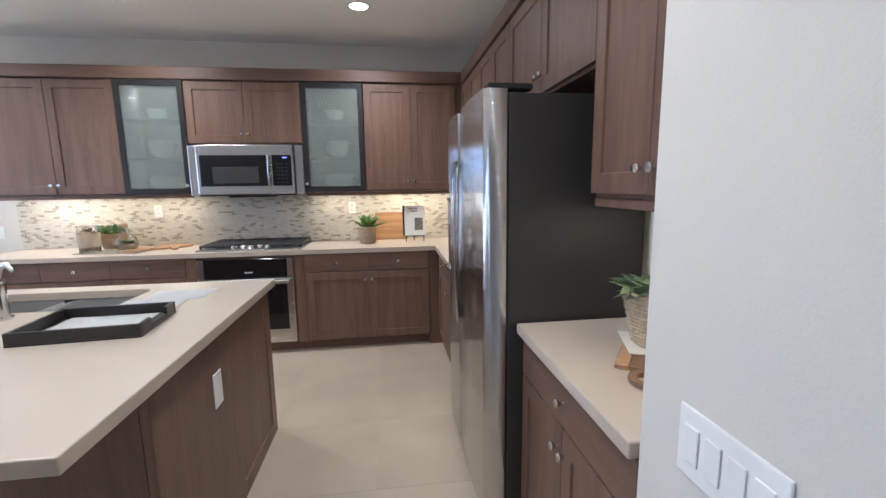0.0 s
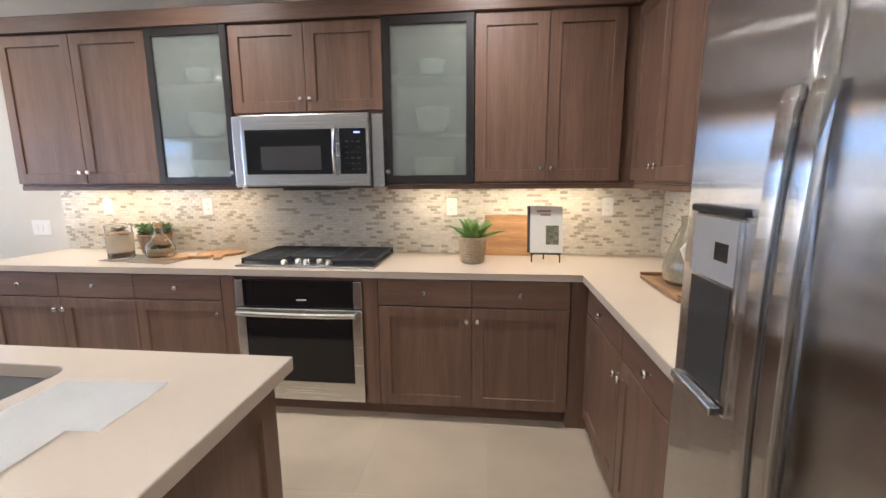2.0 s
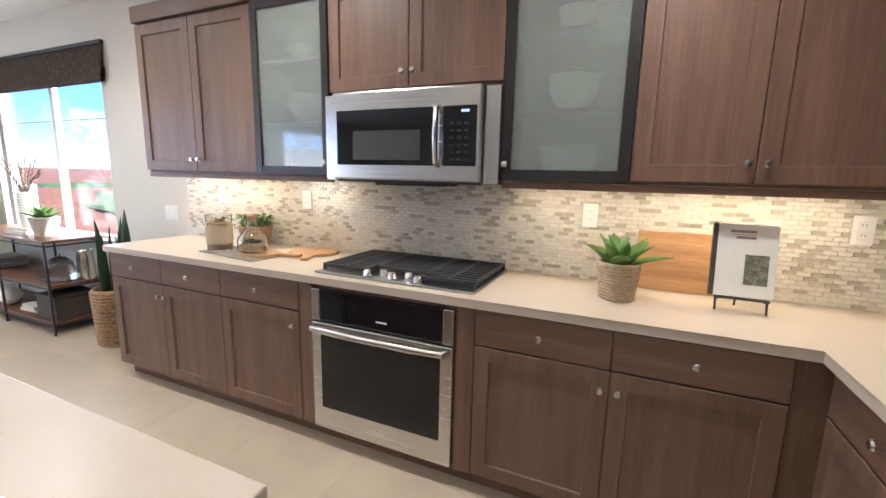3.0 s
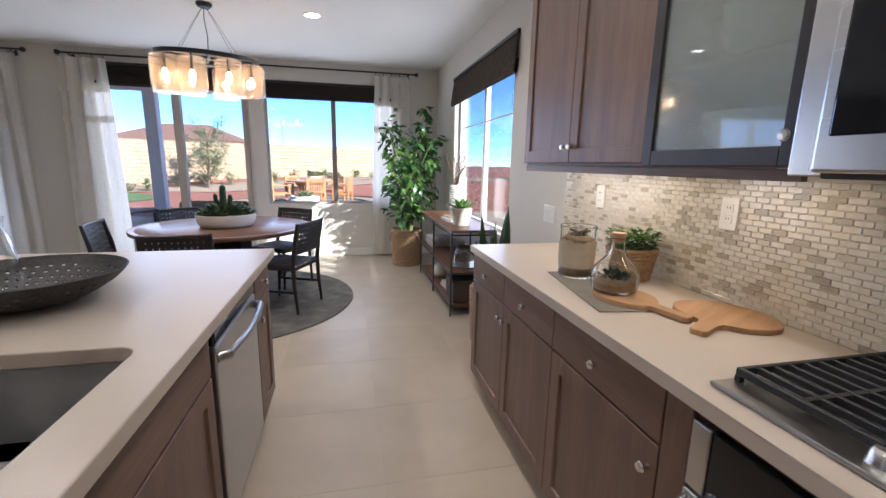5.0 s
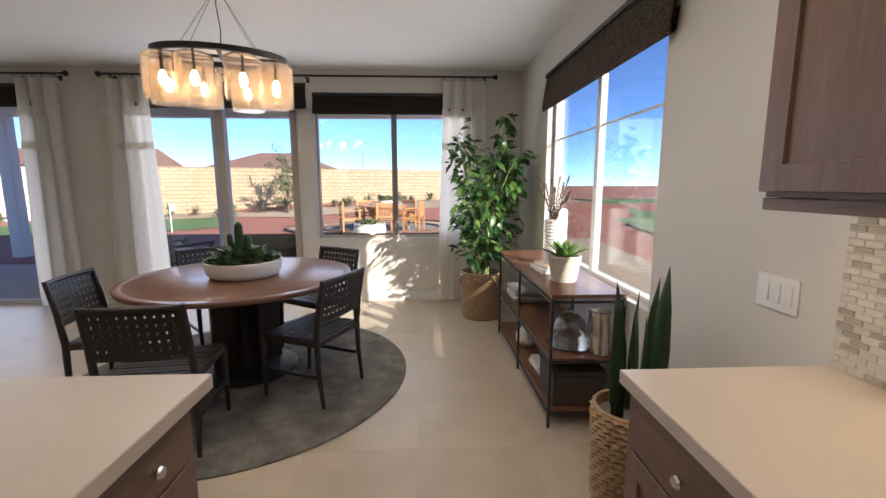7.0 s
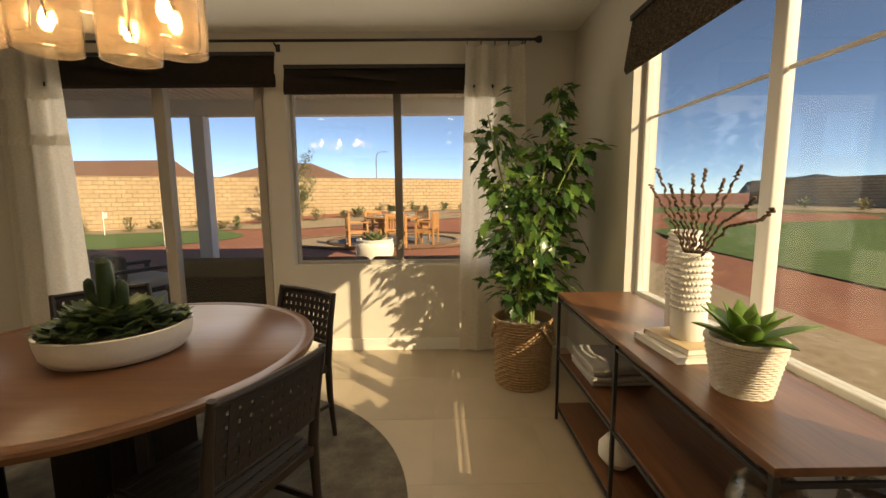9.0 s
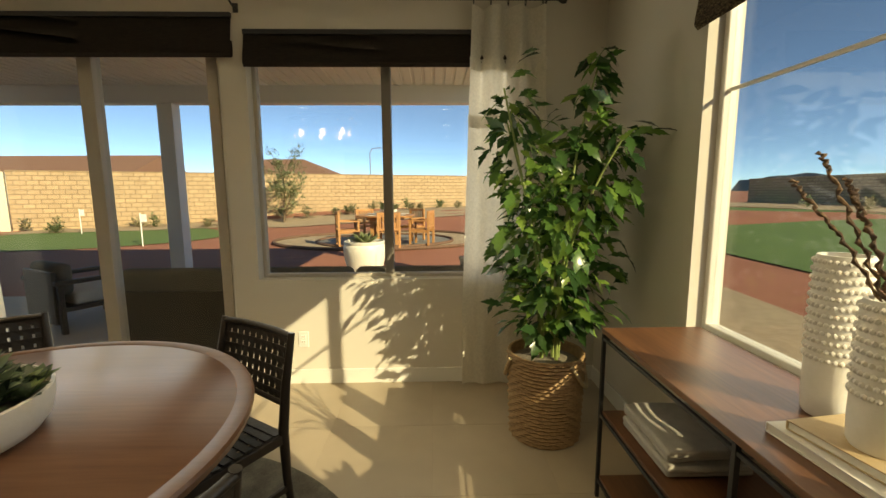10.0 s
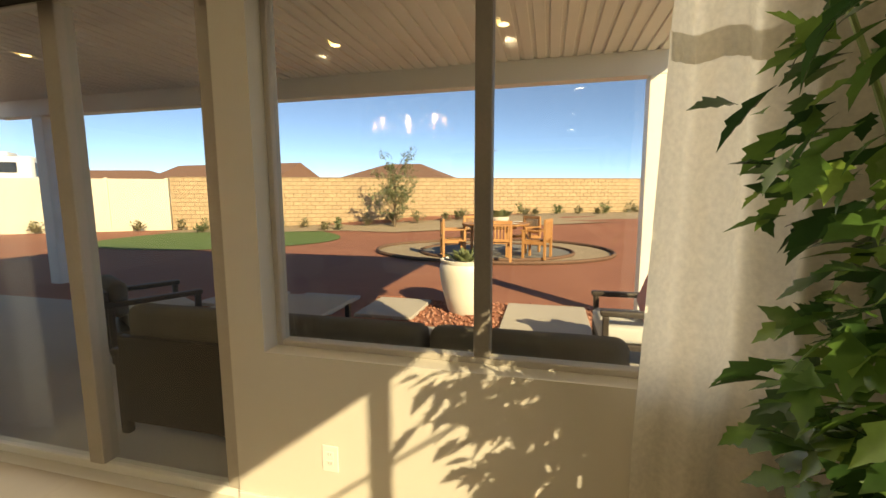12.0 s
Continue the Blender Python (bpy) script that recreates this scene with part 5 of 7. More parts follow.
beaded_vase(pose(-4.955, 4.225, 0.867), 0.061, 0.325, 9, "tall white beaded ceramic vase standing on books")
beaded_vase(pose(-5.19, 4.335, 0.816), 0.062, 0.435, 12, "taller white beaded ceramic vase of dried stems")
ds = thing("dried_stems", pose(-4.955, 4.225, 0.895), "dark dried seed stems standing in the vase", "dried plant")
STEM = noisy("seed_stem", [(0.3, (0.025, 0.014, 0.010)), (0.5, (0.10, 0.055, 0.030)), (0.7, (0.22, 0.14, 0.075))], 90.0, 0.8, relief=0.8)
for tx, ty, tz in ((0.15, 0.05, 0.60), (-0.02, 0.04, 0.60), (0.10, 0.03, 0.56), (-0.06, 0.02, 0.52), (0.02, -0.03, 0.58), (0.42, -0.05, 0.47), (-0.18, 0.05, 0.53), (0.26, 0.02, 0.50), (-0.24, -0.05, 0.55), (-0.14, -0.08, 0.61), (-0.11, -0.04, 0.55)):
    pts = [Vector((0.02 * tx, 0.02 * ty, 0.02)), Vector((0.12 * tx, 0.12 * ty, 0.28)), Vector((0.50 * tx, 0.45 * ty, 0.36 + 0.10 * tz)), Vector((0.88 * tx, 0.85 * ty, 0.93 * tz)), Vector((tx, ty, tz))]
    fine = []
    for a, b in zip(pts, pts[1:]):
        fine += [a.lerp(b, q / 13) + Vector((0.004 * math.sin(q * 1.6 + 9 * tx), 0.004 * math.cos(q * 1.3 + 7 * ty), 0)) for q in range(13)]
    fine.append(pts[-1])
    part("stem", tube(fine, [0.0026 + (0.0036 if q % 2 and q > 14 else 0.0) for q in range(len(fine))], 7), STEM, ds)


def agave(root, z, n, size, mat, spread=1.0, seed=1, label="pointed green leaves"):
    r2 = random.Random(seed)
    for k in range(n):
        u = k / n
        a = k * 2.4
        tilt = 0.12 + spread * (1 - u) * 1.1
        v, f = [], []
        s = size * (0.75 + 0.35 * (1 - u)) * r2.uniform(0.9, 1.1)
        add_leaf(v, f, Vector((0.012 * math.cos(a), 0.012 * math.sin(a), z)), Vector((math.sin(tilt) * math.cos(a), math.sin(tilt) * math.sin(a), math.cos(tilt))), Vector((0, 0, 1)), s, "blade", 0.10, 0.35)
        me_name = leaves_part("leaf", v, f, mat, root, label if k == 0 else "")
        md = me_name.modifiers.new("thick", "SOLIDIFY")
        md.thickness = 0.003


pp = thing("potted_agave", pose(-4.63, 4.20, 0.816), "green agave in a pale woven pot on the console", "plant")
basket("pot", None, 0.074, 0.104, 0.160, WICKER_WHITE, "", 20, parent=pp)
part("soil", lathe([(0.0, 0.140), (0.092, 0.137), (0.0, 0.115)], 24, caps=False), SOIL, pp)
agave(pp, 0.142, 15, 0.160, SUCCULENT, 0.95, 5)

cl = thing("glass_cloche", pose(-4.50, 4.21, 0.431), "clear glass dome on a round metal plate", "cloche")
part("plate", lathe([(0.0, 0.0), (0.13, 0.0), (0.145, 0.012), (0.135, 0.012), (0.0, 0.008)], 32), NICKEL, cl, smooth=True)
part("dome", lathe([(0.105, 0.013), (0.105, 0.10), (0.09, 0.16), (0.05, 0.20), (0.0, 0.212), (0.0, 0.208), (0.048, 0.196), (0.087, 0.157), (0.102, 0.10), (0.102, 0.013)], 36, caps=False), CLEAR, cl, smooth=True)
part("knob", lathe([(0.0, 0.209), (0.012, 0.213), (0.016, 0.225), (0.0, 0.238)], 16), CLEAR, cl, smooth=True)
solid("silver_jar", lathe([(0.0, 0.0), (0.07, 0.0), (0.078, 0.02), (0.070, 0.14), (0.062, 0.235), (0.070, 0.26), (0.062, 0.26), (0.055, 0.23), (0.0, 0.225)], 32), NICKEL, "tall hammered silver jar on the console shelf", "jar", smooth=True, m=pose(-4.36, 4.34, 0.431))
TOWEL = noisy("grey_towel", [(0.3, (0.36, 0.34, 0.31)), (0.7, (0.48, 0.46, 0.42))], 20.0, 0.95, fine=300.0, relief=0.8)
ftw = thing("folded_throw", pose(-5.625, 4.22, 0.431), "folded grey throw on the console shelf", "throw")
for k, (dx, dy) in enumerate(((0.0, 0.0), (0.012, -0.008), (-0.010, 0.006), (0.006, -0.004))):
    bm = box(-0.172 + dx, 0.172 + dx, -0.155 + dy, 0.155 + dy, 0.0005 + 0.026 * k, 0.0255 + 0.026 * k, 0.0115, seg=4)
    bmesh.ops.subdivide_edges(bm, edges=[e for e in bm.edges if e.calc_length() > 0.2], cuts=9, use_grid_fill=True)
    for v in bm.verts:
        v.co.z += 0.006 * (k + 1) / 4 * math.sin(21 * v.co.x + k) * math.sin(17 * v.co.y + 2 * k) if k else 0.0
    part("fold", bm, TOWEL, ftw, smooth=True)
CHEST = noisy("dark_box", [(0.3, (0.030, 0.022, 0.017)), (0.7, (0.055, 0.042, 0.032))], 10.0, 0.6, relief=0.3)
bx = thing("storage_box", pose(-4.62, 4.06, 0.111), "dark woven storage box with lid on the low shelf", "box")
part("body", box(0, 0.30, 0, 0.32, 0, 0.19, 0.008), CHEST, bx)
part("lid", box(-0.006, 0.306, -0.006, 0.326, 0.191, 0.215, 0.006), CHEST, bx)
solid("ceramic_ball", lathe([(0.0, 0.0), (0.05, 0.006), (0.088, 0.05), (0.088, 0.10), (0.05, 0.15), (0.0, 0.157)], 28), CERAMIC, "pale ceramic knot ball on the low shelf", "sculpture", smooth=True, m=pose(-5.30, 4.14, 0.111))
book("book", pose(-4.98, 4.08, 0.111, 0, 0, 4), 0.24, 0.30, 0.03, COVER_W, "white book lying on the low shelf")
book("book", pose(-4.97, 4.09, 0.142, 0, 0, -3), 0.23, 0.28, 0.028, PAPER, "pale book on top of another on the low shelf")

sp = thing("snake_plant", pose(-3.69, 4.20, 0), "tall snake plant in a wicker basket beside the counter", "plant")
basket("pot", None, 0.130, 0.150, 0.46, WICKER, "", 16, parent=sp)
part("soil", lathe([(0.0, 0.42), (0.134, 0.415), (0.0, 0.38)], 24, caps=False), SOIL, sp)
for k in range(7):
    a, r = k * 2.4, 0.02 + 0.008 * k
    v, f = [], []
    add_leaf(v, f, Vector((r * math.cos(a), r * math.sin(a), 0.40)), Vector((0.16 * math.cos(a), 0.16 * math.sin(a), 1)), Vector((math.cos(a + 1.6), math.sin(a + 1.6), 0.1)), 0.50 + 0.07 * (k % 4), "blade", 0.02, 0.5)
    v = [Vector((q.x, q.y, q.z)) for q in v]
    c = sum(v, Vector()) / len(v)
    o = leaves_part("leaf", [Vector((c.x + (q.x - c.x) * 0.27, c.y + (q.y - c.y) * 0.27, q.z)) for q in v], f, SNAKE, sp)
    md = o.modifiers.new("thick", "SOLIDIFY")
    md.thickness = 0.003


# ---- curtains, rods, shades ----
def curtain(y0, y1, z1, seed, label, x=-7.07):
    """A hanging linen sheet with soft folds and two gathered ruffles."""
    root = thing("curtain", pose(x, (y0 + y1) / 2, 0), label, "curtain", "linen curtains")
    w = y1 - y0
    n, rows = 72, 26
    ph = seed * 1.7
    bm = bmesh.new()

    def fold(u, s):
        f = 0.030 * (0.45 + 0.55 * (1 - s))
        return 1.25 * f * math.sin(u * 19 + ph + 0.8 * s) + 0.007 * math.sin(u * 43 + ph * 2) * (1 - 0.6 * s)
    g = []
    for i in range(rows + 1):
        s = i / rows
        z = z1 - (z1 - 0.02) * s
        spread = 0.80 + 0.20 * min(1.0, s * 1.3)
        g.append([bm.verts.new((fold(k / n, s), (k / n - 0.5) * w * spread, z)) for k in range(n + 1)])
    for a, b in zip(g, g[1:]):
        for k in range(n):
            bm.faces.new((a[k], a[k + 1], b[k + 1], b[k]))
    part("cloth", bm, LINEN, root, smooth=True)
    for zr in (2.30, 1.93):
        bm = bmesh.new()
        g = []
        s = (z1 - zr) / (z1 - 0.02)
        spread = 0.80 + 0.20 * min(1.0, s * 1.3)
        for i in range(5):
            q = i / 4
            g.append([bm.verts.new((fold(k / n, s) + 0.006 + 0.010 * q + 0.006 * q * math.sin(k * 1.35 + seed), (k / n - 0.5) * w * spread * 1.02, zr - 0.085 * q)) for k in range(n + 1)])
        for a, b in zip(g, g[1:]):
            for k in range(n):
                bm.faces.new((a[k], a[k + 1], b[k + 1], b[k]))
        part("ruffle", bm, LINEN, root, "gathered linen ruffle", True)
    for k in range(5):
        y = (k / 4 - 0.5) * w * 0.76
        part("ring", tube([(0.020 * math.cos(t), y, z1 + 0.028 + 0.022 * math.sin(t)) for t in [2 * math.pi * q / 16 for q in range(17)]], 0.0028, 6), BLACK_IRON, root)
    return root


curtain(3.47, 4.07, 2.622, 1, "cream linen curtain with ruffles drawn to the window's side")
curtain(-0.40, 0.24, 2.622, 2, "cream linen curtain with ruffles beside the glass door")
curtain(-1.30, -0.76, 2.622, 3, "cream linen curtain with ruffles at the wall pier")


def rod(y0, y1, brackets):
    root = thing("curtain_rod", pose(-7.07, 0, 2.670), "black iron curtain rod with round finials", "curtain rod", "curtain rods")
    part("pole", tube([(0, y0, 0), (0, y1, 0)], 0.0115, 14), BLACK_IRON, root, smooth=True)
    for y, s in ((y0, -1), (y1, 1)):
        bm = lathe([(0.0, 0.0), (0.013, 0.0), (0.013, 0.012), (0.019, 0.018), (0.030, 0.042), (0.026, 0.062), (0.0, 0.072)], 20)
        part("finial", bm, BLACK_IRON, root, smooth=True, m=Matrix.Translation((0, y, 0)) @ pose(0, 0, 0, -90 * s, 0, 0))
    for y in brackets:
        part("bracket", tube([(-0.088, y, -0.03), (-0.05, y, -0.032), (0, y, -0.018)], 0.007, 8), BLACK_IRON, root)
        part("bracket_plate", box(-0.0895, -0.084, y - 0.018, y + 0.018, -0.06, 0.0, 0.002), BLACK_IRON, root)


rod(-0.28, 4.09, (-0.2, 1.96, 4.02))
rod(-3.6, -0.72, (-3.5, -0.80))


def roman_shade(m, w, h, label, folds=4, d=0.055, mat=None):
    """A drawn-up woven blind: stacked soft folds under a head rail."""
    root = thing("roman_shade", m, label, "window shade", "woven shades")
    part("head_rail", box(-w / 2, w / 2, -0.03, -0.002, h - 0.03, h), ESPRESSO, root)
    for k in range(folds):
        z0 = 0.02 * k
        prof = [(-0.010 - 0.004 * k, h - 0.004), (-0.030, h * 0.62), (-d + 0.004 * k, z0 + 0.055), (-d - 0.003 + 0.003 * k, z0 + 0.022), (-d * 0.72, z0), (-d * 0.4, z0 + 0.012), (-0.012, z0 + 0.06)]
        bm = bmesh.new()
        g = [[bm.verts.new((x, y + 0.0035 * k, z)) for y, z in prof] for x in (-w / 2 + 0.002 * k, 0, w / 2 - 0.002 * k)]
        for a, b in zip(g, g[1:]):
            for i in range(len(prof) - 1):
                bm.faces.new((a[i], b[i], b[i + 1], a[i + 1]))
        bmesh.ops.solidify(bm, geom=bm.faces, thickness=0.004)
        part("fold", bm, mat or WOVEN_DARK, root, smooth=True)
    return root


roman_shade(pose(WEST, 2.935, 2.255, 0, 0, 90), 1.86, 0.245, "dark woven roman shade drawn up over the window")
roman_shade(pose(WEST, 0.93, 2.315, 0, 0, 90), 2.0, 0.29, "dark woven roman shade drawn up over the glass door")
roman_shade(pose(WEST, -2.15, 2.315, 0, 0, 90), 2.1, 0.26, "dark woven roman shade drawn up over the second glass door")
roman_shade(pose(-5.025, NORTH, 2.115, 0, 0, 0), 2.09, 0.335, "brown woven roman shade drawn up over the side window", 5, 0.05, WOVEN_SHADE)


# ---- things on the counters ----
CT = 0.9155
SAND = noisy("sand_and_moss", [(0.3, (0.22, 0.13, 0.07)), (0.55, (0.36, 0.25, 0.15)), (0.75, (0.20, 0.19, 0.10))], 30.0, 0.95, relief=0.8)
WALNUT = wood("walnut_strip", (0.15, 0.085, 0.045), (0.25, 0.15, 0.085), 1, 1.4, 0.45)
SLATE_CLOTH = noisy("grey_linen_mat", [(0.3, (0.15, 0.130, 0.100)), (0.7, (0.23, 0.20, 0.155))], 10.0, 0.95, fine=350.0, relief=0.7)
solid("cloth_mat", box(-0.27, 0.27, -0.12, 0.12, 0, 0.004, 0.001, seg=1), SLATE_CLOTH, "folded grey linen mat on the counter", "mat", m=pose(-2.09, 4.09, CT, 0, 0, -8))
cs = thing("glass_canister", pose(-2.29, 4.10, CT + 0.0045), "open glass canister wrapped in tan burlap holding dried bark", "canister")
part("jar", lathe([(0.0, 0.0), (0.070, 0.0), (0.075, 0.006), (0.075, 0.205), (0.079, 0.222), (0.077, 0.225), (0.0715, 0.205), (0.0715, 0.008), (0.0, 0.008)], 36, caps=False), CLEAR, cs, "clear glass jar", True)
part("filling", lathe([(0.0, 0.009), (0.069, 0.009), (0.069, 0.168), (0.05, 0.182), (0.0, 0.178)], 28), SAND, cs, "brown dried filling")
BURLAP = noisy("tan_burlap", [(0.3, (0.40, 0.325, 0.225)), (0.7, (0.54, 0.45, 0.33))], 12.0, 0.95, fine=420.0, relief=0.6)
bm = lathe([(0.0765, 0.046), (0.079, 0.10), (0.0795, 0.163), (0.0782, 0.163), (0.0777, 0.10), (0.0754, 0.046)], 48, caps=False)
for vv in bm.verts:
    if vv.co.z > 0.15:
        aa = math.atan2(vv.co.y, vv.co.x)
        vv.co.z += 0.006 * math.sin(4 * aa) + 0.004 * math.sin(13 * aa + 1.0)
part("wrap", bm, BURLAP, cs, "tan burlap wrap with a frayed edge", True)
for k in range(9):
    a, q = k * 2.4, 0.018 + 0.004 * k
    part("bark_stick", tube([(-q * math.cos(a) - 0.012, -q * math.sin(a), 0.176), (q * math.cos(a), q * math.sin(a) + 0.01, 0.192 + 0.002 * k)], [0.007, 0.005], 6), BARK, cs)


def paddle_board(m, pts, th, mat, label):
    return solid("cutting_board", slab(pts, 0, th, 0.004), mat, label, "cutting board", group="cutting boards", m=m)


def paddle(rx, ry, hl, hw):
    o = []
    n = 30
    for k in range(n + 1):
        a = radians(12) + (2 * math.pi - radians(24)) * k / n
        o.append((rx * math.cos(a), ry * math.sin(a)))
    o += [(rx + 0.02, -hw), (rx + hl - 0.015, -hw * 1.05), (rx + hl, -hw * 0.6), (rx + hl, hw * 0.6), (rx + hl - 0.015, hw * 1.05), (rx + 0.02, hw)]
    return o


paddle_board(pose(-1.945, 4.10, CT + 0.0045, 0, 0, 14), paddle(0.125, 0.095, 0.13, 0.02), 0.017, PALE_WOOD, "small paddle-shaped wooden board under the bottle")
paddle_board(pose(-1.72, 4.315, CT, 0, 0, -63), paddle(0.125, 0.155, 0.11, 0.024), 0.017, PALE_WOOD, "oval wooden paddle board lying on the counter")
bt = thing("glass_bottle", pose(-1.995, 4.09, CT + 0.022), "squat clear glass bottle with cork holding a terrarium", "bottle")
part("flask", lathe([(0.0, 0.0), (0.068, 0.0), (0.080, 0.010), (0.086, 0.035), (0.086, 0.065), (0.078, 0.092), (0.056, 0.116), (0.036, 0.136), (0.028, 0.155), (0.026, 0.196), (0.030, 0.202), (0.026, 0.204), (0.022, 0.196), (0.024, 0.155), (0.032, 0.134), (0.053, 0.112), (0.074, 0.089), (0.082, 0.064), (0.082, 0.036), (0.076, 0.013), (0.0, 0.006)], 40, caps=False), CLEAR, bt, "clear glass", True)
part("moss", lathe([(0.0, 0.007), (0.072, 0.013), (0.079, 0.038), (0.058, 0.054), (0.0, 0.058)], 28), SAND, bt, "sand and moss inside", True)
part("cork", lathe([(0.0, 0.188), (0.019, 0.188), (0.024, 0.203), (0.026, 0.222), (0.0, 0.224)], 20), PALE_WOOD, bt, "cork stopper", True)
v, f = [], []
for k in range(60):
    a, r = rnd.uniform(0, 6.28), 0.055 * math.sqrt(rnd.random())
    add_leaf(v, f, Vector((r * math.cos(a), r * math.sin(a), 0.052)), Vector((math.cos(a) * 0.5, math.sin(a) * 0.5, 1)), Vector((0, 0, 1)), rnd.uniform(0.02, 0.035), "small")
tagged(leaves_part("terrarium_plants", v, f, SNAKE, bt, "small plants in the bottle"), "", "", "", "stuff")


def herb_pot(name, m, r0, r1, h, mat, leaf, n, size, spread, seed, label, kind="small"):
    root = thing(name, m, label, "plant")
    basket("pot", None, r0, r1, h, mat, "", max(7, int(h / 0.012)), parent=root)
    part("soil", lathe([(0.0, h - 0.010), (r1 - 0.014, h - 0.014), (0.0, h - 0.03)], 20, caps=False), SOIL, root)
    r2 = random.Random(seed)
    v, f = [], []
    for k in range(n):
        a, r = r2.uniform(0, 6.28), r1 * 0.9 * math.sqrt(r2.random())
        up = r2.uniform(0.0, spread)
        c = Vector((r * math.cos(a) * (1 + up * 2), r * math.sin(a) * (1 + up * 2), h + up))
        b = a + r2.uniform(-1.2, 1.2)
        add_leaf(v, f, c, Vector((math.cos(b), math.sin(b), r2.uniform(-0.1, 1.2))), Vector((0, 0, 1)), size * r2.uniform(0.7, 1.2), kind)
    tagged(leaves_part("foliage", v, f, leaf, root, "green foliage"), "", "", "", "stuff")
    return root


herb_pot("potted_herb", pose(-2.225, 4.325, CT), 0.078, 0.104, 0.135, WICKER, LEAF, 700, 0.027, 0.075, 3, "bushy green herb in a wicker pot on the counter")
herb_pot("potted_plant", pose(1.105, 1.365, CT + 0.0205), 0.072, 0.110, 0.165, WICKER_PALE, GREY_LEAF, 34, 0.085, 0.018, 8, "broad-leaved green plant in a wicker basket on the counter", "broad")
ag = thing("potted_agave", pose(0.055, 4.165, CT), "bright green agave in a pale woven pot on the counter", "plant")
basket("pot", None, 0.064, 0.083, 0.152, WICKER_PALE, "", 11, parent=ag)
part("soil", lathe([(0.0, 0.140), (0.070, 0.137), (0.0, 0.115)], 20, caps=False), SOIL, ag)
agave(ag, 0.130, 13, 0.185, SUCCULENT, 0.92, 9)
solid("serving_board", box(0.125, 0.445, 0.0, 0.018, 0.0, 0.272, 0.004), STRIPE_WOOD, "striped wooden board leaning on the backsplash", "cutting board", m=pose(0, 4.408, CT, -8, 0, 0))

# cookbook on a black easel
es = thing("book_easel", pose(0.505, 4.19, CT), "black wire book easel on the counter", "easel")
for sx in (-1, 1):
    part("leg", tube([(sx * 0.085, -0.01, 0.0), (sx * 0.085, 0.0, 0.04), (sx * 0.085, 0.0, 0.055)], 0.0042, 8), BLACK_IRON, es)
    part("foot_bar", tube([(sx * 0.085, -0.012, 0.046), (sx * 0.03, 0.06, 0.058)], 0.0035, 8), BLACK_IRON, es)
part("ledge", box(-0.092, 0.092, -0.014, 0.016, 0.050, 0.0555, 0.002), BLACK_IRON, es)
part("back_leg", tube([(0, 0.10, 0.0), (0, 0.055, 0.16)], 0.004, 8), BLACK_IRON, es)
part("back_bar", box(-0.05, 0.05, 0.0475, 0.052, 0.12, 0.16, 0.001), BLACK_IRON, es)
cb = thing("cookbook", pose(0.505, 4.200, CT + 0.0575, -11, 0, 0), "white hardback cookbook with a photo, standing on the easel", "book")
part("cover", box(-0.095, 0.102, -0.014, -0.0115, 0.0, 0.288, 0.001, seg=1), COVER_W, cb)
part("cover", box(-0.095, 0.102, 0.0115, 0.014, 0.0, 0.288, 0.001, seg=1), COVER_W, cb)
part("spine", box(-0.112, -0.0955, -0.0145, 0.0145, 0.0, 0.288, 0.002), CHEST, cb, "dark cloth spine")
part("page_block", box(-0.0952, 0.098, -0.0112, 0.0112, 0.003, 0.285), PAPER, cb)
PHOTO = noisy("cover_photo", [(0.3, (0.03, 0.045, 0.025)), (0.5, (0.13, 0.13, 0.09)), (0.7, (0.36, 0.31, 0.24))], 45.0, 0.4, fine=120.0, relief=0.0)
part("photo", box(0.0, 0.078, -0.0155, -0.0142, 0.050, 0.168), PHOTO, cb, "small green photograph")
INK = noisy("print_ink", [(0.3, (0.24, 0.15, 0.13)), (0.7, (0.32, 0.21, 0.18))], 10.0, 0.7)
for z, x0, x1 in ((0.252, -0.055, 0.03), (0.228, -0.035, 0.03), (0.243, -0.05, 0.028)):
    part("title_bar", box(x0, x1, -0.0152, -0.0142, z, z + (0.011 if z != 0.243 else 0.003)), INK, cb)

# tray with vase and pitcher
tr = thing("wooden_tray", pose(1.10, 3.58, CT, 0, 0, 0), "long wooden tray on the corner counter", "tray")
TRAYW = wood("tray_wood", (0.16, 0.085, 0.040), (0.29, 0.17, 0.085), 1, 1.0, 0.5)
part("board", box(-0.165, 0.10, -0.225, 0.225, 0.0, 0.020, 0.006), TRAYW, tr)
part("edge", box(-0.165, 0.10, 0.205, 0.225, 0.0201, 0.036, 0.004), TRAYW, tr)
part("edge", box(-0.165, 0.10, -0.225, -0.205, 0.0201, 0.036, 0.004), TRAYW, tr)
solid("stoneware_vase", lathe([(0.0, 0.0), (0.098, 0.0), (0.118, 0.02), (0.122, 0.07), (0.110, 0.13), (0.086, 0.195), (0.066, 0.245), (0.056, 0.270), (0.056, 0.305), (0.062, 0.315), (0.054, 0.316), (0.048, 0.305), (0.048, 0.27), (0.0, 0.20)], 44, caps=False), GLAZE, "olive glazed stoneware vase on the tray", "vase", smooth=True, m=pose(1.10, 3.625, CT + 0.0205))
pc = thing("white_pitcher", pose(1.125, 3.45, CT + 0.0205), "matt white ceramic pitcher with a loop handle", "pitcher")
part("body", lathe([(0.0, 0.0), (0.074, 0.0), (0.080, 0.012), (0.075, 0.08), (0.060, 0.165), (0.053, 0.21), (0.057, 0.22), (0.050, 0.221), (0.046, 0.21), (0.0, 0.12)], 36, caps=False), CERAMIC, pc, smooth=True)
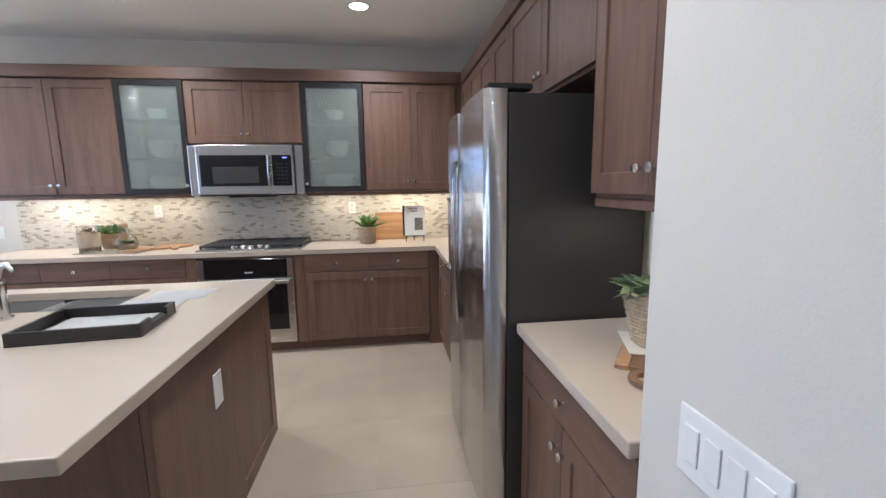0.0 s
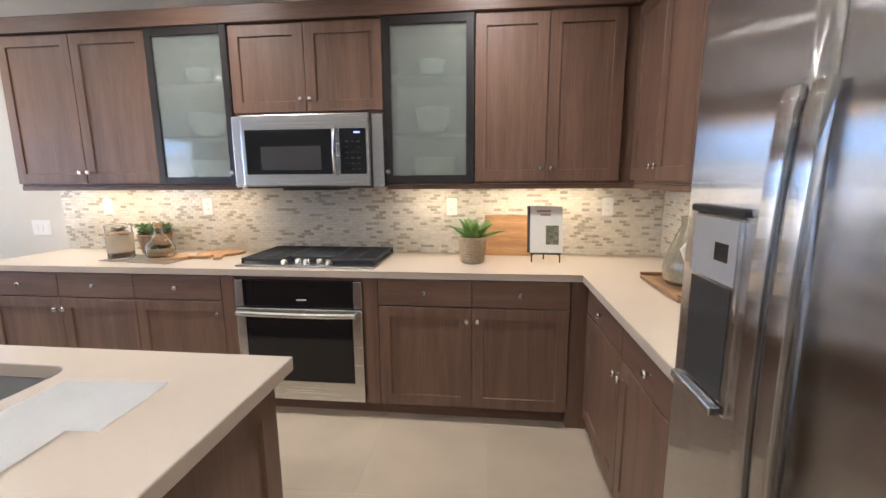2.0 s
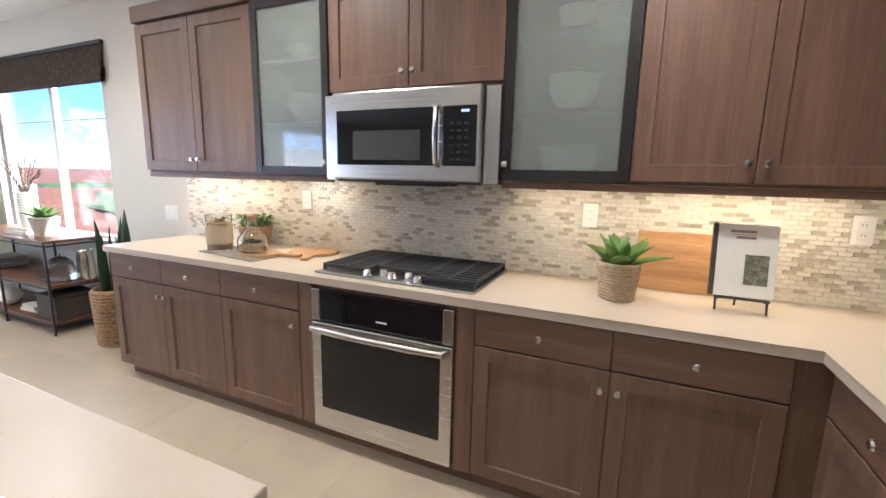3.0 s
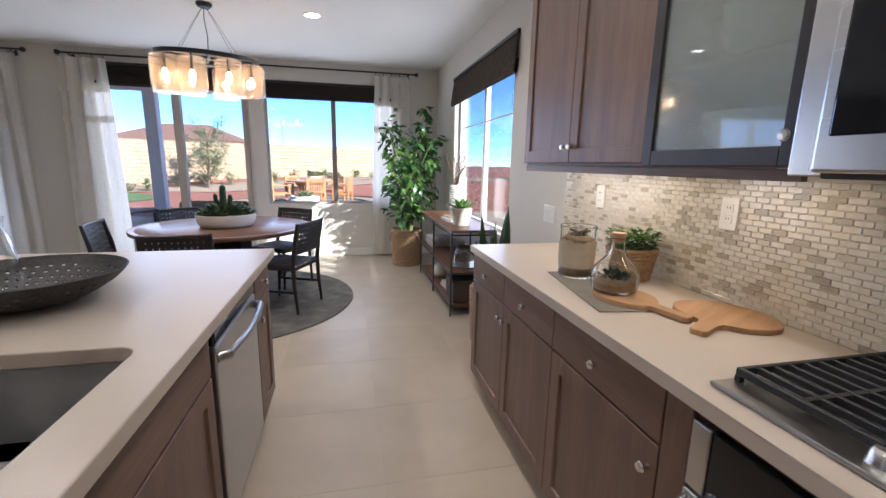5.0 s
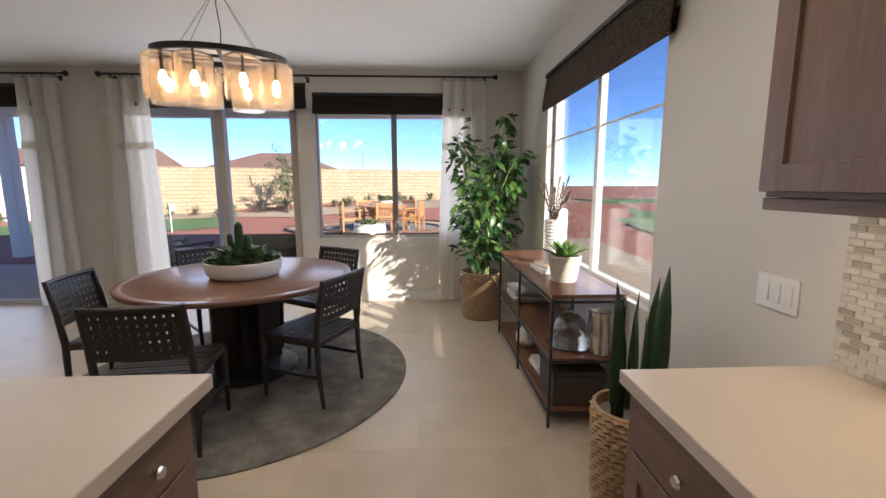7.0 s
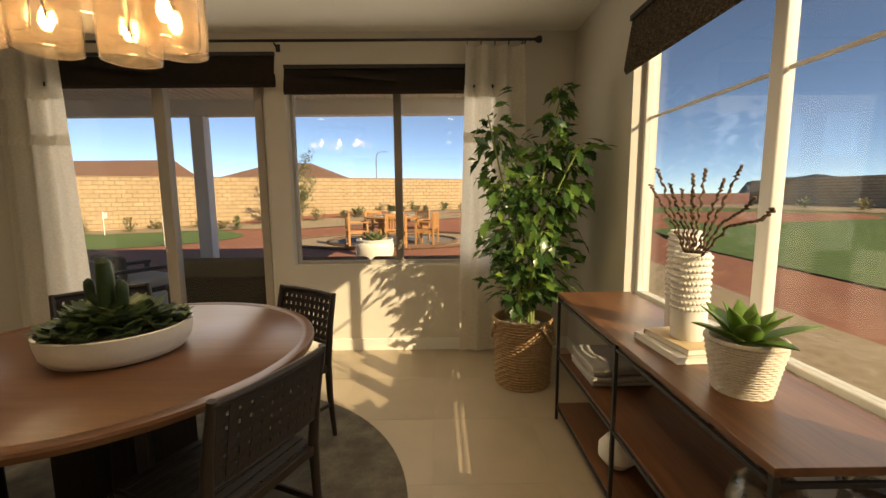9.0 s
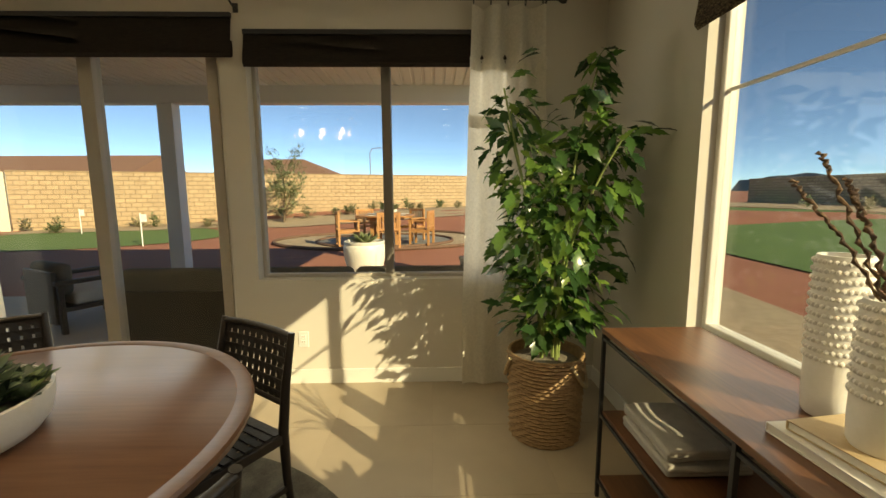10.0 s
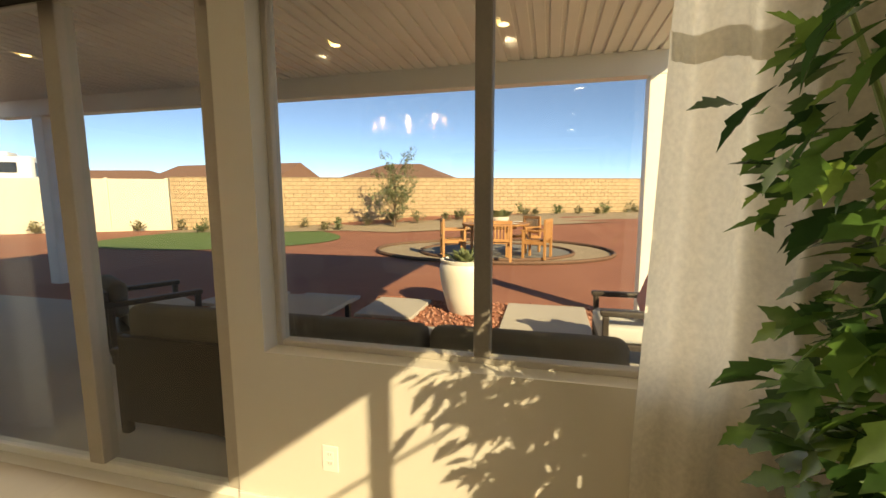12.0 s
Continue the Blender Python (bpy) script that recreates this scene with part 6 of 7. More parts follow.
part("handle", tube([(-0.052, 0.04, 0.205), (-0.085, 0.075, 0.215), (-0.105, 0.09, 0.175), (-0.092, 0.075, 0.130), (-0.062, 0.045, 0.115)], 0.0125, 10), CERAMIC, pc, smooth=True)

# boards on the counter beside the refrigerator
sb = thing("striped_board", pose(0.894, 1.255, CT, 0, 0, -37.5), "striped wooden serving board with a ring handle under the plant", "cutting board")
for k in range(5):
    part("strip", box(0.001 + 0.04 * k, 0.0395 + 0.04 * k, 0.0, 0.36, 0.0, 0.016, 0.0025, seg=1), WALNUT if k in (1, 3) else PALE_WOOD, sb)
part("handle", lathe([(0.034, 0.002), (0.056, 0.002), (0.058, 0.008), (0.056, 0.014), (0.034, 0.014), (0.032, 0.008), (0.034, 0.002)], 32, caps=False), WALNUT, sb, "walnut ring handle", True, Matrix.Translation((0.10, -0.052, 0.0)))
solid("napkin", box(-0.105, 0.105, -0.10, 0.10, 0.0, 0.0035, 0.001, seg=1), PAPER, "white cloth napkin under the plant", "napkin", m=pose(1.105, 1.365, CT + 0.0165, 0, 0, -20))
solid("wooden_ring", tube([(0.052 * math.cos(2 * math.pi * k / 24), 0.052 * math.sin(2 * math.pi * k / 24), 0.010) for k in range(25)], 0.010, 8), PALE_WOOD, "turned wooden ring lying on the counter", "ring", smooth=True, m=pose(0.96, 1.10, CT))

# ---- things on the island ----
ty = thing("document_tray", pose(-0.868, 1.905, CT, 0, 0, 5), "black open tray holding white papers", "tray")
TW, TD = 0.42, 0.315
part("bottom", box(-TW / 2, TW / 2, -TD / 2, TD / 2, 0, 0.006), ESPRESSO, ty)
for a, b, c, d, hh in ((-TW / 2, TW / 2, -TD / 2, -TD / 2 + 0.014, 0.05), (-TW / 2, TW / 2, TD / 2 - 0.014, TD / 2, 0.05), (-TW / 2, -TW / 2 + 0.014, -TD / 2 + 0.0145, TD / 2 - 0.0145, 0.05), (TW / 2 - 0.014, TW / 2, -TD / 2 + 0.0145, -0.07, 0.05), (TW / 2 - 0.014, TW / 2, 0.07, TD / 2 - 0.0145, 0.05), (TW / 2 - 0.014, TW / 2, -0.0695, 0.0695, 0.022)):
    part("side", box(a, b, c, d, 0.0061, hh, 0.002), ESPRESSO, ty)


def sheet(m, w, h, label):
    n = 8
    bm = bmesh.new()
    g = [[bm.verts.new((w * (i / n - 0.5), h * (j / n - 0.5), 0.0008 + 0.0012 * math.sin(i * 0.9 + j * 0.5) ** 2)) for j in range(n + 1)] for i in range(n + 1)]
    for i in range(n):
        for j in range(n):
            bm.faces.new((g[i][j], g[i + 1][j], g[i + 1][j + 1], g[i][j + 1]))
    bmesh.ops.solidify(bm, geom=bm.faces, thickness=-0.0004)
    return solid("paper_sheet", bm, SHEET, label, "paper", group="papers on the island", smooth=True, m=m)


SHEET = noisy("office_paper", [(0.3, (0.76, 0.76, 0.75)), (0.7, (0.82, 0.82, 0.81))], 4.0, 0.85, relief=0.0)
sheet(pose(-0.80, 2.40, CT + 0.0006, 0, 0, 3), 0.29, 0.216, "white printed sheet lying on the island counter")
sheet(pose(-0.85, 2.20, CT + 0.0042, 0, 0, 4), 0.28, 0.216, "white sheet overlapping another on the island")
sheet(pose(-0.88, 1.90, CT + 0.0075, 0, 0, 6), 0.33, 0.25, "stack of white papers in the black tray")
sheet(pose(-0.875, 1.91, CT + 0.0110, 0, 0, 3), 0.33, 0.25, "white paper on the stack in the tray")
db = thing("fruit_bowl", pose(-2.25, 2.08, CT), "wide dark pierced metal bowl on the island", "bowl")
DARKM = noisy("dark_hammered_metal", [(0.3, (0.022, 0.020, 0.019)), (0.7, (0.055, 0.050, 0.047))], 22.0, 0.55, 0.3, relief=0.8)
bm = bmesh.new()
n, rings = 120, [(0.10, 0.0), (0.135, 0.010), (0.165, 0.023), (0.175, 0.029), (0.190, 0.037), (0.200, 0.043), (0.215, 0.053), (0.224, 0.059), (0.239, 0.070), (0.247, 0.077), (0.264, 0.096), (0.273, 0.109)]
g = [[bm.verts.new((r * math.cos(2 * math.pi * k / n), r * math.sin(2 * math.pi * k / n), z)) for k in range(n)] for r, z in rings]
bm.faces.new(g[0])
for i, (a, b) in enumerate(zip(g, g[1:])):
    for k in range(n):
        if i in (2, 4, 6, 8) and (k + i // 2) % 3 == 0 and rnd.random() < 0.8:
            continue
        bm.faces.new((a[k], a[(k + 1) % n], b[(k + 1) % n], b[k]))
bmesh.ops.recalc_face_normals(bm, faces=bm.faces)
bmesh.ops.solidify(bm, geom=bm.faces, thickness=0.005)
part("shell", bm, DARKM, db, "hammered dark metal with pierced holes")
solid("glass_vase", lathe([(0.0, 0.0), (0.05, 0.0), (0.062, 0.02), (0.066, 0.12), (0.05, 0.20), (0.040, 0.25), (0.046, 0.28), (0.042, 0.28), (0.036, 0.25), (0.046, 0.20), (0.062, 0.12), (0.058, 0.022), (0.0, 0.012)], 36, caps=False), CLEAR, "clear glass vase standing on the island", "vase", smooth=True, m=pose(-2.27, 1.98, CT + 0.006))


# ---- outside: ground, patio, walls ----
def patch(name, outline, z, mat, label, category, thick=0.05):
    return solid(name, slab(outline, z - thick, z), mat, label, category, "structure")


RED = noisy("red_granite", [(0.25, (0.22, 0.085, 0.055)), (0.5, (0.29, 0.115, 0.075)), (0.75, (0.35, 0.15, 0.10))], 0.6, 0.95, fine=60.0, relief=0.8)
SAND = noisy("tan_gravel", [(0.25, (0.22, 0.165, 0.11)), (0.5, (0.33, 0.26, 0.18)), (0.75, (0.44, 0.36, 0.26))], 8.0, 0.95, fine=40.0, relief=1.0)
TURF = noisy("putting_turf", [(0.25, (0.065, 0.12, 0.035)), (0.5, (0.085, 0.155, 0.046)), (0.75, (0.11, 0.18, 0.058))], 1.2, 0.9, fine=180.0, relief=0.8)
CONCRETE = noisy("patio_concrete", [(0.25, (0.38, 0.35, 0.31)), (0.75, (0.48, 0.45, 0.40))], 2.0, 0.85, fine=70.0, relief=0.3)
SLATE = noisy("grey_gravel", [(0.25, (0.13, 0.13, 0.125)), (0.75, (0.25, 0.25, 0.24))], 20.0, 0.95, fine=70.0, relief=1.0)


def land(x, y):
    """Height of the garden: flat by the house, a low bank along the far wall."""
    u = min(1.0, max(0.0, (-x - 19.0 + 0.35 * y) / 9.0))
    return -0.13 + 0.62 * u * u * (3 - 2 * u)


bm = bmesh.new()
xs = [60, 20, 4, -6, -9, -12, -15, -17, -18, -19, -20, -21, -22, -23, -24, -25, -26, -28, -30, -33, -36, -60, -200, -900]
ys = [-600, -120, -60, -40, -30, -24, -20, -17, -14, -12, -10, -8, -6, -4, -2, 0, 2, 4, 6, 8, 11, 15, 20, 30, 60, 120, 600]
grid = [[bm.verts.new((x, y, land(x, y) if x > -50 else 0.3)) for y in ys] for x in xs]
for i in range(len(xs) - 1):
    for j in range(len(ys) - 1):
        bm.faces.new((grid[i][j], grid[i][j + 1], grid[i + 1][j + 1], grid[i + 1][j]))
bmesh.ops.recalc_face_normals(bm, faces=bm.faces)
if sum(f.normal.z for f in bm.faces) < 0:
    bmesh.ops.reverse_faces(bm, faces=bm.faces)
solid("ground", bm, RED, "red decomposed granite garden ground", "ground", "structure", smooth=True)
patch("patio", [(-10.2, -6.0), (WEST - 0.17, -6.0), (WEST - 0.17, 4.9), (-10.2, 4.9)], -0.045, CONCRETE, "pale concrete patio slab under the roof", "patio", 0.12)


def drape(name, outline, lift, mat, label, category):
    bm = bmesh.new()
    cx, cy = sum(p[0] for p in outline) / len(outline), sum(p[1] for p in outline) / len(outline)
    rings = [[bm.verts.new((cx + (x - cx) * f, cy + (y - cy) * f, land(cx + (x - cx) * f, cy + (y - cy) * f) + lift)) for x, y in outline] for f in (1.0, 0.75, 0.5, 0.25)]
    n = len(outline)
    for a, b in zip(rings, rings[1:]):
        for k in range(n):
            bm.faces.new((a[k], a[(k + 1) % n], b[(k + 1) % n], b[k]))
    bm.faces.new(rings[-1])
    bmesh.ops.recalc_face_normals(bm, faces=bm.faces)
    if sum(f.normal.z for f in bm.faces) < 0:
        bmesh.ops.reverse_faces(bm, faces=bm.faces)
    return solid(name, bm, mat, label, category, "structure", smooth=True)


def blob(cx, cy, rx, ry, wob, seed, n=48, turn=0.0):
    rnd = random.Random(seed)
    ph = [rnd.uniform(0, 6.28) for _ in range(3)]
    o = []
    for k in range(n):
        a = 2 * math.pi * k / n
        f = 1 + wob * (0.6 * math.sin(2 * a + ph[0]) + 0.4 * math.sin(3 * a + ph[1]))
        x, y = rx * f * math.cos(a), ry * f * math.sin(a)
        c, s = math.cos(turn), math.sin(turn)
        o.append((cx + c * x - s * y, cy + s * x + c * y))
    return o


drape("putting_green", blob(-19.3, -8.8, 3.6, 4.6, 0.10, 3), 0.02, TURF, "green artificial putting turf", "lawn")
drape("gravel_ring", oval(2.35, 3.3, 48, -17.6, 1.6), 0.02, SAND, "tan gravel bed round the dining circle", "garden bed")
drape("gravel_circle", oval(1.7, 2.1, 40, -17.4, 1.75), 0.04, SLATE, "grey gravel circle under the outdoor table", "garden bed")
drape("planting_bed", [(-31.0, 14), (-25.6, 13.0), (-23.5, 5.0), (-22.6, 0), (-22.0, -3), (-22.6, -5.5), (-21.8, -9), (-20.5, -13.5), (-23.0, -13.5), (-33.0, 6)], 0.03, SAND, "tan gravel planting bed along the block wall", "garden bed")
drape("side_gravel", [(-14, 4.95), (4, 4.9), (6, 7.6), (-8, 7.7), (-14, 8.2)], 0.02, SAND, "tan gravel strip beside the house", "garden bed")
drape("side_turf", [(-30, 12.5), (-14, 10.4), (8, 9.6), (20, 12), (20, 19), (-22, 21), (-30, 19)], 0.03, TURF, "bright green artificial turf", "lawn")
drape("side_bed", [(-34, 20), (-24, 21.5), (24, 19.5), (40, 27.8), (-36, 27.8)], 0.03, SAND, "tan gravel bed along the far wall", "garden bed")


def block_material(name, base, joint, bw, bh):
    m, t, b = material(name, 0.9)
    c = t.nodes.new("ShaderNodeTexCoord")
    br = node(t, "ShaderNodeTexBrick", Scale=1.0)
    br.inputs["Brick Width"].default_value, br.inputs["Row Height"].default_value, br.inputs["Mortar Size"].default_value = bw, bh, 0.022
    br.inputs["Color1"].default_value, br.inputs["Color2"].default_value, br.inputs["Mortar"].default_value = (*base, 1), (*[v * 0.86 for v in base], 1), (*joint, 1)
    mp = t.nodes.new("ShaderNodeMapping")
    mp.inputs["Rotation"].default_value = (radians(90), 0, 0)
    t.links.new(c.outputs["Object"], mp.inputs["Vector"])
    t.links.new(mp.outputs[0], br.inputs["Vector"])
    n = node(t, "ShaderNodeTexNoise", Scale=3.0, Detail=5.0)
    t.links.new(c.outputs["Object"], n.inputs["Vector"])
    mix = t.nodes.new("ShaderNodeMix")
    mix.data_type, mix.blend_type = "RGBA", "MULTIPLY"
    mix.inputs["Factor"].default_value = 1.0
    t.links.new(br.outputs["Color"], mix.inputs[6])
    t.links.new(ramp(t, n.outputs[0], [(0.3, (0.85, 0.85, 0.85)), (0.7, (1, 1, 1))]), mix.inputs[7])
    t.links.new(mix.outputs[2], b.inputs["Base Color"])
    bump(t, b, br.outputs["Fac"], -0.4, 0.02)
    return m


BLOCK = block_material("slump_block", (0.50, 0.365, 0.225), (0.27, 0.195, 0.12), 0.42, 0.20)
STUCCO = noisy("cream_fence", [(0.3, (0.56, 0.52, 0.42)), (0.7, (0.63, 0.59, 0.48))], 1.0, 0.8, fine=80.0, relief=0.2)


def garden_wall(name, p, q, z0, z1, mat, label, cap=True, panel=0.0):
    d = Vector((q[0] - p[0], q[1] - p[1]))
    root = thing(name, pose(p[0], p[1], 0, 0, 0, math.degrees(math.atan2(d.y, d.x))), label, "garden wall", kind="structure")
    part("wall", box(0, d.length, -0.1, 0.1, z0, z1), mat, root)
    if cap:
        part("coping", box(-0.02, d.length + 0.02, -0.13, 0.13, z1, z1 + 0.06, 0.01), mat, root)
    k = 0.0
    while panel and k <= d.length:
        part("post", box(k - 0.07, k + 0.07, -0.13, 0.13, z0, z1 + 0.05, 0.01), mat, root)
        k += panel
    return root


garden_wall("garden_wall", (-22.3, -14.5), (-33.5, 12.0), -0.2, 2.36, BLOCK, "tan slump-block garden wall in full sun")
garden_wall("garden_wall", (40, 29), (-38, 29), -0.2, 2.3, BLOCK, "tan block wall along the side yard")
garden_wall("garden_fence", (-22.2, -14.6), (-14.5, -26.0), -0.2, 2.30, STUCCO, "cream panel fence with square posts", False, 2.4)

# patio roof
PATIO = noisy("patio_ceiling", [(0.3, (0.80, 0.77, 0.70)), (0.7, (0.85, 0.82, 0.75))], 2.0, 0.6)
roof = thing("patio_roof", pose(0, 0, 0), "cream patio roof with ribbed ceiling, beam and posts", "patio cover", kind="structure")
part("deck", box(-11.2, WEST - 0.172, -6.2, 4.75, 3.11, 3.21), PATIO, roof)
for k in range(72):
    part("rib", box(-11.04, WEST - 0.175, -6.15 + k * 0.15, -6.15 + k * 0.15 + 0.108, 3.082, 3.11, 0.006, seg=1), PATIO, roof)
part("beam", box(-11.25, -11.05, -6.2, 4.78, 2.82, 3.10, 0.01), TRIM, roof)
part("fascia", box(-11.3, -11.251, -6.25, 4.80, 2.84, 3.25, 0.005), TRIM, roof)
for py in (-5.2, -0.93, 4.38):
    part("post", box(-11.26, -11.04, py - 0.12, py + 0.12, -0.05, 2.819, 0.012), TRIM, roof)
PATIO_LENS = glow("patio_lens", (1.0, 0.80, 0.45), 1.5)
for x, y in ((-10.0, 0.9), (-9.9, 2.72), (-9.4, -2.7)):
    r = thing("patio_downlight", pose(x, y, 3.081), "recessed patio downlight, lit", "ceiling light", "patio downlights")
    part("lens", lathe([(0.0, -0.004), (0.045, -0.004), (0.052, -0.001), (0.0, -0.001)], 24), PATIO_LENS, r)


# ---- outside: things ----
FRAME_BRONZE = noisy("bronze_frame", [(0.3, (0.040, 0.032, 0.026)), (0.7, (0.065, 0.052, 0.043))], 12.0, 0.5, 0.3)
CUSHION = noisy("taupe_cushion", [(0.3, (0.10, 0.088, 0.070)), (0.7, (0.15, 0.132, 0.107))], 14.0, 0.95, fine=300.0, relief=0.6)
CUSHION_PALE = noisy("pale_cushion", [(0.3, (0.46, 0.46, 0.44)), (0.7, (0.56, 0.56, 0.53))], 14.0, 0.95, fine=300.0, relief=0.5)
PINK = noisy("pink_cushion", [(0.3, (0.48, 0.16, 0.16)), (0.7, (0.60, 0.24, 0.23))], 9.0, 0.95, fine=250.0, relief=0.5)
PZ = -0.0448


def outdoor_seat(m, w, back_mat, seat_mat, label, name="outdoor_sofa", cushions=3, lift=0.0):
    """A low outdoor seat: frame, arms, seat and back cushions; it faces +y."""
    root = thing(name, m, label, "sofa" if cushions > 1 else "armchair", "patio seats")
    for sx in (0, 1):
        x0 = 0.0 if sx == 0 else w - 0.07
        part("arm", box(x0, x0 + 0.07, 0.0, 0.80, 0.52, 0.57, 0.012), FRAME_BRONZE, root)
        for y in (0.02, 0.73):
            part("leg", box(x0 + 0.005, x0 + 0.065, y, y + 0.05, 0.0, 0.519, 0.008), FRAME_BRONZE, root)
    part("seat_deck", box(0.071, w - 0.071, 0.03, 0.78, 0.22, 0.27, 0.008), FRAME_BRONZE, root)
    part("back_frame", box(0.071, w - 0.071, 0.0, 0.045, 0.10, 0.66, 0.010), FRAME_BRONZE, root)
    cw = (w - 0.15) / cushions
    for k in range(cushions):
        x = 0.075 + k * cw
        part("seat_cushion", box(x + 0.004, x + cw - 0.004, 0.18, 0.79, 0.271, 0.42, 0.045, seg=4), seat_mat, root, smooth=True)
        part("back_cushion", box(x + 0.006, x + cw - 0.006, 0.048, 0.20, 0.40, 0.735 + lift, 0.06, seg=4), back_mat, root, smooth=True, m=pose(0, 0, 0, 0, 0, 0))
    return root


outdoor_seat(pose(-7.58, 0.55, PZ, 0, 0, 90), 3.1, CUSHION, CUSHION_PALE, "low taupe outdoor sofa with its back to the window", lift=0.10)
outdoor_seat(pose(-8.8, -1.3, PZ, 0, 0, 62), 0.80, CUSHION, CUSHION_PALE, "outdoor armchair with pale cushions under the patio roof", "outdoor_armchair", 1)
outdoor_seat(pose(-9.2, 4.42, PZ, 0, 0, 180), 0.80, CUSHION, CUSHION_PALE, "outdoor armchair with a pink pillow at the patio edge", "outdoor_armchair", 1)
solid("throw_pillow", box(-0.21, 0.21, -0.07, 0.07, -0.19, 0.19, 0.065, seg=4), PINK, "pink throw pillow on the outdoor armchair", "pillow", smooth=True, m=pose(-9.55, 4.09, PZ + 0.62, -14, 20, 0))
ct = thing("coffee_table", pose(-9.35, 0.55, PZ), "low outdoor coffee table with a pale top", "table")
part("tabletop", box(-0.38, 0.38, -0.62, 0.62, 0.38, 0.42, 0.01), CONCRETE, ct)
for sx in (-0.33, 0.33):
    for sy in (-0.56, 0.56):
        part("leg", box(sx - 0.025, sx + 0.025, sy - 0.025, sy + 0.025, 0.0, 0.379, 0.004), FRAME_BRONZE, ct)

# white planter with an agave, pale pavers and red rock
pot = thing("white_planter", pose(-11.22, 2.10, land(-11.22, 2.10)), "large round white planter with an agave beside the patio", "planter")
part("pot", lathe([(0.0, 0.0), (0.212, 0.0), (0.238, 0.027), (0.302, 0.27), (0.347, 0.495), (0.356, 0.594), (0.347, 0.657), (0.329, 0.689), (0.338, 0.707), (0.342, 0.738), (0.320, 0.743), (0.302, 0.72), (0.297, 0.648), (0.0, 0.63)], 44, caps=False), CERAMIC, pot, smooth=True)
part("soil", lathe([(0.0, 0.67), (0.302, 0.662), (0.0, 0.635)], 24, caps=False), SOIL, pot)
agave(pot, 0.65, 18, 0.32, SAGE, 0.9, 21)
REDROCK = varied("red_rock", [(0.0, (0.26, 0.10, 0.07)), (0.5, (0.36, 0.16, 0.11)), (1.0, (0.44, 0.24, 0.18))], 0.9, island=True, relief=0.3)
rr = random.Random(4)
v, f = [], []
for k in range(1500):
    x, y = rr.uniform(-11.75, -10.22), rr.uniform(0.6, 4.6)
    s = rr.uniform(0.015, 0.035)
    c = Vector((x, y, land(x, y) + s * 0.5))
    i = len(v)
    v += [c + Vector((s * rr.uniform(0.7, 1.2), 0, 0)), c + Vector((0, s * rr.uniform(0.7, 1.2), 0)), c + Vector((-s, 0, 0)), c + Vector((0, -s, 0)), c + Vector((0, 0, s * 0.8)), c + Vector((0, 0, -s))]
    f += [(i, i + 1, i + 4), (i + 1, i + 2, i + 4), (i + 2, i + 3, i + 4), (i + 3, i, i + 4), (i + 1, i, i + 5), (i + 2, i + 1, i + 5), (i + 3, i + 2, i + 5), (i, i + 3, i + 5)]
me = bpy.data.meshes.new("red_rock")
me.from_pydata([tuple(q) for q in v], [], f)
me.materials.append(REDROCK)
tagged(new("red_rock", me), "loose red lava rock round the planter", "gravel", "", "stuff")
for px, py, w, d in ((-11.08, 1.12, 0.95, 0.80), (-11.0, 3.18, 1.25, 1.05), (-11.08, -0.10, 0.95, 0.95), (-11.0, 4.45, 1.25, 1.0), (-11.08, -1.35, 0.95, 0.95)):
    solid("paver", box(-w / 2, w / 2, -d / 2, d / 2, 0, 0.05, 0.01), CONCRETE, "square pale concrete paver at the patio edge", "paver", "", "pavers", m=pose(px, py, -0.125))

# garden dining set
ox, oy = -16.6, 1.85
oz = land(ox, oy) + 0.045
gt = thing("garden_table", pose(ox, oy, oz), "round teak garden table", "table")
part("tabletop", lathe([(0.0, 0.80), (0.86, 0.80), (0.88, 0.82), (0.88, 0.84), (0.0, 0.845)], 44), TEAK, gt, smooth=True)
for k in range(4):
    a = radians(45 + 90 * k)
    part("leg", box(-0.045, 0.045, -0.045, 0.045, 0.0, 0.799, 0.006), TEAK, gt, m=Matrix.Translation((0.5 * math.cos(a), 0.5 * math.sin(a), 0)))
part("apron", lathe([(0.52, 0.70), (0.55, 0.70), (0.55, 0.798), (0.52, 0.798)], 32, caps=False), TEAK, gt)


def garden_chair():
    root = thing("garden_chair", pose(0, 0, 0), "slatted teak garden armchair", "chair", "garden chairs")
    w = 0.62
    for sx in (-1, 1):
        x = sx * (w / 2 - 0.03)
        part("leg", box(x - 0.03, x + 0.03, 0.24, 0.30, 0.0, 0.68, 0.005), TEAK, root)
        part("leg", box(x - 0.03, x + 0.03, -0.30, -0.24, 0.0, 0.98, 0.005), TEAK, root)
        part("armrest", box(x - 0.04, x + 0.04, -0.24, 0.34, 0.681, 0.715, 0.006), TEAK, root)
        part("side_rail", box(x - 0.02, x + 0.02, -0.239, 0.239, 0.36, 0.44, 0.004), TEAK, root)
    for k in range(6):
        y = -0.235 + 0.09 * k
        part("seat_slat", box(-w / 2 + 0.061, w / 2 - 0.061, y, y + 0.07, 0.442, 0.468, 0.003, seg=1), TEAK, root)
    part("top_rail", box(-w / 2 + 0.061, w / 2 - 0.061, -0.295, -0.25, 0.90, 0.98, 0.006), TEAK, root)
    part("bottom_rail", box(-w / 2 + 0.061, w / 2 - 0.061, -0.290, -0.25, 0.50, 0.56, 0.004), TEAK, root)
    for k in range(7):
        x = -0.225 + 0.075 * k
        part("back_slat", box(x - 0.018, x + 0.018, -0.284, -0.264, 0.561, 0.899, 0.003, seg=1), TEAK, root)
    return root


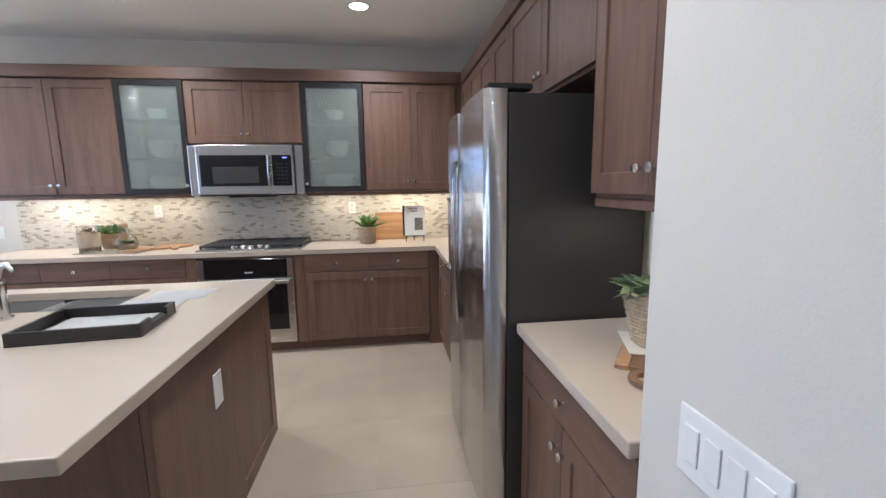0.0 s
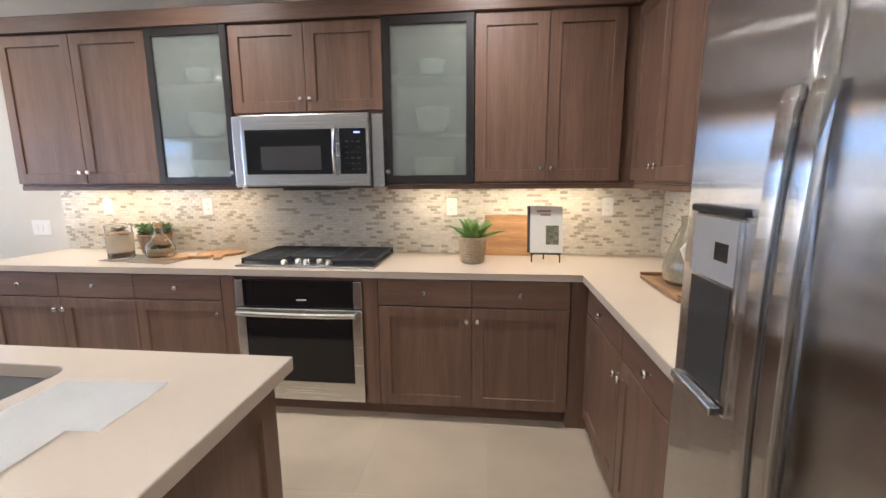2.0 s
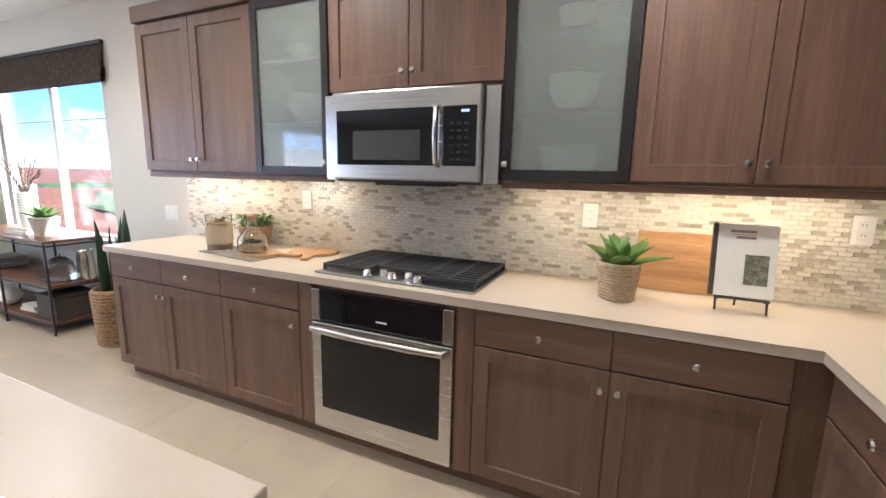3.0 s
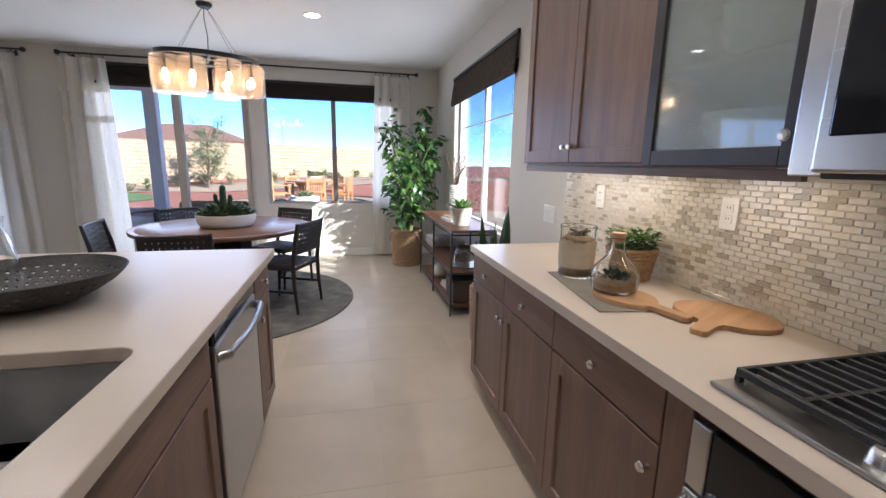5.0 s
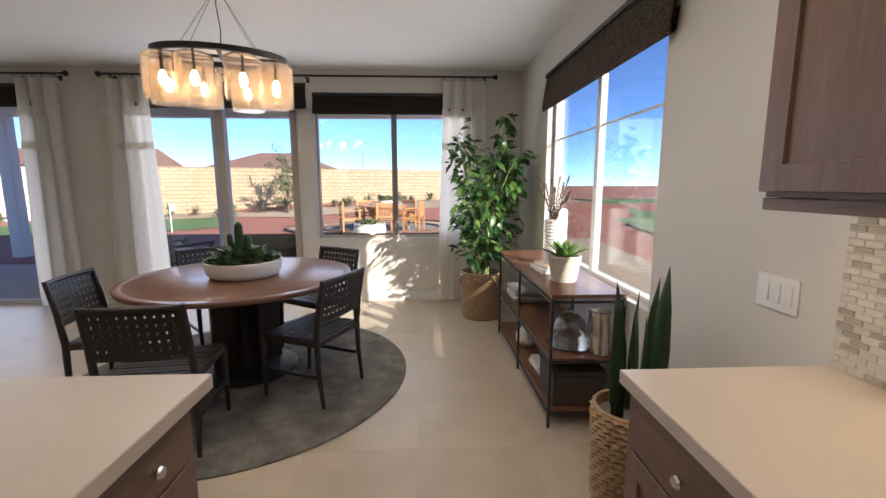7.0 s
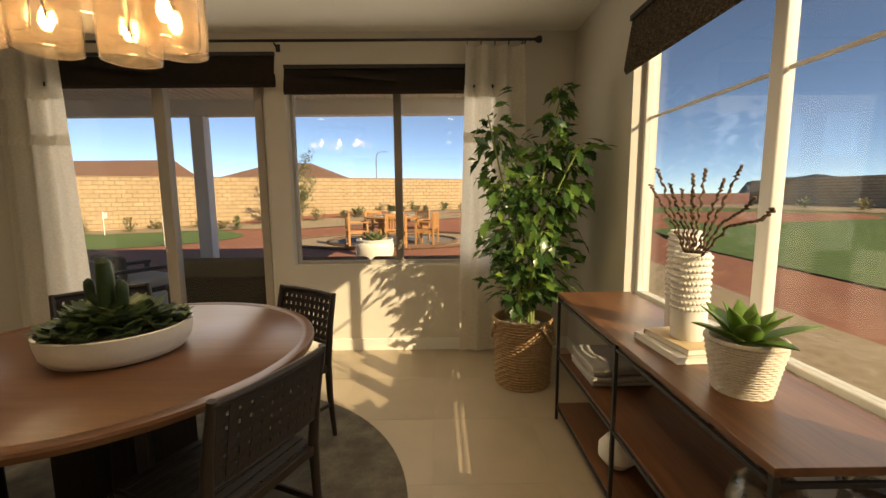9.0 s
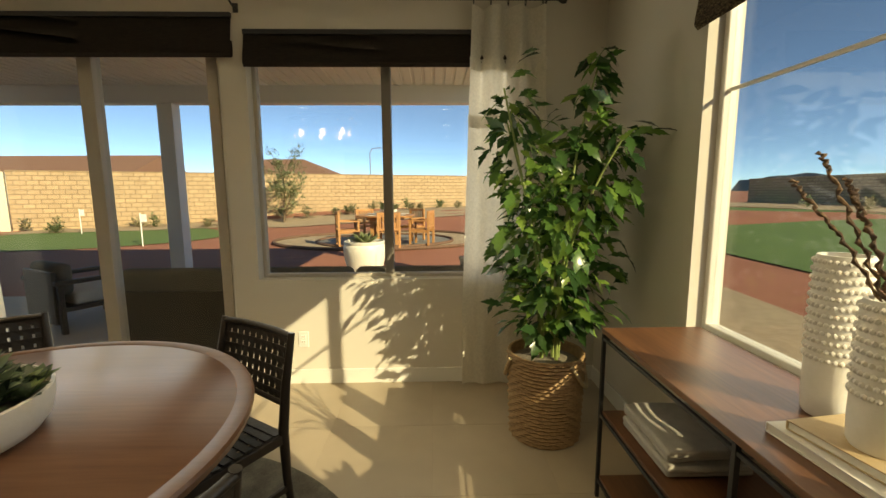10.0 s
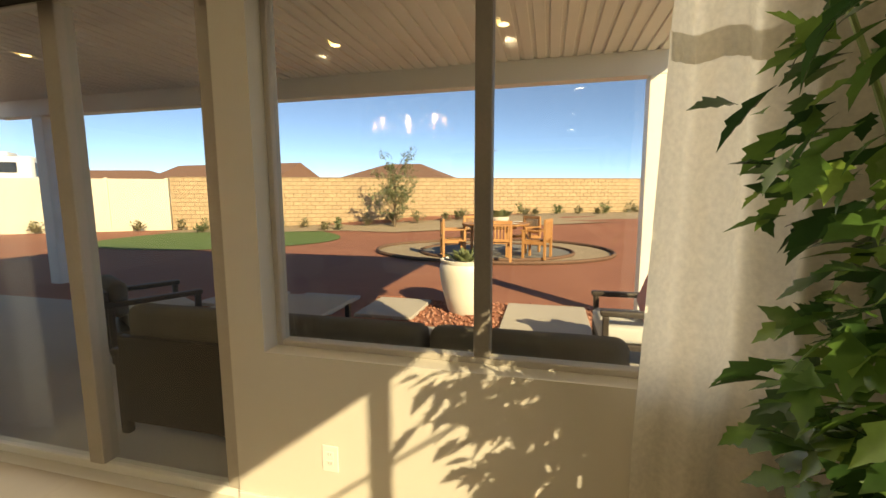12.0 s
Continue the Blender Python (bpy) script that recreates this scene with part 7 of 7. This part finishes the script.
gc = garden_chair()
for k, ang in enumerate((10, 75, 140, 215, 290)):
    a = radians(ang)
    m = pose(ox + 1.12 * math.cos(a), oy + 1.12 * math.sin(a), oz, 0, 0, ang + 90)
    if k == 0:
        gc.matrix_basis = m
    else:
        copy_thing(gc, m)
gp = thing("table_planter", pose(ox, oy + 0.1, oz + 0.846), "white bowl of succulents on the garden table", "plant")
part("bowl", lathe([(0.0, 0.0), (0.16, 0.0), (0.25, 0.10), (0.26, 0.16), (0.24, 0.16), (0.0, 0.12)], 28, caps=False), CERAMIC, gp, smooth=True)
v, f = [], []
for k in range(60):
    a, r = rr.uniform(0, 6.28), 0.22 * math.sqrt(rr.random())
    add_leaf(v, f, Vector((r * math.cos(a), r * math.sin(a), 0.12)), Vector((math.cos(a) * 0.6, math.sin(a) * 0.6, rr.uniform(0.5, 1.6))), Vector((0, 0, 1)), rr.uniform(0.14, 0.34), "small")
tagged(leaves_part("foliage", v, f, SAGE, gp), "", "", "", "stuff")
for k, (dx, dy) in enumerate(((0.5, -0.35), (0.45, 0.5), (-0.4, 0.55), (-0.45, -0.45))):
    solid("plate", lathe([(0.0, 0.0), (0.09, 0.0), (0.15, 0.016), (0.145, 0.02), (0.0, 0.006)], 24), CERAMIC, "white plate on the garden table", "plate", group="plates", smooth=True, m=pose(ox + dx, oy + dy, oz + 0.846))


# tree and shrubs
def garden_tree(x, y, height, seed):
    r2 = random.Random(seed)
    z = land(x, y)
    root = thing("garden_tree", pose(x, y, z), "young feathery desert tree before the block wall", "tree")
    v, f = [], []
    trunk = [Vector((0, 0, -0.05)), Vector((0.03, 0.02, 0.6)), Vector((-0.02, 0.06, 1.2)), Vector((0.02, 0.08, height * 0.62))]
    part("trunk", tube(trunk, [0.06, 0.05, 0.035, 0.02], 8), BARK, root, smooth=True)
    for k in range(34):
        u = r2.uniform(0.05, 1.0)
        i = min(2, int(u * 3))
        p = trunk[i].lerp(trunk[i + 1], u * 3 - i)
        a = r2.uniform(0, 6.28)
        ln = r2.uniform(1.1, 2.1) * (1.15 - 0.35 * u)
        q = p + Vector((math.cos(a) * ln * 0.62, math.sin(a) * ln * 0.62, ln * r2.uniform(0.35, 1.0)))
        mid = p.lerp(q, 0.5) + Vector((0, 0, 0.12))
        part("limb", tube([p, mid, q], [0.016, 0.010, 0.004], 6), BARK, root, smooth=True)
        for t in range(20):
            w = r2.uniform(0.25, 1.0)
            c = (p.lerp(mid, w * 2) if w < 0.5 else mid.lerp(q, w * 2 - 1)) + Vector((r2.gauss(0, 0.10), r2.gauss(0, 0.10), r2.gauss(0, 0.10)))
            tw = Vector((r2.gauss(0, 1), r2.gauss(0, 1), r2.gauss(0.4, 0.8))).normalized() * r2.uniform(0.15, 0.4)
            for b in range(9):
                add_leaf(v, f, c + tw * (b / 9), Vector((r2.gauss(0, 1), r2.gauss(0, 1), r2.gauss(0, 0.7))), Vector((0, 0, 1)), r2.uniform(0.05, 0.11), "small")
    tagged(leaves_part("crown", v, f, TREE_LEAF, root, "grey-green feathery foliage"), "", "", "", "stuff")


garden_tree(-23.5, -3.55, 4.1, 6)


def shrub(x, y, r, h, seed, label):
    r2 = random.Random(seed)
    root = thing("desert_shrub", pose(x, y, land(x, y) + 0.03), label, "shrub", "desert shrubs")
    v, f = [], []
    for k in range(int(80 + 90 * r)):
        a, e = r2.uniform(0, 6.28), r2.uniform(0.15, 1.4)
        d = Vector((math.cos(a) * math.cos(e), math.sin(a) * math.cos(e), math.sin(e)))
        c = Vector((d.x * r, d.y * r, d.z * h)) * r2.uniform(0.1, 0.85)
        add_leaf(v, f, c, d + Vector((r2.gauss(0, 0.4), r2.gauss(0, 0.4), r2.gauss(0.3, 0.4))), Vector((0, 0, 1)), r2.uniform(0.08, 0.19), "small")
    tagged(leaves_part("foliage", v, f, DRY_LEAF if seed % 3 else SAGE, root), "", "", "", "stuff")
    part("stem", tube([(0, 0, -0.05), (0.01, 0.02, h * 0.4)], [0.015, 0.008], 6), BARK, root)


rs = random.Random(31)
for k in range(30):
    y = -13.0 + 0.84 * k + rs.uniform(-0.5, 0.5)
    x = -22.2 - 0.42 * (y + 13.5) + rs.uniform(0.2, 2.6)
    shrub(x, y, rs.uniform(0.25, 0.6), rs.uniform(0.3, 0.75), 100 + k, "low grey-green desert shrub in the gravel bed")
for k in range(7):
    u = k / 6
    shrub(-21.0 + 6.5 * u + rs.uniform(-0.3, 0.3), -15.2 - 10.0 * u, rs.uniform(0.3, 0.6), rs.uniform(0.35, 0.7), 200 + k, "low dry shrub along the cream fence")
for k in range(14):
    shrub(-26 + 3.4 * k + rs.uniform(-1, 1), 23.5 + rs.uniform(-1.5, 2.5), rs.uniform(0.3, 0.7), rs.uniform(0.3, 0.8), 300 + k, "low desert shrub along the side wall")
for fx, fy in ((-20.6, -10.3), (-16.7, -5.35)):
    fl = thing("golf_flag", pose(fx, fy, land(fx, fy)), "white putting-green flag on a thin pole", "flag", "golf flags")
    part("pole", tube([(0, 0, 0), (0, 0, 0.98)], 0.018, 8), PLASTIC_WHITE, fl)
    part("flag", box(-0.006, 0.006, 0.018, 0.18, 0.72, 0.95), PLASTIC_WHITE, fl)
EDGING = noisy("steel_edging", [(0.3, (0.10, 0.055, 0.035)), (0.7, (0.16, 0.09, 0.06))], 10.0, 0.8)


def edging(name, outline, label):
    bm = bmesh.new()
    pts = [(x, y, land(x, y) + 0.05) for x, y in outline]
    tube(pts + pts[:1], 0.05, 6, bm)
    return solid(name, bm, EDGING, label, "garden edging")


edging("garden_edging", oval(2.38, 3.33, 48, -17.6, 1.6), "rusty edging round the gravel ring")
edging("garden_edging", oval(1.72, 2.12, 40, -17.4, 1.75), "rusty edging round the grey gravel circle")

# neighbouring houses beyond the walls
ROOF = noisy("brown_roof_tile", [(0.3, (0.16, 0.085, 0.060)), (0.7, (0.24, 0.135, 0.095))], 2.0, 0.9, stretch=(1, 1, 8), fine=20.0, relief=0.6)


def neighbour(x, y, w, d, wall_h, roof_h, rz, label, gable=False):
    root = thing("house", pose(x, y, -0.1, 0, 0, rz), label, "house", "neighbouring houses")
    part("wall", box(-d / 2, d / 2, -w / 2, w / 2, 0, wall_h), STUCCO, root)
    o, rl = 0.6, (w / 2 + 0.3 if gable else w / 2 - d / 2 * 0.8)
    bm = bmesh.new()
    e = [bm.verts.new(p) for p in ((-d / 2 - o, -w / 2 - o, wall_h), (d / 2 + o, -w / 2 - o, wall_h), (d / 2 + o, w / 2 + o, wall_h), (-d / 2 - o, w / 2 + o, wall_h))]
    r = [bm.verts.new((0, -rl, wall_h + roof_h)), bm.verts.new((0, rl, wall_h + roof_h))]
    for q in ((e[0], e[1], r[0]), (e[1], e[2], r[1], r[0]), (e[2], e[3], r[1]), (e[3], e[0], r[0], r[1]), (e[3], e[2], e[1], e[0])):
        bm.faces.new(q)
    bmesh.ops.recalc_face_normals(bm, faces=bm.faces)
    part("roof", bm, ROOF, root, "brown tiled roof")
    for k in (-0.3, 0.05, 0.32):
        wn2 = part("window", box(d / 2, d / 2 + 0.05, k * w - 0.7, k * w + 0.7, 1.3, 2.5), TRIM, root)
        part("pane", box(d / 2 + 0.051, d / 2 + 0.06, k * w - 0.6, k * w + 0.6, 1.4, 2.4), BLACK_GLASS, wn2)


neighbour(-66, -47.0, 23, 12, 4.3, 2.6, 0, "low cream house with a brown tiled roof beyond the wall", True)
neighbour(-66, -18.0, 15, 12, 3.9, 2.4, 0, "low cream house with a brown hipped roof beyond the wall")
neighbour(-70, -78.0, 22, 12, 4.3, 2.4, 20, "distant cream house with a tiled roof")
sl = thing("street_lamp", pose(-60, -4.9, -0.1), "tall grey street lamp beyond the garden wall", "street lamp")
part("pole", tube([(0, 0, 0), (0, 0, 6.6), (0, 0.25, 7.1), (0, 0.9, 7.25)], [0.09, 0.07, 0.05, 0.04], 8), NICKEL, sl, smooth=True)
part("lamp_head", box(-0.12, 0.12, 0.85, 1.5, 7.18, 7.30, 0.03), NICKEL, sl)
# Distance haze is painted in: the hills' base colour is lightened and greyed.
HAZY_HILL = noisy("hazed_hills", [(0.3, (0.15, 0.155, 0.15)), (0.7, (0.20, 0.20, 0.185))], 0.02, 1.0, fine=0.3, relief=0.0)
bm = bmesh.new()
prev = None
for k in range(81):
    x = -900 + 20 * k
    h = 26 + 22 * noise.noise((k * 0.09, 3.1, 0)) + 9 * noise.noise((k * 0.31, 9.0, 0)) + 16 * math.exp(-((x + 330) / 120) ** 2)
    cur = (bm.verts.new((x, 640, -2)), bm.verts.new((x, 660, max(3, h))), bm.verts.new((x, 760, -2)))
    if prev:
        bm.faces.new((prev[0], cur[0], cur[1], prev[1]))
        bm.faces.new((prev[1], cur[1], cur[2], prev[2]))
    prev = cur
solid("backdrop_hills", bm, HAZY_HILL, "low bare hills on the horizon", "hills", "structure", smooth=True)

# a motorhome parked beyond the fence
VAN_WHITE = noisy("motorhome_paint", [(0.3, (0.72, 0.72, 0.70)), (0.7, (0.78, 0.78, 0.76))], 2.0, 0.3)
mh = thing("motorhome", pose(-21.6, -21.4, land(-21.6, -21.4), 0, 0, -56), "white motorhome parked beyond the garden fence", "vehicle")
part("body", box(0.0, 6.6, -1.1, 1.1, 0.55, 3.55, 0.22, seg=4), VAN_WHITE, mh, smooth=True)
part("roof_unit", box(1.2, 2.3, -0.45, 0.45, 3.551, 3.78, 0.08, seg=3), VAN_WHITE, mh, smooth=True)
for q in (0, 1):
    part("side_window", box(0.6 + 2.6 * q, 2.4 + 2.6 * q, 1.092, 1.106, 2.75, 3.25, 0.003), BLACK_GLASS, mh)
part("windscreen", box(-0.006, 0.008, -0.9, 0.9, 2.55, 3.25, 0.003), BLACK_GLASS, mh)
for wx in (1.1, 5.2):
    for wy in (-1.0, 0.78):
        wheel = part("wheel", lathe([(0.0, 0.0), (0.30, 0.0), (0.36, 0.03), (0.36, 0.19), (0.30, 0.22), (0.0, 0.22)], 28), BLACK_IRON, mh, smooth=True, m=Matrix.Translation((wx, wy + 0.22, 0.36)) @ pose(0, 0, 0, 90, 0, 0))


# ---- floor tiles and mosaic pieces ----
TS = 0.61
tile_mesh = mesh_of("floor_tile", box(-TS / 2 + 0.0006, TS / 2 - 0.0006, -TS / 2 + 0.0006, TS / 2 - 0.0006, -0.008, 0.0, 0.0005, seg=1), FLOOR_TILE)
ny, nx = int((NORTH - SOUTH) / TS), int((EAST - WEST) / TS)
for i in range(nx + 1):
    for j in range(ny + 1):
        cx, cy = WEST + (i + 0.5) * TS, NORTH - (j + 0.5) * TS
        if cx > EAST or cy < SOUTH or (cx > 0.85 and cy < 0.8):
            continue
        o = new("tile", tile_mesh)
        o.parent = floor
        o.matrix_basis = Matrix.Translation((cx, cy, 0)) @ pose(0, 0, 0, 0, 0, 0)


def mosaic(name, m, width, z0, z1, near, label):
    """Brick-bond rows of small glass tiles on a grout bed; tiles in the stretch 'near' are pieces of their own."""
    root = tagged(part(name, box(0, width, 0.001, 0.006, z0, z1), GROUT_W, None, label, m=m), "", "backsplash", "", "structure")
    L, H, G = 0.0485, 0.0195, 0.0022
    piece = mesh_of("tile", box(0, L - G, -0.003, 0.002, 0, H - G, 0.0012, seg=1), MOSAIC)
    verts, faces, rows = [], [], int((z1 - z0) / H)
    count = 0
    for r in range(rows):
        z = z0 + r * H + 0.001
        x = -L * (0.5 if r % 2 else 0.0)
        while x < width:
            a, b = max(x, 0.001), min(x + L - G, width - 0.001)
            if b - a > 0.012:
                if near and near[0] < x < near[1] and a == x and b == x + L - G and count < 300:
                    o = new("tile", piece)
                    o.parent = root
                    o.location = (x, 0, z)
                    count += 1
                else:
                    k, e, t = len(verts), 0.0012, H - G
                    verts += [(a, 0.001, z), (b, 0.001, z), (b, 0.001, z + t), (a, 0.001, z + t), (a + e, -0.003, z + e), (b - e, -0.003, z + e), (b - e, -0.003, z + t - e), (a + e, -0.003, z + t - e)]
                    faces += [(k + 4, k + 5, k + 6, k + 7), (k, k + 1, k + 5, k + 4), (k + 1, k + 2, k + 6, k + 5), (k + 2, k + 3, k + 7, k + 6), (k + 3, k, k + 4, k + 7)]
            x += L
    me = bpy.data.meshes.new("mosaic_tiles")
    me.from_pydata(verts, [], faces)
    me.materials.append(MOSAIC_JOINED)
    o = new("mosaic_tiles", me)
    o.parent = root
    return tagged(o, "small cream, grey and sage glass tiles", "", "", "stuff")


mosaic("backsplash_north", pose(-3.085, NORTH - 0.0065, 0), 3.085 + EAST - 0.008, 0.916, 1.376, (0.55, 1.3), "glass mosaic backsplash in cream, grey and sage")
mosaic("backsplash_east", pose(EAST - 0.0065, NORTH - 0.010, 0, 0, 0, -90), 1.83, 0.916, 1.376, None, "glass mosaic backsplash in cream, grey and sage")
mosaic("backsplash_near", pose(EAST - 0.0065, 1.68, 0, 0, 0, -90), 0.755, 0.916, 1.376, None, "glass mosaic backsplash in cream, grey and sage")
